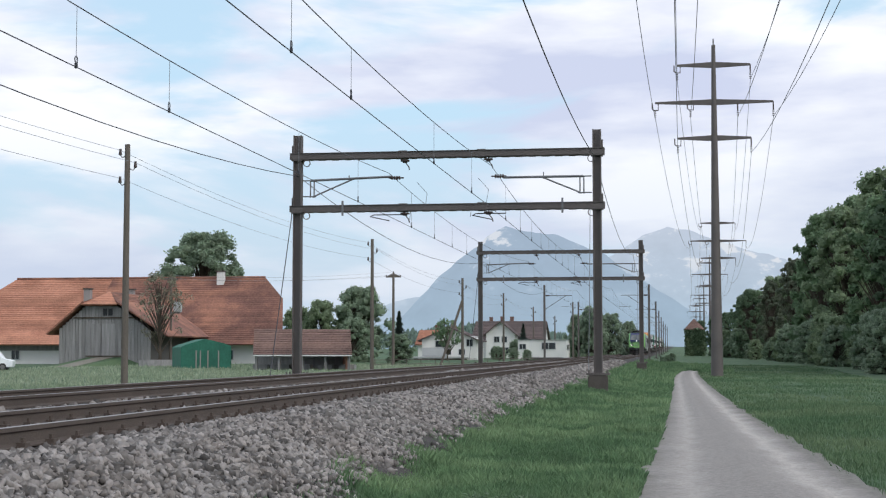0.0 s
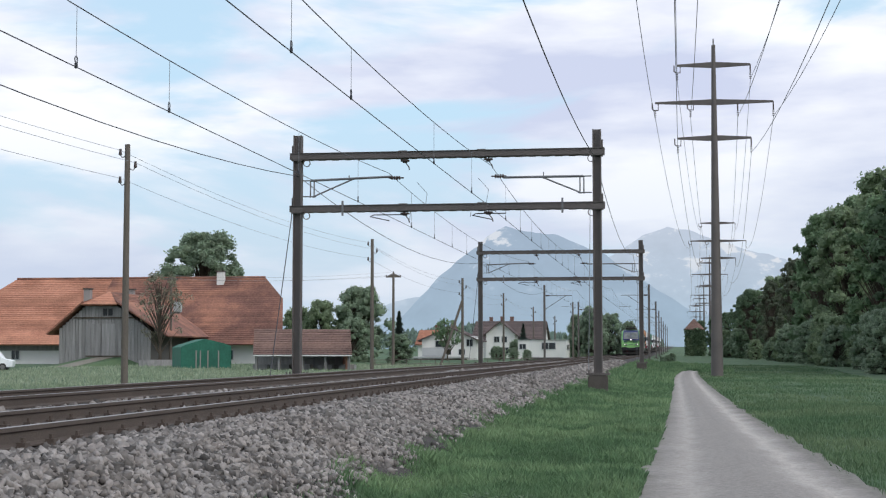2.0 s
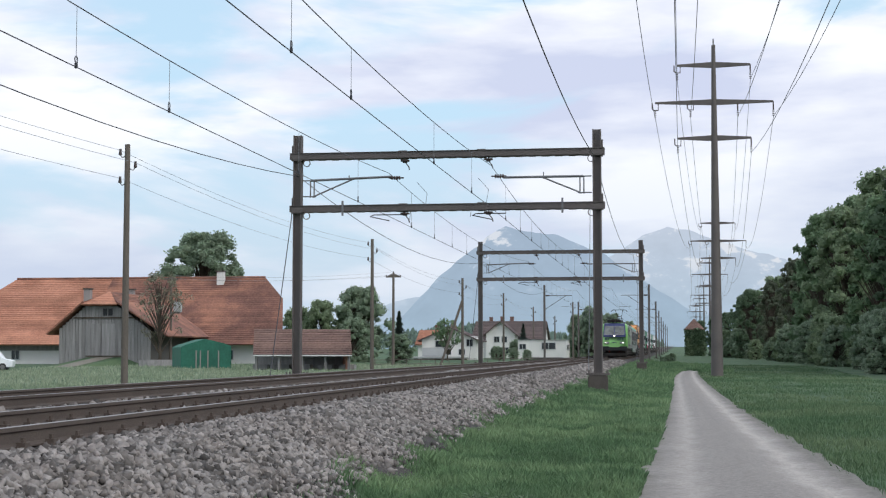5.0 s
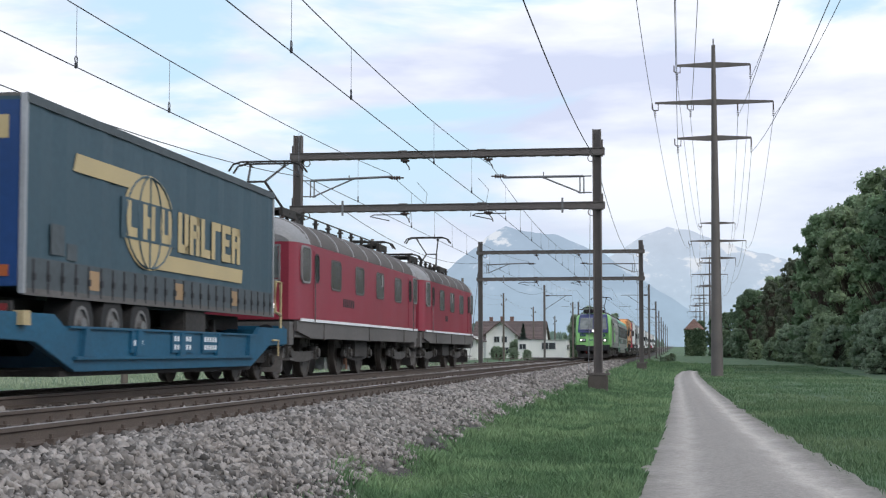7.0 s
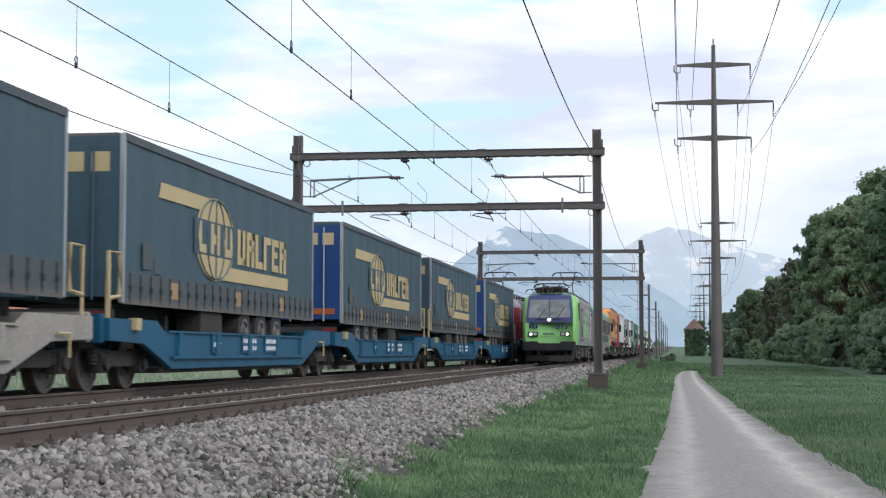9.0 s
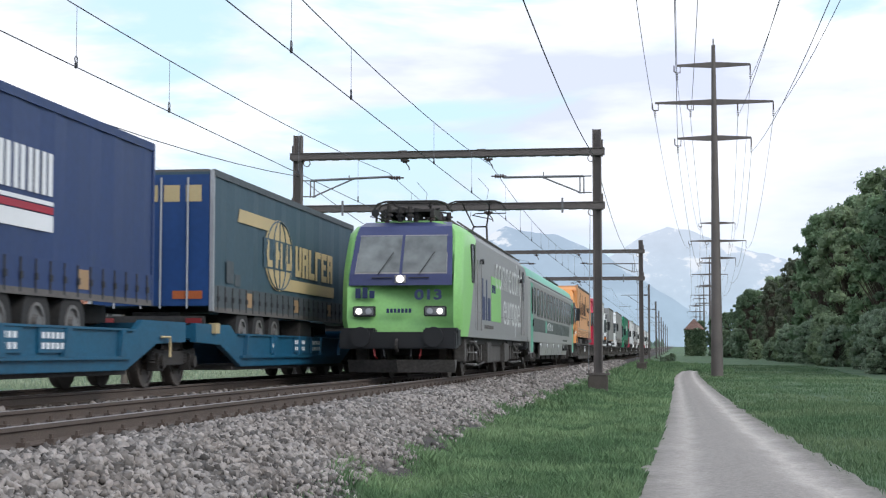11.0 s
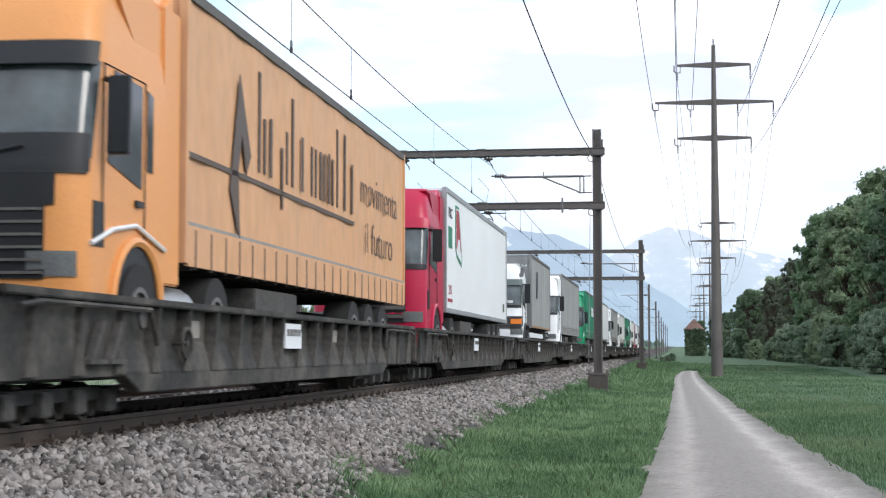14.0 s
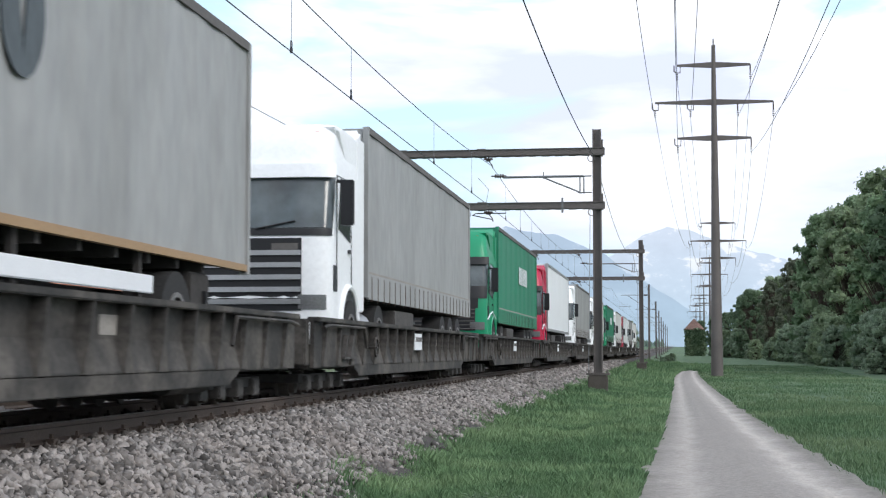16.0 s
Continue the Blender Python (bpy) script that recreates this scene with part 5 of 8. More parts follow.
# Emits its own colour: distance haze is painted in, graded by height.
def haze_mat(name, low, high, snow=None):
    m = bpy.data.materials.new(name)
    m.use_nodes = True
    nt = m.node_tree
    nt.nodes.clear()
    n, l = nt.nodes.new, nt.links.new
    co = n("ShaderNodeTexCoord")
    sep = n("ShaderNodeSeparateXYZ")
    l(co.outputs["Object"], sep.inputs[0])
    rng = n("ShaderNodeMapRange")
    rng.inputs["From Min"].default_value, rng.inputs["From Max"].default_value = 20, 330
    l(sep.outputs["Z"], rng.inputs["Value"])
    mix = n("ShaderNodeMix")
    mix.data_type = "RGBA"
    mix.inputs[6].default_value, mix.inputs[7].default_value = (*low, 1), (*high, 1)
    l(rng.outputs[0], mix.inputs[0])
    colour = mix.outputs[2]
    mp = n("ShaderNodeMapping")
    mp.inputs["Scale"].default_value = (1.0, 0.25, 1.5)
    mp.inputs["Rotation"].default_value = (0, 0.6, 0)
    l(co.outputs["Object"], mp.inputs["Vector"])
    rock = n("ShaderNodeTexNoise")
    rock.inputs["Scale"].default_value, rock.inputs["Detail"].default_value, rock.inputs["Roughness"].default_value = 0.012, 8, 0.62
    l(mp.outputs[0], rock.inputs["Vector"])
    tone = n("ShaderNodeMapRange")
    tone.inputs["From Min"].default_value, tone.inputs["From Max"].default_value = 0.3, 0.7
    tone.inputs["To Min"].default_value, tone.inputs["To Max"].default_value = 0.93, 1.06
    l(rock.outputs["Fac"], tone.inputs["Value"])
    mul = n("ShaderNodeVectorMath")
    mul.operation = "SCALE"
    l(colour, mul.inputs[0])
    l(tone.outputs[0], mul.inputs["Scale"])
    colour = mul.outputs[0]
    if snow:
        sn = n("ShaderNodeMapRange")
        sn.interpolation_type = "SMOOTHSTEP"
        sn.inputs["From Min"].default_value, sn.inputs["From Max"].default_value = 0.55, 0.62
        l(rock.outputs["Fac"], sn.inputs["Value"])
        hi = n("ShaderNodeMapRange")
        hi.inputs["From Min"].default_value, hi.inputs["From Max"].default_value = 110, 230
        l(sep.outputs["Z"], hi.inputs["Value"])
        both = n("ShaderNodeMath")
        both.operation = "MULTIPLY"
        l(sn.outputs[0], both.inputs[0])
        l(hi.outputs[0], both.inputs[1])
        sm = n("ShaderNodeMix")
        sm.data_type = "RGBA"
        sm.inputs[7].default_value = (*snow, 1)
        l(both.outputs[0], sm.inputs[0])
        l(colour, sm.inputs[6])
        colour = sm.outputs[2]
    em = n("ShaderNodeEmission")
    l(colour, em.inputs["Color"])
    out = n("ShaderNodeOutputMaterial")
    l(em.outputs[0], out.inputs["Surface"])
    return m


def build_distance():
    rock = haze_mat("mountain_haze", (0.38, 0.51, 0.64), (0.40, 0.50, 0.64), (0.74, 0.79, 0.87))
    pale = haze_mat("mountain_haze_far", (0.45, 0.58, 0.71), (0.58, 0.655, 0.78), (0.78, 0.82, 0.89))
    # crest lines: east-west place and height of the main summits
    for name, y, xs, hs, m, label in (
            ("mountain", 3300, [-1500, -900, -640, -560, -470, -390, -322, -285, -250, -205, -160, -110, -60, 0, 80, 300], [40, 60, 55, 72, 165, 235, 280, 268, 262, 255, 236, 215, 180, 140, 90, 40], rock, "blue mountain with painted-in haze and snow patches on its summit"),
            ("mountain", 3800, [-700, -300, -150, -80, -20, 35, 80, 130, 190, 260, 340, 430, 520, 700, 1000], [120, 190, 225, 255, 292, 318, 308, 282, 270, 245, 225, 190, 170, 120, 70], pale, "pale mountain ridge with painted-in haze, snow and cloud below")):
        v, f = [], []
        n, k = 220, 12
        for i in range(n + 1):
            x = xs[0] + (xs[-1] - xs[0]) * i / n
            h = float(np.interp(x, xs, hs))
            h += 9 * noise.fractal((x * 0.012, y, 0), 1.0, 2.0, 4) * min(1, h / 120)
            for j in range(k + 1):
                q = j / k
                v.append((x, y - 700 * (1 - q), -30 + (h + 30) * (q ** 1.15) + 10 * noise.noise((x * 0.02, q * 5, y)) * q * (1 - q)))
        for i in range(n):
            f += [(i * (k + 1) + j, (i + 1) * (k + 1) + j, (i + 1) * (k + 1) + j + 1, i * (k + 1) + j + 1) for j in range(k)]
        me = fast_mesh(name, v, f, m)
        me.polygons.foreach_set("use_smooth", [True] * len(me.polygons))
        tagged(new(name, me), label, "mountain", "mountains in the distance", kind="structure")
    # wooded hill
    r = np.random.default_rng(17)
    v, f = [], []
    n = 2600
    hill_x, hill_h = [-400, -190, -150, -128, -100, -84, -70, -50, -25, 10], [9, 12, 15, 19, 21, 20, 15, 12, 10, 6]
    for k in range(n):
        x = r.uniform(-400, 5)
        h = float(np.interp(x, hill_x, hill_h)) * 0.92
        z = h * r.uniform(0, 1) ** 0.5
        y = 905 + 60 * z / 20 + r.uniform(-6, 6)
        s = r.uniform(1.4, 3.0)
        i = len(v)
        for a in range(6):
            v.append((x + s * 0.8 * math.cos(a * 1.047) * r.uniform(0.7, 1.2), y + s * 0.8 * math.sin(a * 1.047), z - s * 0.5))
        v.append((x, y, z + s * r.uniform(0.6, 1.2)))
        f += [(i + a, i + (a + 1) % 6, i + 6) for a in range(6)]
    far = mat("far_wood", (0.10, 0.145, 0.115), 0.9, grain=0.6, vary=0.15, big=0.05, bump=0, island=0.2)
    tagged(new("far_woods", fast_mesh("far_woods", v, f, far)), "hazy dark green wooded hill behind the village", "woods", kind="stuff")


build_farm()
build_houses()
build_trees()
build_distance()
# ---- rolling stock: local y runs along the line, x to the right, z = 0 on the rail ----
RUN = []      # (thing, which train, offset along the train)


def rail_wheelset(parent, y, r, name="wheelset", at_x=0.7535):
    g = Geo()
    for x in (-at_x, at_x):
        s = 1 if x > 0 else -1
        g.cyl((0 + x, 0, 0), "x", r, 0.13, 24)
        g.cyl((x - s * 0.085, 0, 0), "x", r + 0.03, 0.035, 24)
        g.ring((x + s * 0.07, 0, 0), "x", r * 0.98, r * 0.14, 0.03, 24)
        g.cyl((x + s * 0.10, 0, 0), "x", 0.14, 0.12, 12)
        for k in range(4):
            a = math.pi / 4 + k * math.pi / 2
            g.cyl((x + s * 0.07, math.cos(a) * r * 0.55, math.sin(a) * r * 0.55), "x", r * 0.12, 0.02, 8)
    g.cyl((0, 0, 0), "x", 0.08, 2 * at_x, 10)
    return part(name, g, WHEEL, parent, at=Matrix.Translation((0, y, r)), smooth=True)


def bogie(parent, y, axles, r, x=1.05, dusty=True, z_frame=0.72):
    """A bogie with side frames, axle boxes, springs and wheelsets."""
    m = UNDER_PALE if dusty else UNDER
    b = part("bogie_frame", Geo().box(-0.6, 0.6, y + axles[0] - 0.3, y + axles[-1] + 0.3, r - 0.05, r + 0.2), UNDER, parent)
    for s in (-1, 1):
        lo, hi = y + axles[0] - r * 0.8, y + axles[-1] + r * 0.8
        mid = (lo + hi) / 2
        out = [(lo, z_frame), (lo, z_frame - 0.18), (mid - 0.5, z_frame - 0.32), (mid + 0.5, z_frame - 0.32), (hi, z_frame - 0.18), (hi, z_frame), (mid + 0.6, z_frame - 0.06), (mid - 0.6, z_frame - 0.06)]
        part("side_frame", Geo().prism(out, "x", s * x - 0.05, s * x + 0.05), m, b, bevel=0.01)
        for a in axles:
            ab = Geo().box(s * x - 0.11, s * x + 0.11, y + a - 0.15, y + a + 0.15, r - 0.16, r + 0.16)
            ab.cyl((s * (x + 0.13), y + a, r), "x", 0.12, 0.09, 12)
            part("axle_box", ab, m, b, bevel=0.012)
            sp = Geo()
            for k in (-1, 1):
                for j in range(5):
                    sp.ring((s * x, y + a + k * 0.27, r + 0.0 + j * 0.055), "z", 0.085, 0.03, 0.03, 10)
            part("spring", sp, UNDER, b)
            part("brake_shoe", Geo().box(s * 0.72 - 0.05, s * 0.72 + 0.05, y + a + r + 0.01, y + a + r + 0.09, r - 0.2, r + 0.15), UNDER, b)
    return b, [rail_wheelset(parent, y + a, r) for a in axles]


def buffers(parent, y, face, z=1.05):
    for x in (-0.875, 0.875):
        g = Geo().cyl((x, y - face * 0.28, z), "y", 0.1, 0.5, 12).cyl((x, y - face * 0.02, z), "y", 0.24, 0.05, 18).cyl((x, y - face * 0.52, z), "y", 0.15, 0.1, 12)
        part("buffer", g, BLACK, parent, smooth=True)
    part("coupling", Geo().box(-0.05, 0.05, y - face * 0.5, y - face * 0.1, z - 0.14, z + 0.06).ring((0, y - face * 0.06, z - 0.2), "x", 0.16, 0.045, 0.06, 12), UNDER, parent)


def pantograph(parent, y, base, top, toward=1):
    """Single-arm pantograph; folded when top is near base."""
    p = part("pantograph_base", Geo().box(-0.55, 0.55, y - 0.8, y + 0.8, base + 0.12, base + 0.18).box(-0.62, -0.52, y - 0.7, y + 0.7, base, base + 0.2).box(0.52, 0.62, y - 0.7, y + 0.7, base, base + 0.2), UNDER, parent)
    h = top - base - 0.2
    knee = Vector((0, y + toward * (0.95 if h > 0.4 else 1.2), base + 0.2 + h * 0.5))
    head = Vector((0, y - toward * 0.15, top))
    g = Geo()
    for x in (-0.22, 0.22):
        g.tube([(x * 1.8, y - toward * 0.35, base + 0.2), (x, knee.y, knee.z)], 0.035, 6)
        g.tube([(x, knee.y, knee.z), (x * 2.1, head.y, head.z - 0.08)], 0.028, 6)
    g.tube([(0.22, knee.y, knee.z), (-0.22, knee.y, knee.z)], 0.03, 6)
    part("pantograph_arm", g, UNDER, p)
    bow = Geo()
    for dy in (-0.22, 0.22):
        bow.tube([(-0.98, head.y + dy, top - 0.24), (-0.86, head.y + dy, top - 0.06), (-0.65, head.y + dy, top), (0.65, head.y + dy, top), (0.86, head.y + dy, top - 0.06), (0.98, head.y + dy, top - 0.24)], 0.028, 6)
    for x in (-0.5, 0.5):
        bow.tube([(x, head.y - 0.22, top - 0.02), (x * 0.8, head.y, top - 0.12), (x, head.y + 0.22, top - 0.02)], 0.018, 5)
    part("contact_bow", bow, UNDER, p)
    for x, dy in product((-0.57, 0.57), (-0.6, 0.6)):
        ins = Geo().cyl((x, y + dy, base - 0.05), "z", 0.04, 0.2, 8)
        for k in range(3):
            ins.cyl((x, y + dy, base - 0.12 + k * 0.07), "z", 0.075, 0.04, 10)
        part("insulator", ins, INSULATOR, p)


def roof_ring(w, z0, z1, zr, y, rows):
    """Half-section of a body: sides from z0 to z1, then a rounded roof to zr."""
    pts = [(w, z0), (w, z1)]
    for k in range(1, rows):
        a = math.pi / 2 * k / rows
        pts.append((w * (1 - 0.0) * math.cos(a) ** 0.8, z1 + (zr - z1) * math.sin(a) ** 1.15))
    pts.append((0.0, zr))
    full = pts + [(-x, z) for x, z in pts[-2::-1]]
    return [(x, y, z) for x, z in full]


def window(parent, x, y0, y1, z0, z1, glass, frame, split=0.0, name="window"):
    """A side window with a raised frame; x is the side's outer face (its sign tells which side)."""
    s = 1 if x > 0 else -1
    t, n = 0.045, 4

    def loop(d, depth, rad):
        pts = []
        for cy, cz, a0 in ((y1 + d - rad, z1 + d - rad, 0), (y0 - d + rad, z1 + d - rad, 90), (y0 - d + rad, z0 - d + rad, 180), (y1 + d - rad, z0 - d + rad, 270)):
            for k in range(n + 1):
                a = radians(a0 + 90 * k / n)
                pts.append((x + s * depth, cy + rad * math.cos(a), cz + rad * math.sin(a)))
        return pts
    rad = min(0.13, 0.3 * (y1 - y0))
    rings = [loop(t, -0.03, rad + t), loop(t, 0.018, rad + t), loop(0, 0.018, rad), loop(0, -0.03, rad)]
    w = part(name, Geo().loft(rings + rings[:1], caps=False), frame, parent)
    if split:
        part("transom", Geo().box(min(x - s * 0.01, x + s * 0.014), max(x - s * 0.01, x + s * 0.014), y0 + 0.01, y1 - 0.01, split - 0.02, split + 0.02), frame, w)
    part("pane", Geo().loft([loop(0.004, -0.01, rad), loop(0.004, 0.007, rad)]), glass, w)
    return w


def bars(parent, name, x, y, z, n, w, h, gap, material, label):
    """A row of plain upright bars in place of writing on a right-hand side, each a part of its own."""
    me = Geo().box(-0.004, 0.006, 0, w, 0, h).mesh(name, material)
    for k in range(n):
        part(name, me, material, parent, label, at=Matrix.Translation((x, y + k * (w + gap), z)))


class Marks:
    """Printed shapes in place of letters: every box becomes a part of its own."""

    def __init__(self, name, material, parent, label):
        self.args = (name, material, parent, label)

    def box(self, *b):
        name, material, parent, label = self.args
        part(name, Geo().box(*b), material, parent, label)
        return self


# ---- red locomotives ----


def red_loco(name, label, half, axles, r, sides, pans, cab_face):
    """half: half length over the body; sides: window spans; cab_face: light on the rear end."""
    o = thing(name, label, "locomotive", "red locomotives")
    w = 1.47
    rings = []
    for y, k, zr in ((-half, 0.86, 3.52), (-half + 0.12, 0.93, 3.70), (-half + 0.5, 0.98, 3.90), (-half + 1.1, 1.0, 4.02), (half - 1.1, 1.0, 4.02), (half - 0.5, 0.98, 3.90), (half - 0.12, 0.93, 3.70), (half, 0.86, 3.52)):
        rings.append(roof_ring(w * k, 1.42, 3.28, zr, y, 7))
    body = part("body", Geo().loft([[(x, y, min(z, 3.30)) for x, y, z in ring] for ring in rings]), RED_LOCO, o, smooth=True)
    roof = part("roof", Geo().loft([[(x * 0.995, y, max(z, 3.29)) for x, y, z in ring] for ring in [[(q[0], q[1] * 0.992, q[2]) for q in ring] for ring in rings]]), ROOF_LOCO, o, "dusty dark brown-grey roof", smooth=True)
    for e in (-1, 1):
        part("cab_roof", Geo().loft([[(x * 1.0, y, max(z, 3.26) + 0.012) for x, y, z in roof_ring(w * k, 1.42, 3.25, zr, e * yy, 7)] for yy, k, zr in ((half + 0.005, 0.865, 3.53), (half - 0.12, 0.935, 3.71), (half - 0.5, 0.985, 3.91), (half - 1.35, 1.004, 4.025))]), SILVER, roof, "pale grey cab roof", smooth=True)
    for y in np.arange(-half + 2.4, half - 2, 2.05):
        part("roof_rib", Geo().loft([roof_ring(w * 1.004, 3.3, 3.31, 4.045, y, 7), roof_ring(w * 1.004, 3.3, 3.31, 4.045, y + 0.14, 7)]), SILVER, roof)
    for s in (-1, 1):
        for k, (a, b, c, d) in enumerate(sides):
            window(body, s * w, a, b, c, d, GLASS_LOCO, SKIRT)
        for e in (-1, 1):
            window(body, s * w, e * (half - 0.92) - 0.42, e * (half - 0.92) + 0.42, 2.36, 3.18, GLASS_LOCO, SILVER, name="cab_window")
            part("cab_door", Geo().box(s * w - 0.01, s * w + 0.012, e * (half - 2.0) - 0.3, e * (half - 2.0) + 0.3, 1.5, 3.16), RED_LOCO, body, bevel=0.004)
            window(body, s * (w + 0.012), e * (half - 2.0) - 0.2, e * (half - 2.0) + 0.2, 2.4, 3.05, GLASS_DARK, BLACK, name="door_window")
            part("handrail", Geo().tube([(s * (w + 0.07), e * (half - 1.6), 1.35), (s * (w + 0.07), e * (half - 1.6), 2.6)], 0.016, 6), SKIRT, body)
        part("stripe", Geo().box(s * w - 0.02, s * w + 0.01, -half + 0.4, half - 0.4, 1.385, 1.455), TEXT_WHITE, body, "pale silver stripe along the sill")
        part("skirt", Geo().prism([(-half + 0.15, 1.39), (-half + 0.15, 1.15), (-half + 1.6, 0.98), (half - 1.6, 0.98), (half - 0.15, 1.15), (half - 0.15, 1.39)], "x", s * 1.40 - 0.04, s * 1.40 + 0.04), SKIRT, o)
        for k in range(3):
            y = -half + 3 + k * (2 * half - 6) / 2
            part("door_step", Geo().box(s * 1.40, s * 1.47, y - 0.03, y + 0.03, 0.95, 1.5), SKIRT, o)
    part("underframe", Geo().box(-1.36, 1.36, -half + 0.2, half - 0.2, 1.0, 1.42), SKIRT, o)
    bars(body, "lettering", w + 0.001, -half + 5.2, 1.86, 6 if half > 8 else 3, 0.16, 0.22, 0.10, BLACK, "dark marks in place of the railway's name")
    part("crest", Geo().box(w - 0.005, w + 0.012, half - 7.2, half - 6.95, 2.65, 3.05), SILVER, body, "small pale crest")
    for e in (-1, 1):
        ye = e * half
        scr = Geo()
        for x0, x1 in ((-1.02, -0.05), (0.05, 1.02)):
            scr.add([(x0, ye + e * 0.012, 2.4), (x1, ye + e * 0.012, 2.4), (x1 * 0.97, ye + e * 0.012, 3.16), (x0 * 0.97, ye + e * 0.012, 3.16), (x0, ye - e * 0.05, 2.4), (x1, ye - e * 0.05, 2.4), (x1 * 0.97, ye - e * 0.05, 3.16), (x0 * 0.97, ye - e * 0.05, 3.16)],
                    [(0, 1, 2, 3), (7, 6, 5, 4), (0, 4, 5, 1), (1, 5, 6, 2), (2, 6, 7, 3), (3, 7, 4, 0)])
        part("windscreen", scr, GLASS_CAB_GLARE, body)
        fr = Geo()
        for x in (-1.06, -0.02, 1.02):
            fr.box(x, x + 0.045, ye - 0.03, ye + 0.03, 2.35, 3.2)
        fr.box(-1.06, 1.06, ye - 0.03, ye + 0.03, 2.33, 2.38).box(-1.03, 1.03, ye - 0.03, ye + 0.03, 3.16, 3.21)
        part("windscreen_frame", fr, SILVER, body)
        for x in (-0.86, 0.86):
            part("headlight", Geo().cyl((x, ye + e * 0.02, 1.72), "y", 0.095, 0.1, 16), LIT if (cab_face and e < 0 and x > 0) else LENS, body, "lit round lamp" if cab_face and e < 0 and x > 0 else "")
        part("buffer_beam", Geo().box(-1.35, 1.35, ye - 0.25, ye + 0.15, 0.82, 1.36), SKIRT, o)
        part("plough", Geo().prism([(ye + e * 0.28, 0.18), (ye + e * 0.02, 0.75), (ye - e * 0.1, 0.75), (ye + e * 0.15, 0.18)], "x", -1.15, 1.15), SKIRT, o)
        buffers(o, ye + e * 0.62, e)
        for x in (-1.2, 1.2):
            part("step", Geo().box(x - 0.15, x + 0.15, ye - 0.15, ye + 0.15, 0.45, 0.49).box(x - 0.15, x - 0.12, ye - 0.1, ye + 0.1, 0.45, 0.9), SKIRT, o)
    wheels = []
    for y, ax in axles:
        wheels += bogie(o, y, ax, r)[1]
    for y, top, d in pans:
        pantograph(o, y, 4.08, top, d)
    eq = Geo()
    for k in range(9):
        y = -half + 2.6 + k * (2 * half - 5.2) / 8
        eq.cyl((0.55, y, 4.12), "z", 0.05, 0.34, 8).cyl((0.55, y, 4.17), "z", 0.09, 0.05, 8)
    eq.tube([(0.55, -half + 2.4, 4.29), (0.55, half - 2.4, 4.29)], 0.02, 6)
    eq.box(-0.5, 0.2, -1.0, 1.2, 3.95, 4.2)
    part("roof_line", eq, UNDER, roof, "roof cable on insulators")
    part("underfloor_box", Geo().box(-1.2, 1.2, -0.9, 0.9, 0.5, 1.0), UNDER, o, bevel=0.02)
    return o, [(q, r) for q in wheels]


# ---- lime and grey locomotive ----


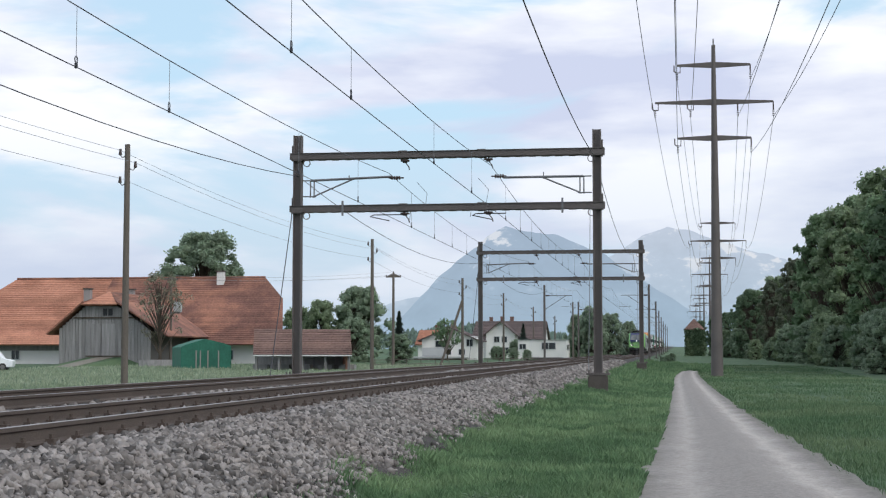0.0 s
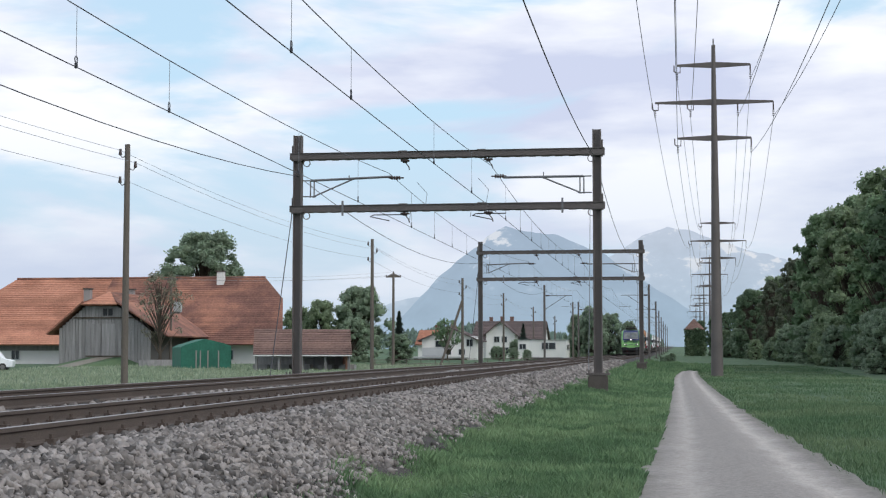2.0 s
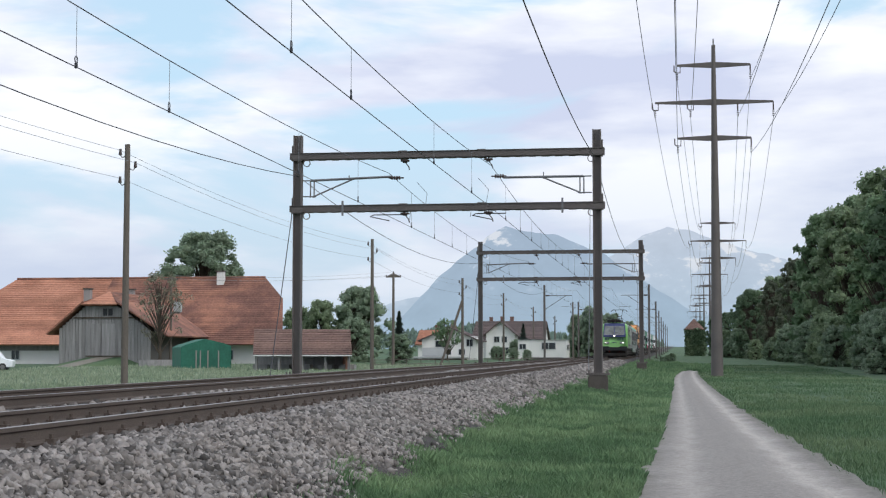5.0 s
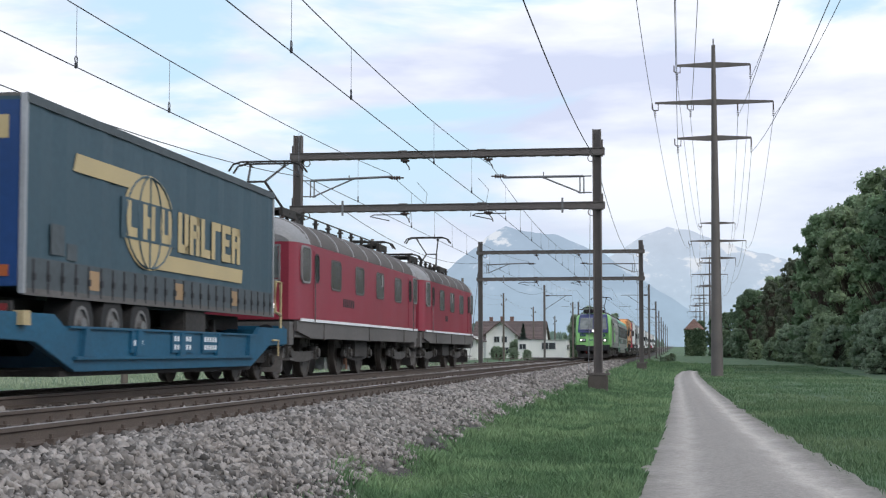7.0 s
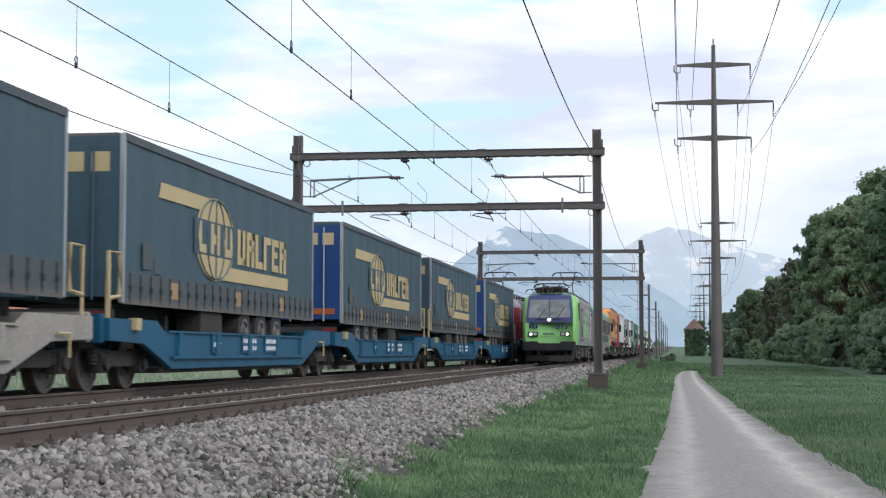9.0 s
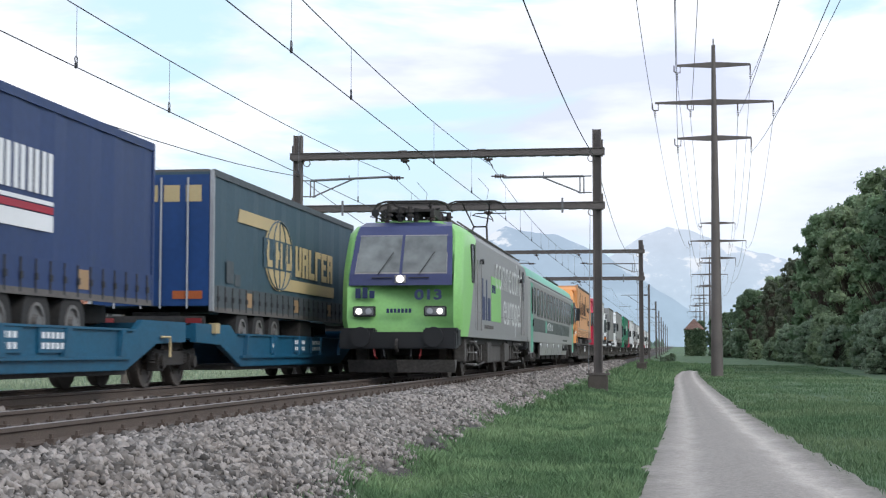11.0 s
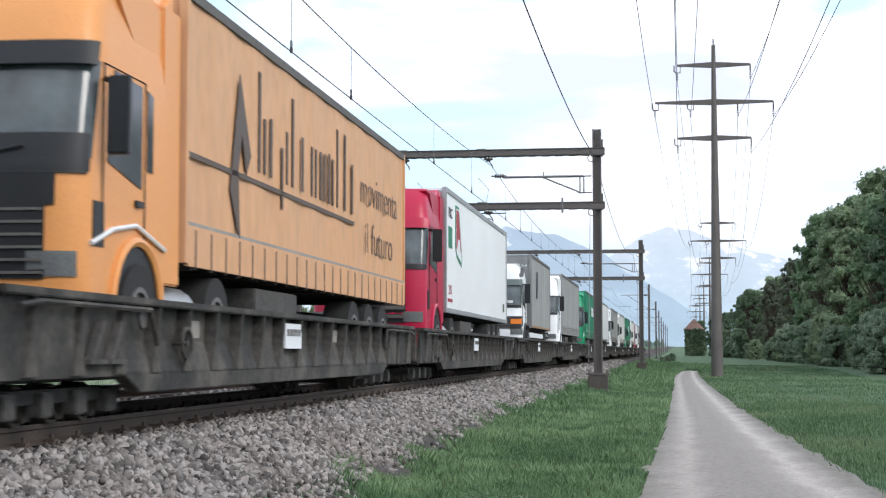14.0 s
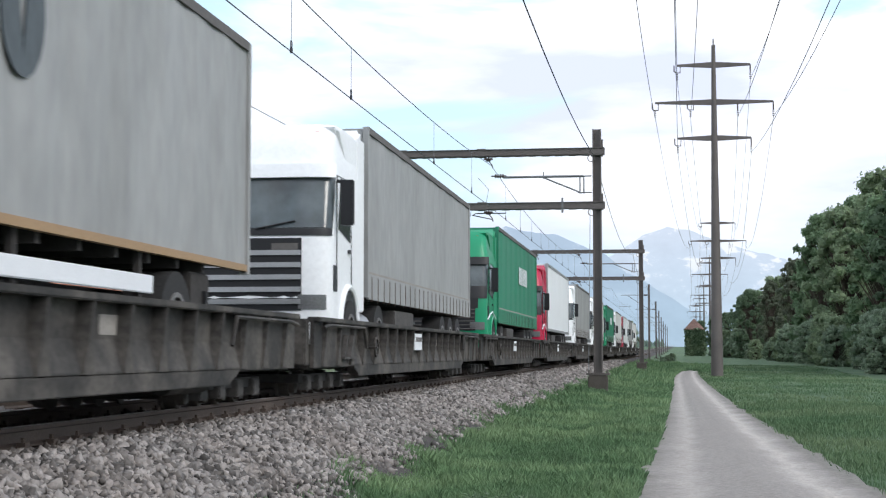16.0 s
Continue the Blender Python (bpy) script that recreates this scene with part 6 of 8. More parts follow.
def green_loco():
    o = thing("electric_locomotive", "lime green and grey electric locomotive with lit lamps", "locomotive")
    L = 9.05

    def front(z):
        return float(np.interp(z, [1.0, 1.35, 1.75, 2.25, 2.5, 3.45, 3.72, 3.9], [-L + 0.30, -L + 0.02, -L - 0.02, -L + 0.06, -L + 0.12, -L + 0.62, -L + 0.85, -L + 1.5]))
    prof = [(1.47, 1.02), (1.49, 1.4), (1.49, 2.2), (1.49, 2.6), (1.47, 3.15), (1.44, 3.55), (1.30, 3.74), (1.02, 3.88), (0.5, 3.92)]
    full = prof + [(-x, z) for x, z in prof[::-1]]

    def ring(ys, k=1.0):
        return [(x * (k if z < 3.8 else k * 0.97), ys(z), z) for x, z in full]
    def seam_y(e, z):
        if e < 0:
            return -(L - 1.35 - max(0, (z - 1.0)) * 0.72)
        return L - 0.4 - 1.9 * smooth(3.45, 3.72, z)
    for e in (-1, 1):
        def f(z, e=e):
            return -e * front(z)
        rings = [ring(f, 0.865), ring(lambda z: f(z) - e * 0.12, 0.955), ring(lambda z: f(z) - e * 0.42, 0.995), ring(lambda z, e=e: seam_y(e, z))] if e < 0 else [ring(f, 0.885), ring(lambda z: f(z) - 0.12, 0.965), ring(lambda z: min(f(z) - 0.2, seam_y(1, z) + 0.02), 0.99), ring(lambda z: min(f(z) - 0.22, seam_y(1, z)))]
        cabp = part("cab", Geo().loft(rings), GREEN_LOCO, o, "bright lime green cab end", smooth=True)
        # navy band with the windscreen
        def face(z0, z1, w0, w1, out, x0=None):
            p = []
            for z, w in ((z0, w0), (z1, w1)):
                for x in ((-w, w) if x0 is None else ((x0[0] * w, x0[1] * w))):
                    p.append((x, f(z) + e * out, z))
                for x in ((-w, w) if x0 is None else ((x0[0] * w, x0[1] * w))):
                    p.append((x, f(z) - e * 0.03, z))
            return Geo().add(p, [(0, 1, 5, 4), (2, 6, 7, 3), (0, 2, 3, 1), (4, 5, 7, 6), (0, 4, 6, 2), (1, 3, 7, 5)])
        band = Geo().loft([[(-q, f(z) + e * 0.012, z), (q, f(z) + e * 0.012, z), (q, f(z) - e * 0.03, z), (-q, f(z) - e * 0.03, z)] for z, q in ((2.24, 1.25), (2.5, 1.25), (3.45, 1.19), (3.72, 1.14), (3.86, 1.08))])
        bandp = part("front_band", band, NAVY, cabp, "navy blue front band")
        for x0 in ((-0.93, -0.03), (0.03, 0.93)):
            part("windscreen", face(2.56, 3.46, 1.19, 1.14, 0.026, x0), GLASS_CAB_GLARE, cabp, "windscreen pane with its bright reflection painted grey")
            part("windscreen_frame", face(2.52, 3.49, 1.21, 1.16, 0.019, x0), SILVER, cabp)
        for x in (-0.55, 0.45):
            part("wiper", Geo().tube([(x, f(2.5) + e * 0.06, 2.5), (x + 0.34, f(3.0) + e * 0.06, 3.05)], 0.012, 5), BLACK, cabp)
        for x in (-0.86, 0.86):
            sx = 1 if x > 0 else -1
            hous = part("lamp_housing", Geo().box(x - 0.27, x + 0.27, f(1.6) - 0.06, f(1.6) + 0.06, 1.49, 1.74), BLACK, cabp, bevel=0.02)
            part("reflector", Geo().box(x - 0.235, x + 0.235, f(1.6) + e * 0.066 - 0.008, f(1.6) + e * 0.066 + 0.008, 1.525, 1.705), LENS_DARK, hous, "grey reflector behind the lamps")
            for dx, lit in ((0.12, e < 0), (-0.12, False)):
                part("headlight", Geo().cyl((x + sx * dx, f(1.6) + e * 0.08, 1.615), "y", 0.068 if lit else 0.075, 0.03, 16), LIT if lit else LENS, hous, "lit white headlamp" if lit else "")
        part("top_lamp", Geo().box(-0.13, 0.13, f(2.38) - 0.06, f(2.38) + 0.05, 2.30, 2.48), SILVER, cabp)
        part("headlight", Geo().cyl((0, f(2.38) + e * 0.06, 2.39), "y", 0.085, 0.05, 16), LIT if e < 0 else LENS, cabp, "lit white headlamp" if e < 0 else "")
        for x in (-0.45, 0.45):
            part("hand_grip", Geo().tube([(x - 0.25, f(2.42) + e * 0.05, 2.42), (x + 0.25, f(2.42) + e * 0.05, 2.42)], 0.014, 5), BLACK, cabp)
        part("buffer_beam", Geo().box(-1.4, 1.4, e * L - 0.35, e * L + 0.12, 0.72, 1.12), BLACK, o, bevel=0.03)
        for x in (-1.0, 1.0):
            part("buffer_cover", Geo().box(x - 0.42, x + 0.42, e * L - 0.1, e * L + 0.40, 0.76, 1.22), BLACK, o, bevel=0.04)
        buffers(o, e * (L + 0.42), e, 1.0)
        pl = Geo().add([(-1.3, e * (L - 0.35), 0.16), (1.3, e * (L - 0.35), 0.16), (0, e * (L + 0.22), 0.16), (-1.3, e * (L - 0.15), 0.46), (1.3, e * (L - 0.15), 0.46), (0, e * (L + 0.42), 0.46), (-1.3, e * (L - 0.6), 0.46), (1.3, e * (L - 0.6), 0.46)],
                       [(0, 2, 5, 3), (2, 1, 4, 5), (3, 5, 4, 7, 6), (0, 3, 6), (1, 7, 4), (0, 6, 7, 1, 2)])
        part("snow_plough", pl, UNDER_PALE, o)
        for x in (-0.6, -0.35, 0.35, 0.6):
            part("brake_hose", Geo().tube([(x, e * (L + 0.1), 0.95), (x, e * (L + 0.3), 0.85), (x * 0.9, e * (L + 0.3), 0.55), (x * 0.85, e * (L + 0.2), 0.5)], 0.028, 6), BLACK if abs(x) < 0.5 else TAIL, o)
        for s in (-1, 1):
            window(cabp, s * 1.485, e * (L - 2.2) - 0.24, e * (L - 2.2) + 0.24, 2.42, 3.32, GLASS_DARK, BLACK, name="cab_window")
            part("cab_door", Geo().box(s * 1.49 - 0.01, s * 1.49 + 0.006, e * (L - 3.05) - 0.33, e * (L - 3.05) + 0.33, 1.25, 3.42), GREY_LOCO, o, bevel=0.003)
            for dy in (-0.42, 0.42):
                part("handrail", Geo().tube([(s * 1.55, e * (L - 3.05) + dy, 1.2), (s * 1.55, e * (L - 3.05) + dy, 3.0)], 0.018, 6), SILVER, o)
            for z in (0.32, 0.62, 0.9):
                part("step", Geo().box(s * 1.30 - 0.12, s * 1.30 + 0.16, e * (L - 3.05) - 0.22, e * (L - 3.05) + 0.22, z, z + 0.035), SILVER, o)
            part("mirror_lamp", Geo().cyl((s * 1.55, e * (L - 3.65), 3.0), "x", 0.07, 0.1, 10), BLACK, o)
    def seam(e):
        return ring(lambda z: seam_y(e, z) + 0.015 * e if e < 0 else min(-front(z) - 0.2, seam_y(e, z) + 0.015))
    body = part("body", Geo().loft([seam(-1), seam(1)]), GREY_LOCO, o, "mid grey smooth side walls", smooth=False)
    part("sill_line", Geo().box(1.485, 1.494, -6.5, 6.5, 1.66, 1.672).box(-1.494, -1.485, -6.5, 6.5, 1.66, 1.672), SKIRT, body)
    roof = part("roof", Geo().prism([(-1.28, 3.75), (-0.98, 3.96), (0.98, 3.96), (1.28, 3.75)], "y", -6.9, 6.9), ROOF_LOCO, o, "grey louvred roof")
    for k in range(9):
        y = -6.4 + k * 1.5
        for s in (-1, 1):
            part("roof_panel", Geo().prism([(s * 1.33, 3.74), (s * 1.36, 3.78), (s * 1.03, 4.0), (s * 1.0, 3.97)], "y", y, y + 1.42), SKIRT, roof)
    eq = Geo()
    r = random.Random(3)
    for k in range(22):
        x, y = r.uniform(-0.8, 0.8), -8.2 + 0.19 * k
        eq.cyl((x, y, 4.05), "z", 0.06, 0.35, 8).cyl((x, y, 4.1), "z", 0.1, 0.05, 8).cyl((x, y, 4.0), "z", 0.1, 0.05, 8)
    for k in range(6):
        eq.tube([(r.uniform(-0.8, 0.8), -8.0 + r.uniform(0, 3.5), 4.2), (r.uniform(-0.8, 0.8), -7.0 + r.uniform(0, 3.5), 4.3), (r.uniform(-0.8, 0.8), -6.5 + r.uniform(0, 3.5), 4.15)], 0.025, 5)
    eq.box(-0.35, 0.35, -5.0, -3.8, 3.95, 4.2)
    part("roof_gear", eq, UNDER, roof, "dark roof insulators and cables")
    part("horn", Geo().cyl((-0.75, -8.1, 4.05), "y", 0.10, 0.3, 12, 0.04).cyl((-0.75, -8.1, 3.95), "z", 0.03, 0.2, 6), BLACK, roof)
    pantograph(o, -7.0, 4.0, 4.42, 1)
    pantograph(o, 6.0, 4.0, 5.72, 1)
    # writing and coloured fields on the side
    x = 1.494
    part("lime_field", Geo().box(x - 0.004, x + 0.004, -2.85, -0.35, 1.5, 2.75), GREEN_LOCO, body, "lime green square field")
    logo = Geo()
    for y0, h in ((-4.95, 1.1), (-4.05, 1.1)):
        logo.box(x - 0.004, x + 0.005, y0, y0 + 0.22, 1.5, 1.5 + h)
    logo.box(x - 0.004, x + 0.005, -4.73, -4.3, 1.5, 2.12).box(x - 0.004, x + 0.005, -3.6, -3.1, 1.5, 2.12)
    part("operator_mark", logo, NAVY_TEXT, body, "navy shapes in place of the operator's name")
    bars(body, "small_mark", x + 0.004, -2.7, 2.3, 5, 0.12, 0.22, 0.06, NAVY_TEXT, "small navy marks in the lime field")
    bars(body, "small_mark", x, -4.4, 1.28, 14, 0.09, 0.09, 0.06, SKIRT, "row of small dark marks")
    lettering("slogan", "connecting", 1.62, GREY_TEXT, body, on_side(x + 0.004, -1.9, 2.46), "pale grey slogan in thin letters", 8.1, -0.022)
    lettering("slogan", "europe.", 1.62, GREY_TEXT, body, on_side(x, 0.3, 1.46), "pale grey slogan in thin letters", 5.4, -0.022)
    lettering("fleet_number", "013", 0.33, NAVY_TEXT, o, Matrix.Translation((0.36, front(1.88) - 0.05, 1.90)) @ pose(0, 0, 0, 86, 0, 0), "navy fleet number on the front", 0.66, 0.01)
    g = Geo()
    for k, h in enumerate((0.24, 0.26, 0.18)):
        g.box(-1.08 + 0.17 * k, -0.96 + 0.17 * k, front(2.0) - 0.02, front(2.0) + 0.03, 1.93, 1.93 + h)
    part("operator_mark", g, NAVY_TEXT, o, "navy shapes in place of the operator's name")
    g = Geo()
    for k in range(7):
        g.box(-0.32 + 0.09 * k, -0.26 + 0.09 * k, front(1.62) - 0.012, front(1.62) + 0.03, 1.58, 1.68)
    part("number_bars", g, NAVY_TEXT, o, "small dark bars in place of a number")
    part("underframe", Geo().box(-1.3, 1.3, -L + 0.4, L - 0.4, 0.85, 1.04), UNDER, o)
    part("transformer_tank", Geo().box(-1.25, 1.25, -1.9, 1.9, 0.35, 0.95), UNDER_PALE, o, bevel=0.03)
    for s, y in product((-1, 1), (-2.3, 2.2)):
        part("equipment_box", Geo().box(s * 1.05, s * 1.38, y - 0.5, y + 0.5, 0.35, 0.92), UNDER_PALE, o, bevel=0.02)
    wheels = []
    for y in (-5.2, 5.2):
        wheels += bogie(o, y, (-1.3, 1.3), 0.625, 1.12, dusty=False)[1]
        for s in (-1, 1):
            for d in (-1.75, -0.75, 0.0, 0.75, 1.75):
                part("hanger", Geo().box(s * 1.24 - 0.05, s * 1.24 + 0.05, y + d - 0.09, y + d + 0.09, 0.42, 0.98), UNDER_PALE, o, bevel=0.012)
            part("brake_pipe", Geo().tube([(s * 1.32, y - 2.0, 0.36), (s * 1.32, y - 0.6, 0.30), (s * 1.32, y + 0.6, 0.30), (s * 1.32, y + 2.0, 0.36)], 0.03, 6), UNDER, o)
        for s in (-1, 1):
            part("damper", Geo().tube([(s * 1.3, y - 0.5, 0.95), (s * 1.3, y + 0.7, 0.75)], 0.06, 8), UNDER_PALE, o)
            part("sand_box", Geo().box(s * 1.1, s * 1.36, y - 2.35, y - 1.95, 0.4, 0.98), UNDER_PALE, o, bevel=0.02)
    return o, [(q, 0.625) for q in wheels]


# ---- escort coach ----


def escort_coach():
    o = thing("escort_coach", "grey passenger coach with sea green roof and dark band", "railway coach")
    L, w = 13.05, 1.42
    prof = [(1.415, 1.03), (w, 1.1), (w, 2.2), (w, 3.25), (1.36, 3.42)]
    full = [(x, z) for x, z in prof] + [(-x, z) for x, z in prof[::-1]]

    def ring(y, k=1.0):
        return [(x * k, y, z) for x, z in full]
    body = part("body", Geo().loft([[(x, y, max(z, 1.05)) for x, y, z in ring(-L, 0.9)], ring(-L + 0.5), ring(L - 0.5), [(x, y, max(z, 1.05)) for x, y, z in ring(L, 0.9)]]), COACH_GREY, o, smooth=False)
    for a, b in ((-L + 0.45, -L + 1.75), (L - 1.75, L - 0.45)):
        for s in (-1, 1):
            part("end_skirt", Geo().box(min(s * 1.385, s * 1.418), max(s * 1.385, s * 1.418), a, b, 0.62, 1.035), COACH_GREY, body, bevel=0.006)
    rp = []
    for k in range(0, 9):
        a = math.pi * k / 8
        rp.append((1.38 * math.cos(a) * (1 if abs(math.cos(a)) < 0.98 else 1.0), 3.36 + 0.74 * math.sin(a) ** 0.9))
    roof = part("roof", Geo().loft([[(x * 0.82, -L - 0.02, 3.34 + (z - 3.34) * 0.8) for x, z in rp], [(x * 0.95, -L + 0.5, 3.34 + (z - 3.34) * 0.92) for x, z in rp], [(x, -L + 1.2, z) for x, z in rp],
                                    [(x, L - 1.2, z) for x, z in rp], [(x * 0.95, L - 0.5, 3.34 + (z - 3.34) * 0.92) for x, z in rp], [(x * 0.82, L + 0.02, 3.34 + (z - 3.34) * 0.8) for x, z in rp]]), COACH_GREEN, o, "sea green rounded roof", smooth=True)
    for s in (-1, 1):
        part("gutter", Geo().box(s * 1.395 - 0.02, s * 1.395 + 0.02, -L + 0.4, L - 0.4, 3.335, 3.365), COACH_DARK, roof)
        for k in range(12):
            y = -L + 3.35 + k * 1.66
            window(body, s * w, y, y + 1.08, 2.06, 3.04, GLASS_COACH, SKIRT, 2.76)
        window(body, s * w, -L + 2.05, -L + 2.75, 2.12, 3.02, GLASS_COACH, BLACK, 2.72)
        window(body, s * w, L - 2.75, L - 2.05, 2.12, 3.02, GLASS_COACH, BLACK, 2.72)
        for e in (-1, 1):
            d = part("door", Geo().box(s * w - 0.02, s * w + 0.01, e * (L - 1.2) - 0.46, e * (L - 1.2) + 0.46, 0.66, 3.2), COACH_GREEN, body, "sea green entrance door", bevel=0.005)
            window(d, s * (w + 0.012), e * (L - 1.2) - 0.16, e * (L - 1.2) + 0.16, 2.1, 3.0, GLASS_DARK, BLACK)
            part("door_handle", Geo().box(s * w, s * w + 0.05, e * (L - 1.2) + 0.25, e * (L - 1.2) + 0.29, 1.6, 1.85), BLACK, d)
            part("door_step", Geo().box(s * 1.2, s * 1.42, e * (L - 1.2) - 0.42, e * (L - 1.2) + 0.42, 0.42, 0.46).box(s * 1.2, s * 1.3, e * (L - 1.2) - 0.42, e * (L - 1.2) - 0.38, 0.42, 0.8), UNDER_PALE, o)
        y = -L + 1.75
        widths = [1.05, 1.7, 0.85, 0.75, 1.35, 0.6, 3.5, 1.9, 0.55, 0.55, 1.1, 0.55, 0.5, 1.6, 0.5, 1.0, 0.6, 0.9, 0.6, 0.5]
        for k, q in enumerate(widths):
            part("band_panel", Geo().box(s * w - 0.003, s * w + 0.004, y, y + q - 0.06, 1.42, 1.92), COACH_GREEN if k == 5 else COACH_DARK, body, "sea green field in the band" if k == 5 else "")
            if k == 6 and s > 0:
                m = Geo()
                for j, (h, wd) in enumerate(((0.24, 0.28), (0.3, 0.3), (0.34, 0.2), (0.3, 0.3), (0.26, 0.1), (0.26, 0.3))):
                    yy = y + 0.25 + j * 0.5
                    m.box(w, w + 0.008, yy, yy + 0.06, 1.54, 1.54 + h)
                    m.box(w, w + 0.008, yy, yy + wd, 1.54 + h - 0.06, 1.54 + h)
                    if j in (1, 3, 5):
                        m.box(w, w + 0.008, yy + wd - 0.06, yy + wd, 1.54, 1.54 + h)
                part("operator_mark", m, TEXT_WHITE, body, "pale shapes in place of the operator's name")
            y += q
        for k in range(5):
            y0 = -L + 4.95 + k * 3.24
            part("skirt_panel", Geo().prism([(s * 1.415, 1.02), (s * 1.40, 0.86), (s * 1.33, 0.52), (s * 1.29, 0.52), (s * 1.36, 0.86), (s * 1.37, 1.02)], "y", y0, y0 + 3.12), COACH_GREY, o, bevel=0.006)
            part("skirt_seam", Geo().prism([(s * 1.418, 1.0), (s * 1.404, 0.86), (s * 1.335, 0.54), (s * 1.32, 0.54), (s * 1.38, 1.0)], "y", y0 + 1.0, y0 + 1.03), COACH_DARK, o)
            part("lifting_eye", Geo().ring((s * 1.42, y0 + 0.12, 0.92), "x", 0.07, 0.025, 0.03, 12), TEXT_WHITE, o, "pale steel lifting eye")
        for k in range(6):
            y0 = L - 8.6 + k * 0.46 + (0.3 if k > 2 else 0)
            part("vent_hole", Geo().prism([(y0, 1.0), (y0 + 0.08, 0.72), (y0 + 0.2, 0.72), (y0 + 0.27, 1.0)], "x", s * 1.40, s * 1.434), BLACK, o)
        bars(body, "small_mark", s * w, L - 8.5, 1.15, 18, 0.09, 0.08, 0.07, COACH_DARK, "row of small dark marks")
        for y0 in (-L + 1.9, -L + 4.5, L - 4.6, L - 2.0):
            part("bogie_guard", Geo().prism([(y0, 0.95), (y0 + 0.2, 0.95), (y0 + 0.3, 0.45), (y0 + 0.05, 0.45)], "x", s * 1.38 - 0.03, s * 1.38 + 0.03), UNDER_PALE, o)
    rack = Geo().box(0.35, 0.75, 6.2, 11.2, 4.09, 4.14)
    for k in range(6):
        rack.box(0.5, 0.54, 6.2 + k * 0.98, 6.26 + k * 0.98, 3.95, 4.32)
    part("roof_rack", rack, UNDER, roof, "dark roof cable duct")
    part("underframe", Geo().box(-1.2, 1.2, -L + 0.2, L - 0.2, 0.75, 1.06), UNDER, o)
    for k in range(5):
        part("equipment_box", Geo().box(-1.1, 1.1, -6.5 + k * 2.6, -4.6 + k * 2.6, 0.35, 0.76), UNDER, o)
    for e in (-1, 1):
        part("gangway", Geo().box(-0.55, 0.55, e * (L - 0.1) - 0.15, e * (L - 0.1) + 0.25, 1.1, 3.2), BLACK, o, "black rubber gangway", bevel=0.05)
        buffers(o, e * (L + 0.12), e)
        bogie(o, e * (L - 3.3), (-1.25, 1.25), 0.46, 1.1)
    return o


# ---- pocket wagons and trailers ----


def pocket_wagon(paint, label):
    """Articulated twin wagon: two deep side sills between three bogies."""
    o = thing("pocket_wagon", label, "freight wagon", "pocket wagons of the far train")
    for c in (-8.3, 8.3):
        for s in (-1, 1):
            a, b = c - 8.0, c + 8.0
            out = [(a, 1.18), (a, 0.82), (a + 1.6, 0.78), (a + 3.1, 0.34), (b - 3.1, 0.34), (b - 1.6, 0.78), (b, 0.82), (b, 1.18), (b - 2.3, 1.18), (b - 2.7, 1.0), (a + 2.7, 1.0), (a + 2.3, 1.18)]
            sill = part("side_sill", Geo().prism(out, "x", s * 1.33 - 0.06, s * 1.33 + 0.06), paint, o, bevel=0.01)
            part("flange", Geo().box(s * 1.30, s * 1.46, a + 3.0, b - 3.0, 0.52, 0.57), paint, sill)
            part("flange", Geo().box(s * 1.30, s * 1.44, a + 2.8, b - 2.8, 0.985, 1.02), paint, sill)
            for k in range(5):
                y = a + 3.4 + k * (b - a - 6.8) / 4
                part("bracket", Geo().prism([(y - 0.16, 0.57), (y + 0.16, 0.57), (y + 0.07, 0.99), (y - 0.07, 0.99)], "x", s * 1.38, s * 1.47), paint, sill)
            for k, y in enumerate((c - 2.6, c - 0.5, c + 1.3)):
                part("data_panel", Geo().box(min(s * 1.38, s * 1.43), max(s * 1.38, s * 1.43), y, y + (1.25 if k else 0.6), 0.62, 0.98), paint, sill, "painted plate with rows of white marks", bevel=0.008)
                if s > 0:
                    for z in ((0.68, 0.83) if k else (0.74,)):
                        bars(sill, "small_mark", 1.43, y + 0.1, z, 6 if k else 3, 0.1, 0.09, 0.07, TEXT_WHITE, "small white marks")
            part("latch", Geo().box(s * 1.34, s * 1.48, a + 1.0, a + 1.25, 1.0, 1.2), YELLOW_RAIL, sill)
            part("lever", Geo().tube([(s * 1.44, b - 1.5, 0.9), (s * 1.46, b - 1.1, 0.9), (s * 1.46, b - 1.1, 0.55)], 0.025, 6), YELLOW_RAIL, sill)
        part("pocket_floor", Geo().box(-1.27, 1.27, c - 5.2, c + 5.2, 0.27, 0.36), UNDER, o)
        for y in (c - 7.0, c + 7.0):
            part("platform", Geo().box(-1.3, 1.3, y - 1.0, y + 1.0, 0.88, 1.14), paint, o, bevel=0.02)
        part("hitch", Geo().box(-0.4, 0.4, c + 6.0, c + 6.5, 1.1, 1.34), WAGON_PALE, o)
    for e in (-1, 1):
        part("headstock", Geo().box(-1.3, 1.3, e * 16.35 - 0.1, e * 16.35 + 0.1, 0.78, 1.25), paint, o, bevel=0.02)
        buffers(o, e * 16.75, e)
        for x in (-1.28, 1.28):
            part("end_handrail", Geo().tube([(x, e * 16.1, 1.0), (x, e * 16.1, 2.25), (x, e * 15.6, 2.25), (x, e * 15.6, 1.55), (x, e * 16.1, 1.5)], 0.042, 6), YELLOW_RAIL, o, "ochre yellow safety handrail")
        bogie(o, e * 14.9, (-0.9, 0.9), 0.46, 1.02, dusty=False)
    bogie(o, 0, (-0.9, 0.9), 0.46, 1.02, dusty=False)
    return o


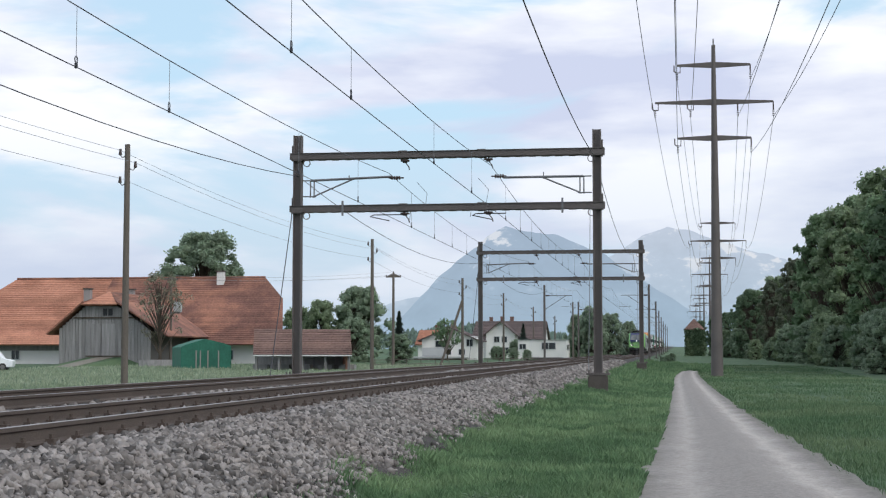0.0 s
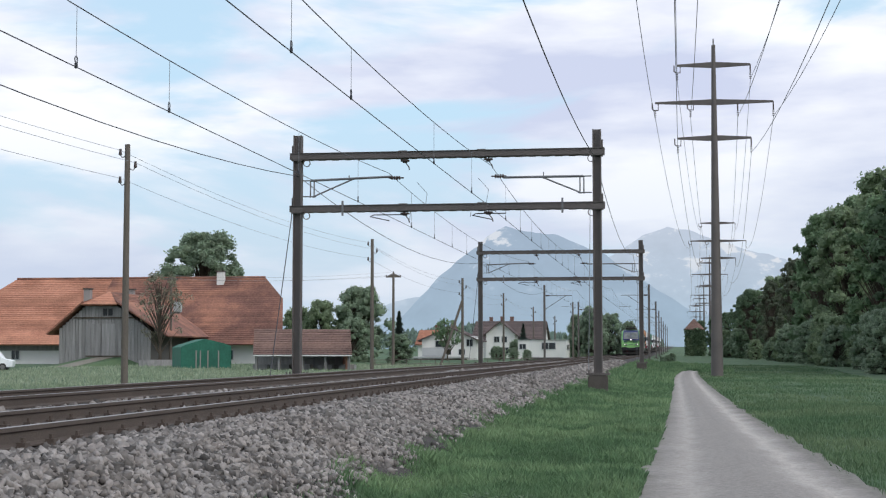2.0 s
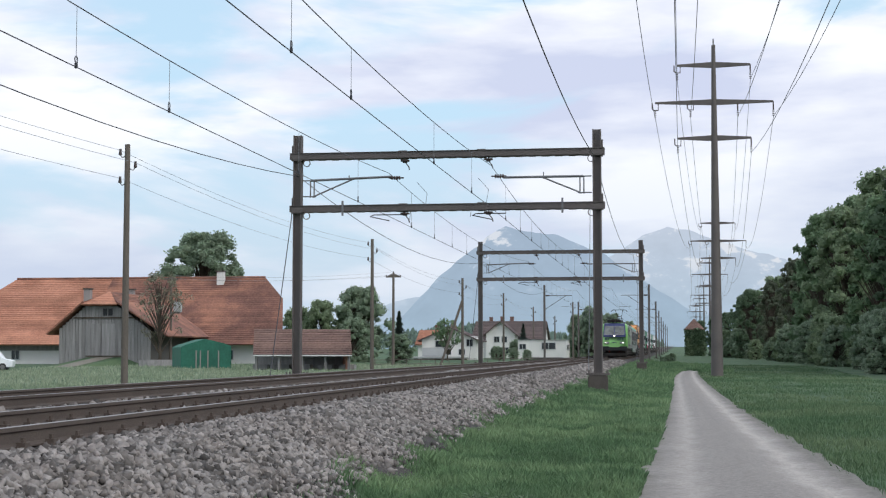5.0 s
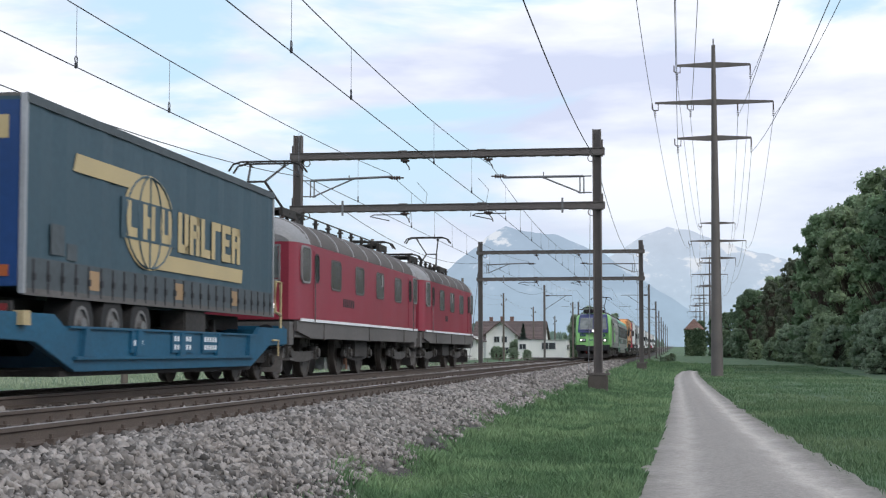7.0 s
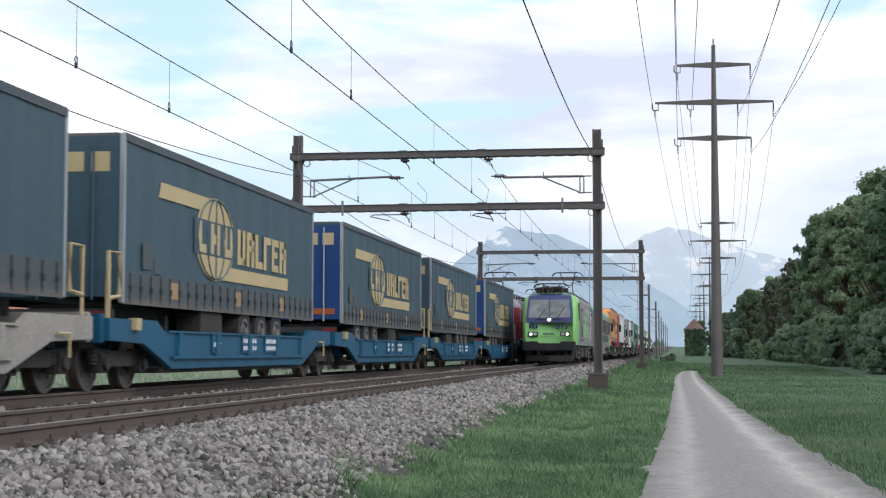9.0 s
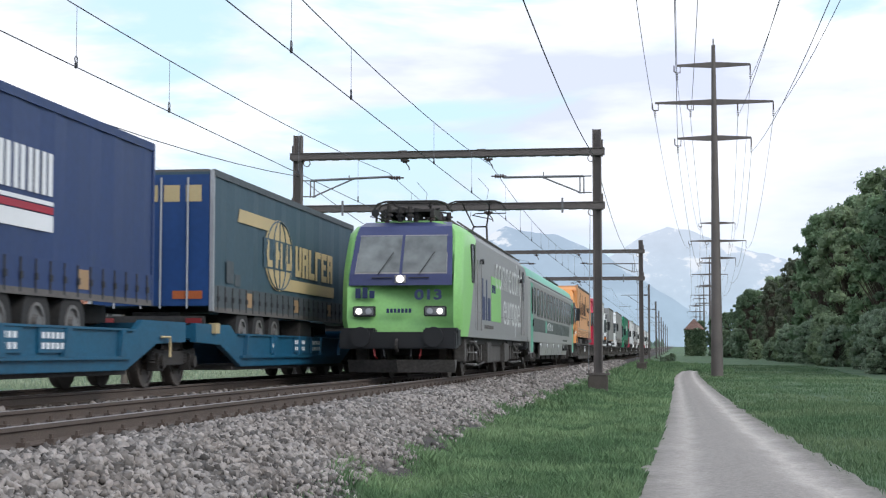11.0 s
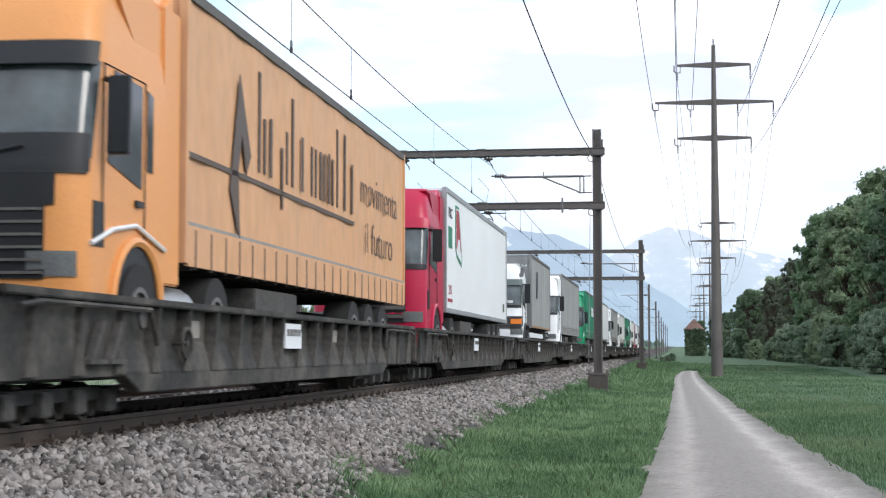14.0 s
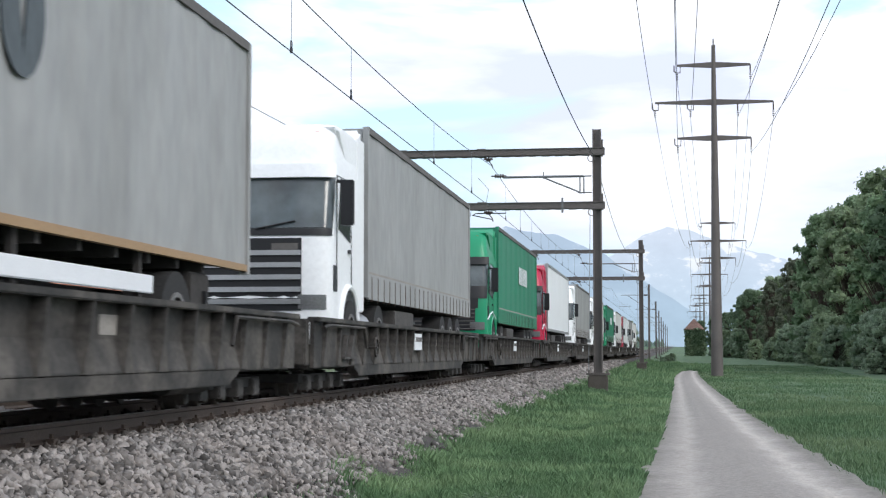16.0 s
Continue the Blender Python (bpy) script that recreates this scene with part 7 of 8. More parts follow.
def tyre_pair(parent, y, r, s, base, x=1.02):
    t = part("tyre", Geo().ring((s * x, y, base + r), "x", r, r * 0.45, 0.42, 22), TYRE, parent, smooth=True)
    part("rim", Geo().cyl((s * (x + 0.10), y, base + r), "x", r * 0.56, 0.16, 16).ring((s * (x + 0.2), y, base + r), "x", r * 0.57, r * 0.1, 0.05, 16), RIM, t)
    part("hub", Geo().cyl((s * (x + 0.2), y, base + r), "x", r * 0.22, 0.12, 10), RIM, t)


def carrier_print(body, x, y0, s):
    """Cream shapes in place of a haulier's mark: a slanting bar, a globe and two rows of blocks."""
    def sh(pts, d=0.006):
        return Geo().prism(pts, "x", x - 0.004, x + d)
    part("mark_bar", sh([(y0, 3.36), (y0 + 2.95, 3.36), (y0 + 2.95, 3.64), (y0 + 0.12, 3.64)]), CREAM, body, "cream printed bar")
    part("mark_bar", sh([(y0 + 3.75, 2.08), (y0 + 9.25, 2.08), (y0 + 9.32, 2.36), (y0 + 3.75, 2.36)]), CREAM, body, "cream printed bar")
    cy, cz, r = y0 + 3.45, 2.86, 0.82
    g = Geo()
    g.add([(x + 0.004, cy + 1.62 * r * math.cos(a), cz + r * math.sin(a)) for a in np.linspace(0, 2 * math.pi, 32, endpoint=False)] + [(x - 0.004, cy + 1.62 * r * math.cos(a), cz + r * math.sin(a)) for a in np.linspace(0, 2 * math.pi, 32, endpoint=False)],
          [tuple(range(32))] + [(k, (k + 1) % 32, (k + 1) % 32 + 32, k + 32) for k in range(32)])
    part("mark_globe", g, CREAM, body, "cream printed globe")
    m = Geo()
    for q in (-1.2, -0.6, 0.0, 0.6, 1.2):
        pts = [(x + 0.008, cy + q * math.cos(a), cz + r * 0.97 * math.sin(a)) for a in np.linspace(-1.45, 1.45, 12)]
        m.tube(pts, 0.02, 4)
    part("mark_meridian", m, CURTAIN_BLUE, body)
    t = Geo().box(x, x + 0.009, cy - 1.4, cy + 1.4, cz - 0.34, cz + 0.34)
    part("mark_belt", t, CURTAIN_BLUE, body)
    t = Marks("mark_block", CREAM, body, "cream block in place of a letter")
    for k, yy in enumerate((cy - 1.15, cy - 0.35, cy + 0.55)):
        t.box(x + 0.004, x + 0.012, yy, yy + 0.2, cz - 0.3, cz + 0.3)
        t.box(x + 0.004, x + 0.012, yy + 0.2, yy + 0.5, cz - (0.3 if k != 1 else 0.1), cz - (0.14 if k != 1 else -0.1))
        if k:
            t.box(x + 0.004, x + 0.012, yy + 0.42, yy + 0.6, cz - 0.3, cz + 0.3)
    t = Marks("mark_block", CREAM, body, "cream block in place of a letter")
    for k in range(6):
        yy = cy + 1.55 + k * 0.70
        t.box(x, x + 0.006, yy, yy + 0.22, 2.46, 3.2)
        if k in (0, 1, 5):
            t.box(x, x + 0.006, yy + 0.38, yy + 0.6, 2.46, 3.2)
        if k in (1, 3, 4, 5):
            t.box(x, x + 0.006, yy + 0.2, yy + 0.6, 3.04, 3.2)
        if k in (0, 2, 4):
            t.box(x, x + 0.006, yy + 0.2, yy + 0.6, 2.46, 2.62)
        if k in (1, 4, 5):
            t.box(x, x + 0.006, yy + 0.2, yy + 0.5, 2.78, 2.92)


def curtain_trailer(label, paint, flap, style="print", door=None):
    """Semi-trailer with side curtains; local y = 0 at its middle, front towards +y. It sits in a pocket wagon."""
    o = thing("semi_trailer", label, "trailer", "trailers on the far train")
    h = 6.8
    z0, z1, w = 1.55, 4.22, 1.25
    body = Geo()
    r = random.Random(label)
    n = 28
    rings = []
    for k in range(n + 1):
        y = -h + 2 * h * k / n
        b = 0.012 * math.sin(k * 2.4) if 0 < k < n else 0
        rings.append([(w + b, y, z0), (w + b * 1.6, y, 2.6), (w + b, y, z1), (-w - b, y, z1), (-w - b, y, 2.6), (-w - b, y, z0)])
    bod = part("side_curtain", body.loft(rings), paint, o)
    part("roof_sheet", Geo().loft([[(w - 0.05, y, z1), (w - 0.1, y, z1 + 0.05), (-w + 0.1, y, z1 + 0.05), (-w + 0.05, y, z1)] for y in (-h, h)]), SKIRT, o)
    for s in (-1, 1):
        part("roof_rail", Geo().box(s * w - 0.035, s * w + 0.03, -h, h, z1 - 0.09, z1 + 0.045), flap, o)
        part("lower_flap", Geo().box(s * w - 0.01, s * w + 0.016, -h + 0.05, h - 0.05, z0 - 0.03, z0 + 0.42), flap, o)
        part("side_rail", Geo().box(s * w - 0.03, s * w + 0.022, -h, h, z0 - 0.12, z0 - 0.02), SKIRT, o)
        for k in range(26 if s > 0 else 0):
            y = -h + 0.3 + k * (2 * h - 0.6) / 25
            st = Geo().box(s * w + 0.012 if s > 0 else s * w - 0.03, s * w + 0.03 if s > 0 else s * w - 0.012, y - 0.022, y + 0.022, z0 - 0.08, z0 + 0.40)
            st.box(s * w + 0.012 if s > 0 else s * w - 0.05, s * w + 0.05 if s > 0 else s * w - 0.012, y - 0.04, y + 0.04, z0 + 0.10, z0 + 0.2)
            part("strap", st, STRAP, o)
        for y in (-4.4, -0.2, 3.4):
            part("sticker", Geo().box(min(s * (w + 0.016), s * (w + 0.022)), max(s * (w + 0.016), s * (w + 0.022)), y, y + 0.42, z0 + 0.04, z0 + 0.34), STICKER, o, "ochre reflector panel")
        for e in (-1, 1):
            part("corner_post", Geo().box(s * w - 0.05, s * w + 0.025, e * h - 0.06, e * h + 0.03, z0 - 0.1, z1 + 0.03), ALU if style == "print" else paint, o)
        for k in range(3):
            tyre_pair(o, (-4.6 if door else 0.62) + k * 1.33, 0.5, s, 0.56)
        part("landing_leg", Geo().box(s * 0.85 - 0.06, s * 0.85 + 0.06, *((3.4, 3.55) if door else (-3.6, -3.45)), 0.75, 1.3), UNDER, o)
    part("chassis", Geo().box(-0.5, 0.5, -h + 0.3, h - 0.2, 1.12, 1.44), UNDER, o)
    part("tool_box", Geo().box(0.7, 1.2, *((0.6, 1.9) if door else (-2.4, -0.9)), 0.95, 1.42), UNDER, o, bevel=0.03)
    d = door or paint
    dr = part("rear_door", Geo().box(-w + 0.06, -0.01, -h - 0.045, -h - 0.005, z0, z1 - 0.06).box(0.01, w - 0.06, -h - 0.045, -h - 0.005, z0, z1 - 0.06), d, o, "rear doors of the trailer", bevel=0.008)
    for x in (-0.75, -0.2, 0.2, 0.75):
        part("lock_bar", Geo().tube([(x, -h - 0.075, z0 - 0.05), (x, -h - 0.075, z1 - 0.12)], 0.02, 6), ALU if door else d, dr)
    part("bumper", Geo().box(-1.1, 1.1, -h - 0.05, -h + 0.05, z0 - 0.42, z0 - 0.2), UNDER, o)
    if door:
        part("marker_plate", Geo().box(0.45, 1.05, -h - 0.06, -h - 0.03, z0 + 0.14, z0 + 0.30), MARKER, dr, "orange-red marker plate")
    for x in (-0.9, 0.9):
        part("tail_lamp", Geo().box(x - 0.16, x + 0.16, -h - 0.11, -h - 0.08, z0 - 0.34, z0 - 0.24), TAIL, o)
    if style == "print":
        carrier_print(bod, w + 0.02, -5.1, 1)
        g = Marks("mark_block", CREAM, dr, "cream block in place of a letter")
        for k in range(5):
            g.box(-1.1 + 0.45 * k, -0.78 + 0.45 * k, -h - 0.056, -h - 0.04, 3.62, 3.95)
        part("sticker", Geo().box(w + 0.014, w + 0.024, -5.9, -5.4, 2.05, 2.5).box(w + 0.014, w + 0.024, -5.3, -4.9, 2.0, 2.25), CURTAIN_FLAP, bod)
    else:
        x = w + 0.018
        g = Geo()
        for k in range(3):
            g.box(x - 0.01, x + 0.006, -3.9 - 0.05 * k, -2.75 - 0.05 * k, 2.75 - k * 0.16, 2.83 - k * 0.16)
        g.box(x - 0.01, x + 0.006, -3.6, -3.45, 2.3, 3.55).box(x - 0.01, x + 0.006, -3.3, -3.15, 2.3, 3.55).box(x - 0.01, x + 0.006, -3.9, -2.6, 3.5, 3.58).box(x - 0.01, x + 0.006, -3.45, -2.75, 2.15, 2.25)
        part("mark_sign", g, TEXT_WHITE, bod, "white line sign of the haulier")
        g = Marks("mark_block", TEXT_WHITE, bod, "white bar in place of a letter")
        for k in range(9):
            if k != 2:
                yy = -1.85 + k * 0.48
                g.box(x - 0.01, x + 0.006, yy, yy + 0.13, 2.88, 3.5)
                g.box(x - 0.01, x + 0.006, yy + 0.22, yy + 0.36, 2.88, 3.5)
        part("mark_bar", Geo().box(x - 0.01, x + 0.006, -1.9, 2.4, 2.74, 2.80), TEXT_WHITE, bod)
        part("mark_bar", Geo().box(x - 0.01, x + 0.006, -1.9, 2.4, 2.62, 2.72), TEXT_RED, bod)
        part("mark_bar", Geo().box(x - 0.01, x + 0.006, -1.9, 2.4, 2.36, 2.60), TEXT_WHITE, bod)
        part("wind_cover", Geo().box(-w - 0.05, w + 0.05, -h - 0.1, -h + 0.5, z1 - 0.5, z1 + 0.07), CURTAIN_DEEP, o, "loose blue tarpaulin over the rear edge", bevel=0.08)
    return o


# ---- rolling-road wagons and trucks ----


def road_wagon():
    """Low-floor wagon with ribbed side walls and very small wheels."""
    o = thing("low_floor_wagon", "dark brown low-floor truck-carrying wagon with ribbed sides", "freight wagon", "low-floor wagons of the near train")
    L = 9.55
    part("floor_plate", Geo().box(-1.3, 1.3, -L + 0.3, L - 0.3, 0.40, 0.46), UNDER, o)
    # gusset ribs that flare towards the lower edge
    rib = {s: Geo().loft([[(s * 1.30, -0.15, 0.44), (s * 1.42, -0.13, 0.44), (s * 1.42, 0.13, 0.44), (s * 1.30, 0.15, 0.44)], [(s * 1.30, -0.09, 0.72), (s * 1.43, -0.05, 0.72), (s * 1.43, 0.05, 0.72), (s * 1.30, 0.09, 0.72)],
                          [(s * 1.30, -0.03, 1.06), (s * 1.46, -0.02, 1.06), (s * 1.46, 0.02, 1.06), (s * 1.30, 0.03, 1.06)]]).mesh("rib", WAGON_BROWN) for s in (-1, 1)}
    for s in (-1, 1):
        M = L - 2.9
        g = Geo().prism([(s * 1.295, 1.08), (s * 1.312, 1.08), (s * 1.312, 0.74), (s * 1.40, 0.46), (s * 1.40, 0.42), (s * 1.295, 0.42)], "y", -M, M)
        for a, b in ((-L + 0.3, -M), (M, L - 0.3)):
            g.box(s * 1.36 - 0.03, s * 1.36 + 0.03, a, b, 0.42, 1.08)
        wall = part("side_wall", g, WAGON_BROWN, o)
        part("top_flange", Geo().box(s * 1.39 - 0.10, s * 1.39 + 0.085, -L + 0.3, L - 0.3, 1.06, 1.13), WAGON_BROWN, wall, bevel=0.012)
        part("bottom_flange", Geo().prism([(-L + 2.9, 0.44), (-L + 3.4, 0.26), (L - 3.4, 0.26), (L - 2.9, 0.44)], "x", s * 1.34 - 0.07, s * 1.34 + 0.07), WAGON_BROWN, wall, bevel=0.01)
        for k in range(19):
            y = -L + 0.9 + k * (2 * L - 1.8) / 18
            part("rib", rib[s], WAGON_BROWN, wall, at=Matrix.Translation((0, y, 0)))
        rail = Geo().tube([(s * 1.49, -L + 0.5, 0.98), (s * 1.49, -L + 0.9, 1.02), (s * 1.49, -L + 3.4, 1.02), (s * 1.49, -L + 3.6, 0.7)], 0.025, 6)
        part("grab_rail", rail, WAGON_BROWN, wall)
        rail = Geo().tube([(s * 1.49, L - 0.5, 0.98), (s * 1.49, L - 0.9, 1.02), (s * 1.49, L - 3.4, 1.02), (s * 1.49, L - 3.6, 0.7)], 0.025, 6)
        part("grab_rail", rail, WAGON_BROWN, wall)
        part("data_panel", Geo().box(min(s * 1.31, s * 1.445), max(s * 1.31, s * 1.445), -0.86, 0.0, 0.68, 1.0), TEXT_WHITE, wall, "white data panel")
        bars(wall, "small_mark", s * 1.445, -0.78, 0.84, 5, 0.1, 0.09, 0.05, SKIRT, "dark bars on the panel")
        for y in (-4.6, 2.4):
            part("rust_patch", Geo().box(min(s * 1.31, s * 1.318), max(s * 1.31, s * 1.318), y, y + 0.5, 0.78, 0.96), WAGON_PALE, wall, "pale worn paint patch")
        part("brake_wheel", Geo().ring((s * 1.47, -5.0, 0.72), "x", 0.17, 0.03, 0.03, 14).tube([(s * 1.3, -5.0, 0.72), (s * 1.48, -5.0, 0.72)], 0.03, 6), WAGON_BROWN, wall)
        for k, y in enumerate((-L + 2.0, -L + 2.45)):
            part("chock", Geo().prism([(y, 0.56), (y + 0.09, 0.56), (y + 0.34, 0.9), (y + 0.25, 0.9)], "x", s * 1.40, s * 1.47).box(min(s * 1.40, s * 1.47), max(s * 1.40, s * 1.47), y, y + 0.4, 0.53, 0.57), UNDER_PALE, wall, "worn pale wheel chock")
        part("air_tank", Geo().cyl((s * 1.2, L - 4.5, 0.32), "y", 0.13, 1.3, 12), WAGON_BROWN, o, smooth=True)
    for e in (-1, 1):
        part("headstock", Geo().box(-1.32, 1.32, e * (L - 0.2) - 0.12, e * (L - 0.2) + 0.12, 0.45, 1.1), WAGON_BROWN, o, bevel=0.02)
        part("draw_gear", Geo().box(-0.12, 0.12, e * (L - 0.1), e * (L + 0.25), 0.6, 0.8), UNDER, o)
        b = part("bogie_frame", Geo().box(-1.05, 1.05, e * (L - 2.3) - 1.5, e * (L - 2.3) + 1.5, 0.2, 0.32), UNDER, o)
        for k in range(4):
            y = e * (L - 2.3) - 1.12 + k * 0.75
            rail_wheelset(o, y, 0.18)
            for s in (-1, 1):
                part("axle_box", Geo().box(s * 1.05 - 0.07, s * 1.05 + 0.07, y - 0.13, y + 0.13, 0.09, 0.30), UNDER_PALE, b, bevel=0.015)
    return o


def cab_shell(parent, paint, style, base, y0):
    """A long-haul cab; its front is at y0 and looks towards -y."""
    w = 1.15 if style == "plain" else 1.24
    tall = {"sleek": 4.15, "ridge": 4.2, "plain": 3.86}[style]
    f = base + 0.5
    sc0, sc1 = {"sleek": (2.32, 3.22), "ridge": (2.52, 3.36), "plain": (2.36, 3.12)}[style]
    pro = [(0.05, f), (0.0, f + 0.5), (0.02, sc0 - 0.08), (0.24, sc1), (0.42, tall - 0.3), (0.75, tall)] if style != "plain" else [(0.05, f), (0.0, f + 0.5), (0.02, sc0 - 0.05), (0.18, sc1 + 0.05), (0.28, tall - 0.12), (0.5, tall)]
    rear = 2.1 if style == "plain" else 2.25

    def yf(z):
        return y0 + float(np.interp(z, [q[1] for q in pro], [q[0] for q in pro]))

    def outline(z, out=0.0, lo=-90, hi=90, n=22):
        """Plan of the rounded cab front at height z."""
        ww = (w - 0.10 * smooth(sc1, tall, z)) + out
        pts = []
        for k in range(n + 1):
            a = radians(lo + (hi - lo) * k / n)
            sx, cx = math.sin(a), math.cos(a)
            pts.append((ww * math.copysign(abs(sx) ** 0.42, sx), yf(z) - out + 0.42 * (1 - abs(cx) ** 0.55), z))
        return pts
    zs = sorted({f, f + 0.25, f + 0.5, f + 0.9, sc0 - 0.08, (sc0 + sc1) / 2, sc1, (sc1 + tall) / 2, tall - 0.2, tall - 0.06, tall})
    rings = []
    for z in zs:
        p = outline(z)
        rings.append(p + [(p[-1][0], y0 + rear, z), (p[0][0], y0 + rear, z)])
    cab = part("cab", Geo().loft(rings), paint, parent, smooth=True)

    def slab(name, z0, z1, x0, x1, m, out=0.014, label=""):
        lo = -math.degrees(math.asin(min(1, abs(x0) / w) ** (1 / 0.42))) * (1 if x0 < 0 else -1)
        hi = math.degrees(math.asin(min(1, abs(x1) / w) ** (1 / 0.42))) * (1 if x1 > 0 else -1)
        n = 14
        r4 = [outline(z0, out, lo, hi, n), outline((z0 + z1) / 2, out, lo, hi, n), outline(z1, out, lo, hi, n), outline(z1, -0.03, lo, hi, n), outline(z0, -0.03, lo, hi, n)]
        v = [q for r in r4 for q in r]
        fs = [(a * (n + 1) + k, a * (n + 1) + k + 1, ((a + 1) % 5) * (n + 1) + k + 1, ((a + 1) % 5) * (n + 1) + k) for a in range(5) for k in range(n)]
        return part(name, Geo().add(v, fs), m, cab, label, smooth=True)
    slab("windscreen", sc0, sc1, -w + 0.015, w - 0.015, GLASS_TRUCK, label="dark windscreen")
    slab("sun_visor", sc1 - 0.06, sc1 + 0.16, -w + 0.05, w - 0.05, {"plain": VISOR, "ridge": paint, "sleek": BLACK}[style], 0.09, "sun visor over the windscreen")
    slab("wiper_panel", sc0 - 0.12, sc0 - 0.005, -w + 0.02, w - 0.02, BLACK, 0.016)
    for x in (-0.6, 0.1):
        part("wiper", Geo().tube([(x, yf(sc0) - 0.05, sc0 - 0.02), (x + 0.6, yf(sc0 + 0.12) - 0.04, sc0 + 0.1)], 0.014, 5), BLACK, cab)
    gr = (f + 0.42, f + 0.98)
    if style == "plain":
        slab("grille", f + 0.53, f + 0.98, -w + 0.06, w - 0.02, BLACK, 0.02, "black front grille")
        for k in range(5):
            slab("grille_bar", f + 0.57 + k * 0.085, f + 0.60 + k * 0.085, -w + 0.1, w - 0.42, SKIRT, 0.035)
        slab("turn_lamp", f + 0.70, f + 0.88, w - 0.40, w - 0.02, AMBER, 0.03, "amber turn lamp")
        slab("turn_lamp", f + 0.70, f + 0.88, -w + 0.02, -w + 0.40, AMBER, 0.03, "amber turn lamp")
        part("badge", Geo().ring((0, yf(f + 0.8) - 0.05, f + 0.96), "y", 0.15, 0.025, 0.03, 20), ALU, cab, "round chrome badge ring")
    elif style == "ridge":
        slab("grille", f + 0.30, sc0 - 0.16, -0.80, 0.80, BLACK, 0.014, "black front grille")
        for k in range(5):
            slab("grille_bar", f + 0.40 + k * 0.185, f + 0.475 + k * 0.185, -0.78, 0.78, ALU if paint is WHITE_PAINT else SKIRT, 0.04)
        slab("badge_plate", sc0 - 0.34, sc0 - 0.24, 0.34, 0.74, SKIRT, 0.03)
    else:
        slab("grille_mask", sc0 - 0.42, sc0 - 0.13, -0.98, 0.98, BLACK, 0.015, "black panel under the windscreen")
        slab("grille", f + 0.3, f + 1.0, -0.9, 0.9, BLACK, 0.016, "black honeycomb grille")
        for k in range(6):
            slab("grille_bar", f + 0.34 + k * 0.11, f + 0.365 + k * 0.11, -0.88, 0.88, SKIRT, 0.03)
    for x in (-1, 1):
        slab("headlamp", f + 0.32, f + 0.54, min(x * 0.75, x * 1.2), max(x * 0.82, x * 1.16), LENS_DARK, 0.012)
        part("bumper", Geo().box(min(x * 0.2, x * 1.24), max(x * 0.2, x * 1.2), y0 + 0.06, y0 + 0.75, f - 0.2, f + 0.05), paint, cab, bevel=0.06, smooth=True)
        for y, d in ((0.55, 0.5),):
            win = Geo().prism([(y0 + 0.62, sc0 + 0.02), (y0 + 1.52, sc0 - 0.14), (y0 + 1.52, sc1 - 0.06), (y0 + 0.78, sc1 - 0.02)], "x", x * w - 0.012, x * w + 0.012)
            part("door_window", win, GLASS_DARK, cab)
        fr = Geo().tube([(x * (w + 0.002), y0 + 0.5, f + 0.65), (x * (w + 0.002), y0 + 0.52, sc1), (x * (w + 0.002), y0 + 1.62, sc1), (x * (w + 0.006), y0 + 1.62, f + 0.55)], 0.012, 4)
        part("door_seam", fr, BLACK, cab)
        part("door_handle", Geo().box(x * w - 0.02, x * w + 0.03, y0 + 1.35, y0 + 1.52, sc0 - 0.32, sc0 - 0.26), BLACK, cab)
        mir = Geo().box(min(x * (w + 0.10), x * (w + 0.30)), max(x * (w + 0.10), x * (w + 0.30)), y0 + 0.33, y0 + 0.43, sc0 + 0.05, sc0 + 0.75).tube([(x * w, y0 + 0.5, sc0 + 0.75), (x * (w + 0.2), y0 + 0.38, sc0 + 0.7)], 0.03, 6)
        part("mirror", mir, BLACK, cab, bevel=0.03)
        part("step_recess", Geo().box(min(x * w - 0.01, x * w + 0.01), max(x * w - 0.01, x * w + 0.01), y0 + 0.3, y0 + 0.55, f + 0.6, f + 1.0), BLACK, cab, bevel=0.0)
        # Flat black plate paints the shade of the well; no arch is cut.
        part("wheel_well", Geo().prism([(y0 + 1.4 + 0.62 * math.cos(a), base + 0.55 + 0.62 * math.sin(a)) for a in np.linspace(-0.3, math.pi + 0.3, 20)], "x", x * w - 0.01, x * w + 0.012), BLACK, cab)
        arch = [(x * (w + 0.012), y0 + 1.4 + 0.66 * math.cos(a), base + 0.55 + 0.66 * math.sin(a)) for a in np.linspace(-0.2, math.pi + 0.2, 18)]
        part("wheel_arch", Geo().tube(arch, 0.05, 6), paint if style != "plain" else BLACK, cab, smooth=True)
        tyre_pair(parent, y0 + 1.4, 0.5, x, base, 1.075)
    if style == "sleek":
        for x in (-1, 1):
            pts = [(x * (w + 0.01), y0 + 0.25, f + 0.62), (x * (w + 0.02), y0 + 0.75, f + 0.78), (x * (w + 0.02), y0 + 1.35, f + 0.86), (x * (w + 0.02), y0 + 2.2, f + 0.68)]
            part("side_stripe", Geo().tube(pts, 0.024, 6), TEXT_WHITE, cab, "pale stripe over the wheel arch", smooth=True)
            part("rear_side_window", Geo().prism([(y0 + 1.68, sc0 + 0.05), (y0 + 1.84, sc0 + 0.05), (y0 + 1.84, sc1 - 0.1), (y0 + 1.68, sc1 - 0.06)], "x", x * w - 0.01, x * w + 0.012), GLASS_DARK, cab)
        slab("lower_screen", sc0 - 0.14, sc0 + 0.22, -w + 0.03, w - 0.03, BLACK, 0.018, "dark dashboard edge behind the glass")
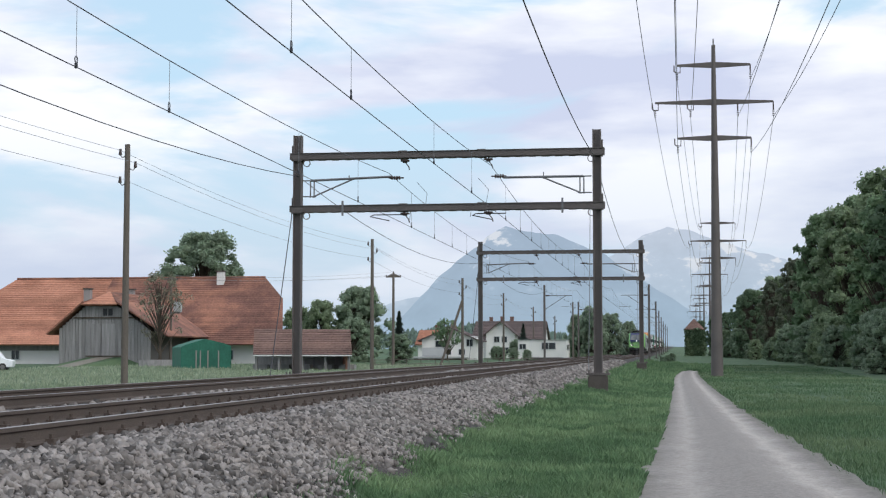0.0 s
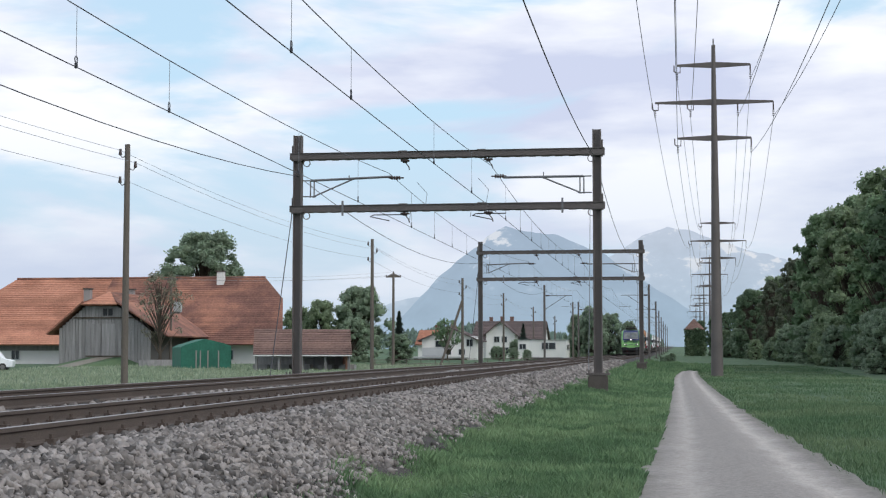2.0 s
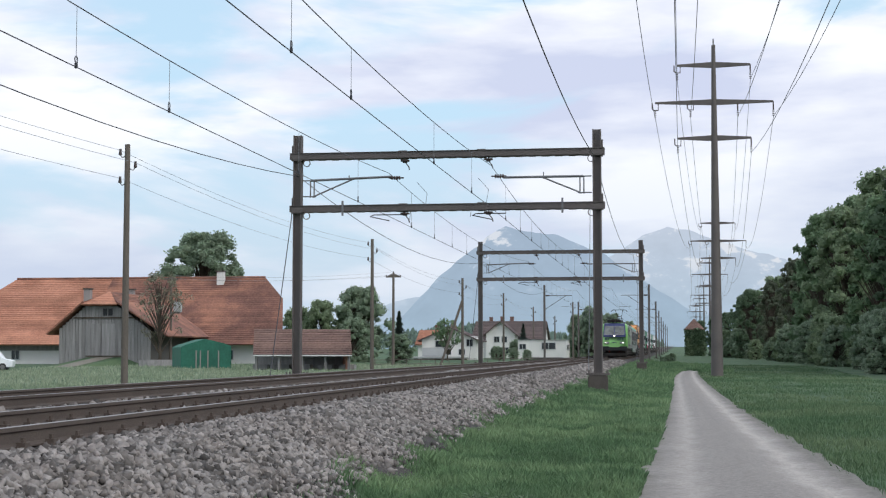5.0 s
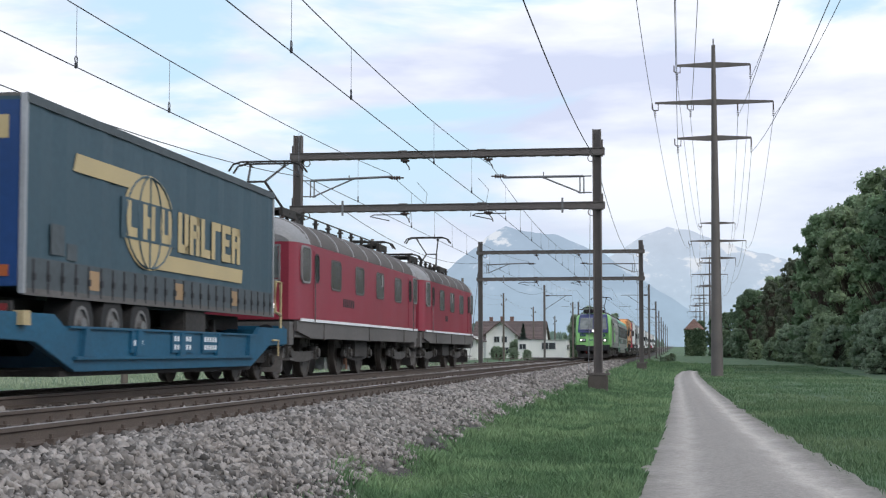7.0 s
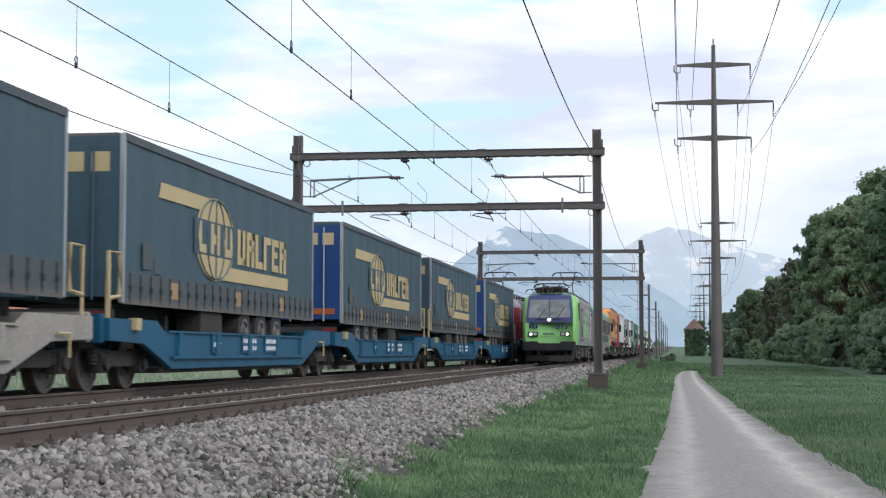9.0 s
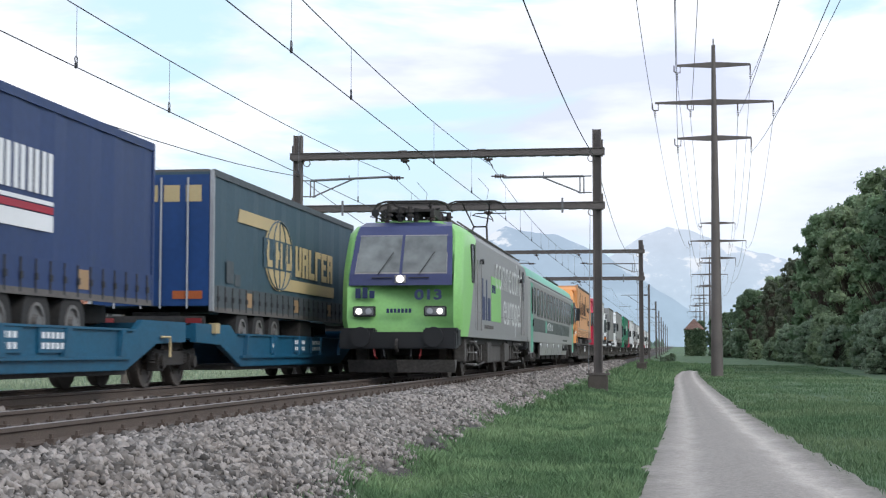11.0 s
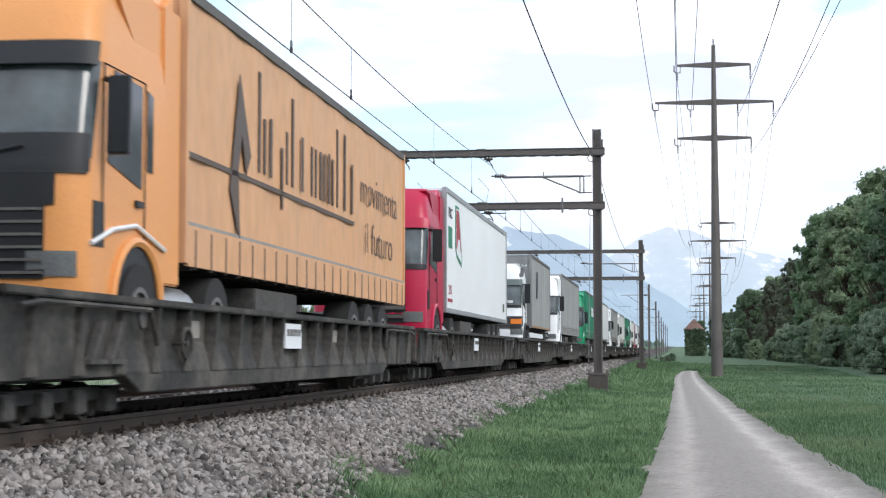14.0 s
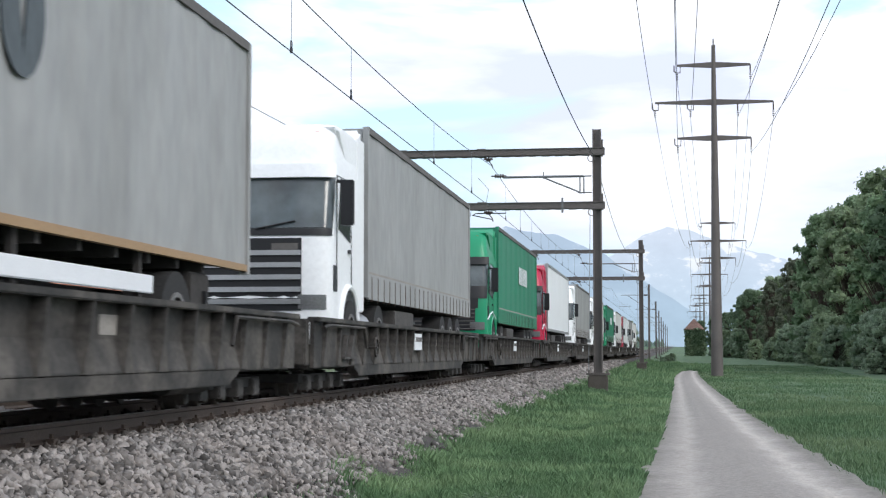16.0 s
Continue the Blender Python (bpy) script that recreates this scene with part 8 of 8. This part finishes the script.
    if style == "plain":
        part("dash_paper", Geo().box(0.55, 0.85, yf(sc0 + 0.1) - 0.03, yf(sc0 + 0.1) - 0.018, sc0 + 0.05, sc0 + 0.15), TEXT_WHITE, cab, "white papers behind the windscreen")
    part("bumper_plate", Geo().box(-0.3, 0.3, y0 - 0.03, y0 + 0.0, f - 0.1, f + 0.02), TEXT_WHITE, cab, "blank number plate")
    if style == "plain":
        for k in range(3):
            part("roof_lamp", Geo().cyl((w - 0.02, y0 + 0.42 + 0.16 * k, tall - 0.42 + 0.10 * k), "y", 0.085, 0.12, 12, 0.06), LENS_DARK, cab, smooth=True)
    for x in (-0.85, 0.85):
        part("marker_lamp", Geo().box(x - 0.07, x + 0.07, y0 + 0.64, y0 + 0.7, tall - 0.18, tall - 0.13), AMBER, cab)
    return cab, tall


def truck(label, paint, box_paint, style="sleek", kind="curtain", group="trucks on the near train", fascia=None, box=(2.9, 13.6)):
    """A truck standing on a low-floor wagon; its front is at local y = 0."""
    base, top, w = 0.46, 4.44 if kind != "plain" else 4.34, 1.25
    o = thing("truck", label, "truck", group)
    cab, tall = cab_shell(o, paint, style, base, 0.0)
    b0, b1 = box[0], box[0] + box[1]
    z0 = 1.66
    # wind deflector between cab and load
    if style != "plain":
        part("wind_deflector", Geo().prism([(0.7, tall - 0.05), (2.2, tall - 0.03), (2.6, top - 0.06), (2.6, tall - 1.3), (2.2, tall - 1.3)], "x", -1.2, 1.2), paint, cab, bevel=0.05, smooth=True)
        for x in (-1, 1):
            part("side_fairing", Geo().box(x * 1.2 - 0.03, x * 1.2 + 0.03, 2.2, 2.75, 1.3, tall - 0.02), paint, cab, bevel=0.02)
    else:
        part("wind_deflector", Geo().prism([(0.45, tall - 0.03), (2.0, tall - 0.03), (2.2, top - 0.45), (1.3, top - 0.55)], "x", -1.15, 1.15), paint, cab, bevel=0.1, smooth=True)
    part("chassis", Geo().box(-0.45, 0.45, 0.9, b1 - 0.3, 1.0, 1.28), UNDER, o)
    for k in range(int((b1 - b0 - 0.6) / 0.9)):
        part("cross_member", Geo().box(-w + 0.06, w - 0.06, b0 + 0.4 + k * 0.9, b0 + 0.48 + k * 0.9, z0 - 0.16, z0 - 0.004), UNDER, o)
    rings = []
    n = 26
    for k in range(n + 1):
        y = b0 + (b1 - b0) * k / n
        b = 0.012 * math.sin(k * 2.1 + b0) if 0 < k < n and kind != "reefer" else 0
        rings.append([(w + b, y, z0), (w + 1.7 * b, y, 2.9), (w + b, y, top), (-w - b, y, top), (-w - 1.7 * b, y, 2.9), (-w - b, y, z0)])
    bod = part("cargo_box" if kind == "reefer" else "side_curtain", Geo().loft(rings), box_paint, o)
    for s in (-1, 1):
        trim = ALU if kind == "reefer" else box_paint
        part("roof_rail", Geo().box(s * w - 0.05, s * w + 0.028, b0, b1, top - 0.08, top + 0.03), trim if kind == "reefer" else SKIRT, bod)
        part("sill_rail", Geo().box(s * w - 0.05, s * w + 0.024, b0, b1, z0 - (0.10 if kind != 'plain' else 0.07), z0 + 0.01), ALU if kind == "reefer" else STICKER if kind == "plain" else box_paint, bod)
        for y in (b0, b1):
            part("corner_post", Geo().box(s * w - 0.07, s * w + 0.03, y - 0.05, y + 0.05, z0 - 0.1, top + 0.02), trim, bod)
        if kind == "curtain":
            part("lower_flap", Geo().box(s * w - 0.01, s * w + 0.03, b0 + 0.05, b1 - 0.05, z0 - 0.13, z0 + 0.30), box_paint, bod)
            part("flap_rail", Geo().box(s * w - 0.01, s * w + 0.024, b0 + 0.05, b1 - 0.05, z0 + 0.30, z0 + 0.34), WAGON_PALE, bod, "dull grey rail over the flap")
            for k in range(24 if s > 0 else 0):
                y = b0 + 0.3 + k * (b1 - b0 - 0.6) / 23
                part("strap", Geo().box(min(s * (w + 0.012), s * (w + 0.034)), max(s * (w + 0.012), s * (w + 0.04)), y - 0.012, y + 0.012, z0 - 0.16, z0 + 0.26), TEXT_BROWN, bod)
        axles = [b1 - 4.7, b1 - 3.4, b1 - 2.1] if box[1] > 10 else [b1 - 2.6]
        for y in axles + ([4.1] if box[1] > 10 else []):
            tyre_pair(o, y, 0.5, s, base)
        if box[1] > 10:
            part("fuel_tank", Geo().cyl((s * 0.95, 2.75, 1.02), "y", 0.30, 1.1, 16), ALU, o, smooth=True)
            part("tool_box", Geo().box(min(s * 0.75, s * 1.2), max(s * 0.75, s * 1.2), b0 + 3.0, b0 + 5.2, 1.05, 1.42), UNDER_PALE, o, bevel=0.02)
        else:
            part("side_guard", Geo().box(s * 1.2 - 0.02, s * 1.2 + 0.02, 2.5, b1 - 3.3, 1.20, 1.38), TEXT_WHITE, o, "white underrun side guard", bevel=0.01)
            for y in (2.9, 5.6, b1 - 3.6):
                part("guard_post", Geo().box(s * 1.16 - 0.03, s * 1.16 + 0.03, y - 0.04, y + 0.04, 0.95, 1.6), UNDER, o)
            part("tool_box", Geo().box(min(s * 0.7, s * 1.15), max(s * 0.7, s * 1.15), b1 - 1.9, b1 - 1.2, 1.1, 1.5), UNDER, o, bevel=0.02)
        part("mud_guard", Geo().box(s * 1.0 - 0.2, s * 1.0 + 0.2, b1 - 1.45, b1 - 1.42, 0.75, 1.3), BLACK, o)
    for e, y in ((-1, b0), (1, b1)):
        part("end_wall", Geo().box(-w + 0.08, w - 0.08, y + e * 0.01 - 0.02, y + e * 0.01 + 0.02, z0, top - 0.06), ALU if kind == "reefer" else box_paint, bod)
    if kind == "reefer":
        part("cooling_unit", Geo().box(-1.0, 1.0, b0 - 0.22, b0 - 0.03, 2.6, 4.1), TEXT_WHITE, bod, "white cooling unit", bevel=0.06)
    return o, bod, (b0, b1, z0, top, w)


def build_trains():
    # far train: two red locomotives and five twin wagons with trailers, running away from the camera
    def sides(half, n):
        a = -half + 4.3
        step = (2 * half - 8.6) / (n - 1) if n > 1 else 1
        return [(a + k * step - 0.58, a + k * step + 0.58, 2.3, 3.02) for k in range(n)]
    lok6, w6 = red_loco("heavy_electric_locomotive", "red six-axle electric locomotive with a pale stripe and grey roof", 9.0, ((-7.0, (-1.45, 1.45)), (0, (-1.45, 1.45)), (7.0, (-1.45, 1.45))), 0.63, sides(9.0, 4), ((-6.4, 5.52, -1), (6.6, 4.4, -1)), True)
    lok4, w4 = red_loco("light_electric_locomotive", "red four-axle electric locomotive with a pale stripe and raised pantograph", 7.1, ((-4.0, (-1.4, 1.4)), (4.0, (-1.4, 1.4))), 0.63, sides(7.1, 3), ((-4.6, 4.35, 1), (3.0, 5.56, 1)), False)
    RUN.append((lok6, "A", -8.35))
    RUN.append((lok4, "A", 8.95))
    for k in range(5):
        c = -34.2 - 33.28 * k
        if k == 2:
            wg = pocket_wagon(WAGON_PALE, "pale grey articulated pocket wagon carrying trailers")
        elif k == 0:
            first = wg = pocket_wagon(WAGON_BLUE, "blue articulated pocket wagon carrying trailers")
        else:
            wg = copy_thing(first, Matrix())
        RUN.append((wg, "A", c))
        for j, d in ((0, 8.6), (1, -8.6)):
            if (k, j) == (0, 0):
                t = lead = curtain_trailer("grey-blue curtain-sided trailer with cream print and bright blue doors", CURTAIN_BLUE, CURTAIN_FLAP, "print", DOOR_BLUE)
            elif (k, j) == (0, 1):
                t = plain = curtain_trailer("grey-blue curtain-sided trailer with cream print", CURTAIN_BLUE, CURTAIN_FLAP, "print")
            elif (k, j) == (3, 1):
                t = curtain_trailer("deep blue curtain-sided trailer with white print", CURTAIN_DEEP, CURTAIN_DEEP, "white")
            else:
                t = copy_thing(plain if (k, j) not in ((1, 0), (3, 0)) else lead, Matrix())
            RUN.append((t, "A", c + d))
    # near train: green locomotive, coach and trucks on low-floor wagons, coming towards the camera
    lok, wl = green_loco()
    RUN.append((lok, "B", 9.25))
    RUN.append((escort_coach(), "B", 32.1))
    first = None
    for k in range(14):
        wg = first = road_wagon() if k == 0 else first
        if k:
            wg = copy_thing(first, Matrix())
        RUN.append((wg, "B", 55.4 + 19.65 * k))
    fleet = []
    o, bod, (b0, b1, z0, top, w) = truck("orange truck with an ochre orange curtain trailer and slogan", ORANGE, ORANGE_CURTAIN, "sleek", "curtain", box=(2.85, 13.7))
    x = w + 0.022
    lettering("slogan", "movimenta", 0.78, TEXT_BROWN, bod, on_side(x, b0 + 9.3, 3.12), "brown slogan in condensed letters", 3.5, -0.012)
    lettering("slogan", "il futuro", 0.78, TEXT_BROWN, bod, on_side(x, b0 + 9.7, 2.3), "brown slogan in condensed letters", 2.6, -0.012)
    g = Marks("mark_block", TEXT_BROWN, bod, "brown bar in place of a letter")
    for k, (h, lo) in enumerate(((1.25, 0), (0.75, 0), (0.8, -0.35), (1.2, 0), (0.75, 0), (0.7, 0), (0.7, 0), (0.75, 0), (1.2, 0), (1.2, 0), (0.8, 0))):
        y = b0 + 2.85 + k * 0.575
        g.box(x - 0.006, x + 0.005, y, y + 0.10, 2.85 + lo, 2.85 + lo + h)
        if k in (0, 2, 5, 6, 7):
            g.box(x - 0.006, x + 0.005, y + 0.26, y + 0.35, 2.85, 2.85 + min(h, 0.7))
    part("mark_bar", Geo().box(x - 0.006, x + 0.005, b0 + 0.05, b0 + 8.8, 2.68, 2.74), TEXT_BROWN, bod)
    part("mark_sign", Geo().prism([(b0 + 1.6, 2.5), (b0 + 2.0, 3.9), (b0 + 2.5, 3.0), (b0 + 2.3, 2.74), (b0 + 2.1, 3.2), (b0 + 1.95, 2.74), (b0 + 2.05, 1.9)], "x", x - 0.006, x + 0.005), TEXT_BROWN, bod, "brown pointed sign of the haulier")
    fleet.append((o, 48.1))
    o, bod, (b0, b1, z0, top, w) = truck("red truck with a white refrigerated trailer", RED_TRUCK, WHITE_PAINT, "ridge", "reefer", box=(2.9, 13.7))
    x = w + 0.008
    lettering("number", "215", 0.32, TEXT_RED, bod, on_side(x, b0 + 0.5, 2.0), "small dark red number", 0.50)
    part("mark_bar", Geo().box(x - 0.006, x + 0.004, b0 + 0.4, b0 + 1.15, 1.82, 1.9), TEXT_RED, bod)
    part("mark_sign", Geo().prism([(b0 + 1.7, 4.2), (b0 + 2.3, 4.2), (b0 + 2.9, 3.0), (b0 + 2.8, 2.75), (b0 + 1.9, 2.95), (b0 + 1.65, 3.2)], "x", x - 0.006, x + 0.003), GREEN_CURTAIN, bod, "green bordered shield of the haulier")
    part("mark_field", Geo().prism([(b0 + 1.78, 4.13), (b0 + 2.26, 4.13), (b0 + 2.8, 3.03), (b0 + 2.74, 2.86), (b0 + 1.95, 3.02), (b0 + 1.75, 3.22)], "x", x - 0.004, x + 0.0045), TEXT_WHITE, bod, "white field of the shield")
    part("mark_sign", Geo().prism([(b0 + 1.8, 4.1), (b0 + 2.25, 4.1), (b0 + 2.72, 3.1), (b0 + 2.6, 3.1), (b0 + 2.45, 3.4), (b0 + 2.1, 3.4), (b0 + 1.95, 3.15), (b0 + 1.8, 3.15)], "x", x - 0.002, x + 0.006), TEXT_RED, bod, "red sign in the shield")
    part("door_lock", Geo().box(x - 0.006, x + 0.01, b1 - 1.0, b1 - 0.7, 1.9, 2.15), SKIRT, bod)
    part("mark_field", Geo().box(x - 0.006, x + 0.004, b0 + 0.5, b0 + 1.1, 3.1, 3.6), GREEN_CURTAIN, bod, "small green field")
    lettering("marking", "FRC", 0.34, BLACK, bod, on_side(x, b0 + 0.5, 3.82), "small dark class marking", 0.62)
    fleet.append((o, 67.4))
    o, bod, (b0, b1, z0, top, w) = truck("white rigid truck with a grey curtain body and amber lamps", WHITE_PAINT, GREY_CURTAIN, "plain", "plain", box=(2.9, 9.2))
    part("mark_sign", Geo().prism([(b0 + 2.6, 2.9 + 0.0)] + [(b0 + 2.6 + 0.42 * math.sin(a), 3.3 + 0.55 * math.cos(a)) for a in np.linspace(0.3, 5.9, 18)], "x", w + 0.012, w + 0.026), CURTAIN_FLAP, bod, "dark painted-over oval mark")
    fleet.append((o, 90.0))
    grey = truck("white truck with a grey curtain trailer and barred grille", WHITE_PAINT, GREY_CURTAIN, "ridge", "curtain", box=(2.9, 13.8))[0]
    fleet.append((grey, 106.7))
    o, bod, (b0, b1, z0, top, w) = truck("green truck with a green curtain trailer", GREEN_TRUCK, GREEN_CURTAIN, "sleek", "curtain", box=(2.9, 13.8))
    bars(bod, "mark_blocks", w + 0.03, b0 + 6.5, 3.0, 7, 0.25, 0.6, 0.2, TEXT_WHITE, "white bars in place of the haulier's name")
    green = o
    fleet.append((o, 127.3))
    red = truck("red truck with a white box trailer", RED_TRUCK, WHITE_PAINT, "sleek", "reefer", box=(2.9, 13.8))[0]
    fleet.append((red, 146.5))
    white = truck("white truck with a white curtain trailer", WHITE_PAINT, mat("curtain_white", (0.66, 0.66, 0.64), 0.55, grain=8, vary=0.05, big=0.5, bump=0.05), "sleek", "curtain", box=(2.9, 13.8))[0]
    for k, src in enumerate((grey, white, green, white, red, grey, white)):
        fleet.append((copy_thing(src, Matrix()) if not (src is white and k == 1) else white, 166.6 + 19.65 * k))
    for o, a in fleet:
        RUN.append((o, "B", a))
    return w6 + w4, wl


WHEELS_A, WHEELS_B = build_trains()


# ---- what moves ----


def far_train(t):
    return 52.3 + 27.2 * (t - 7.0)


def near_train(t):
    return 23.7 - (20.6 * (t - 11.5) + 0.125 * (t * t - 132.25))


def motions():
    for ob, which, a in RUN:
        rows = []
        for k in range(33):
            t = k * 0.5
            rows.append((t, track_pose(far_train(t) + a, GAP) if which == "A" else track_pose(near_train(t) + a, 0.0)))
        walk(ob, rows)
    for wheels, go, sign in ((WHEELS_A, far_train, -1), (WHEELS_B, near_train, -1)):
        for ob, r in wheels:
            y, z = ob.location.y, ob.location.z
            rows = []
            for k in range(481):
                t = k / 30
                ang = math.degrees(sign * go(t) / r) % 360.0
                rows.append((t, pose(0, y, z, ang, 0, 0)))
            walk(ob, rows)
build_tracks()
build_stones(PROF)
build_grass()
motions()
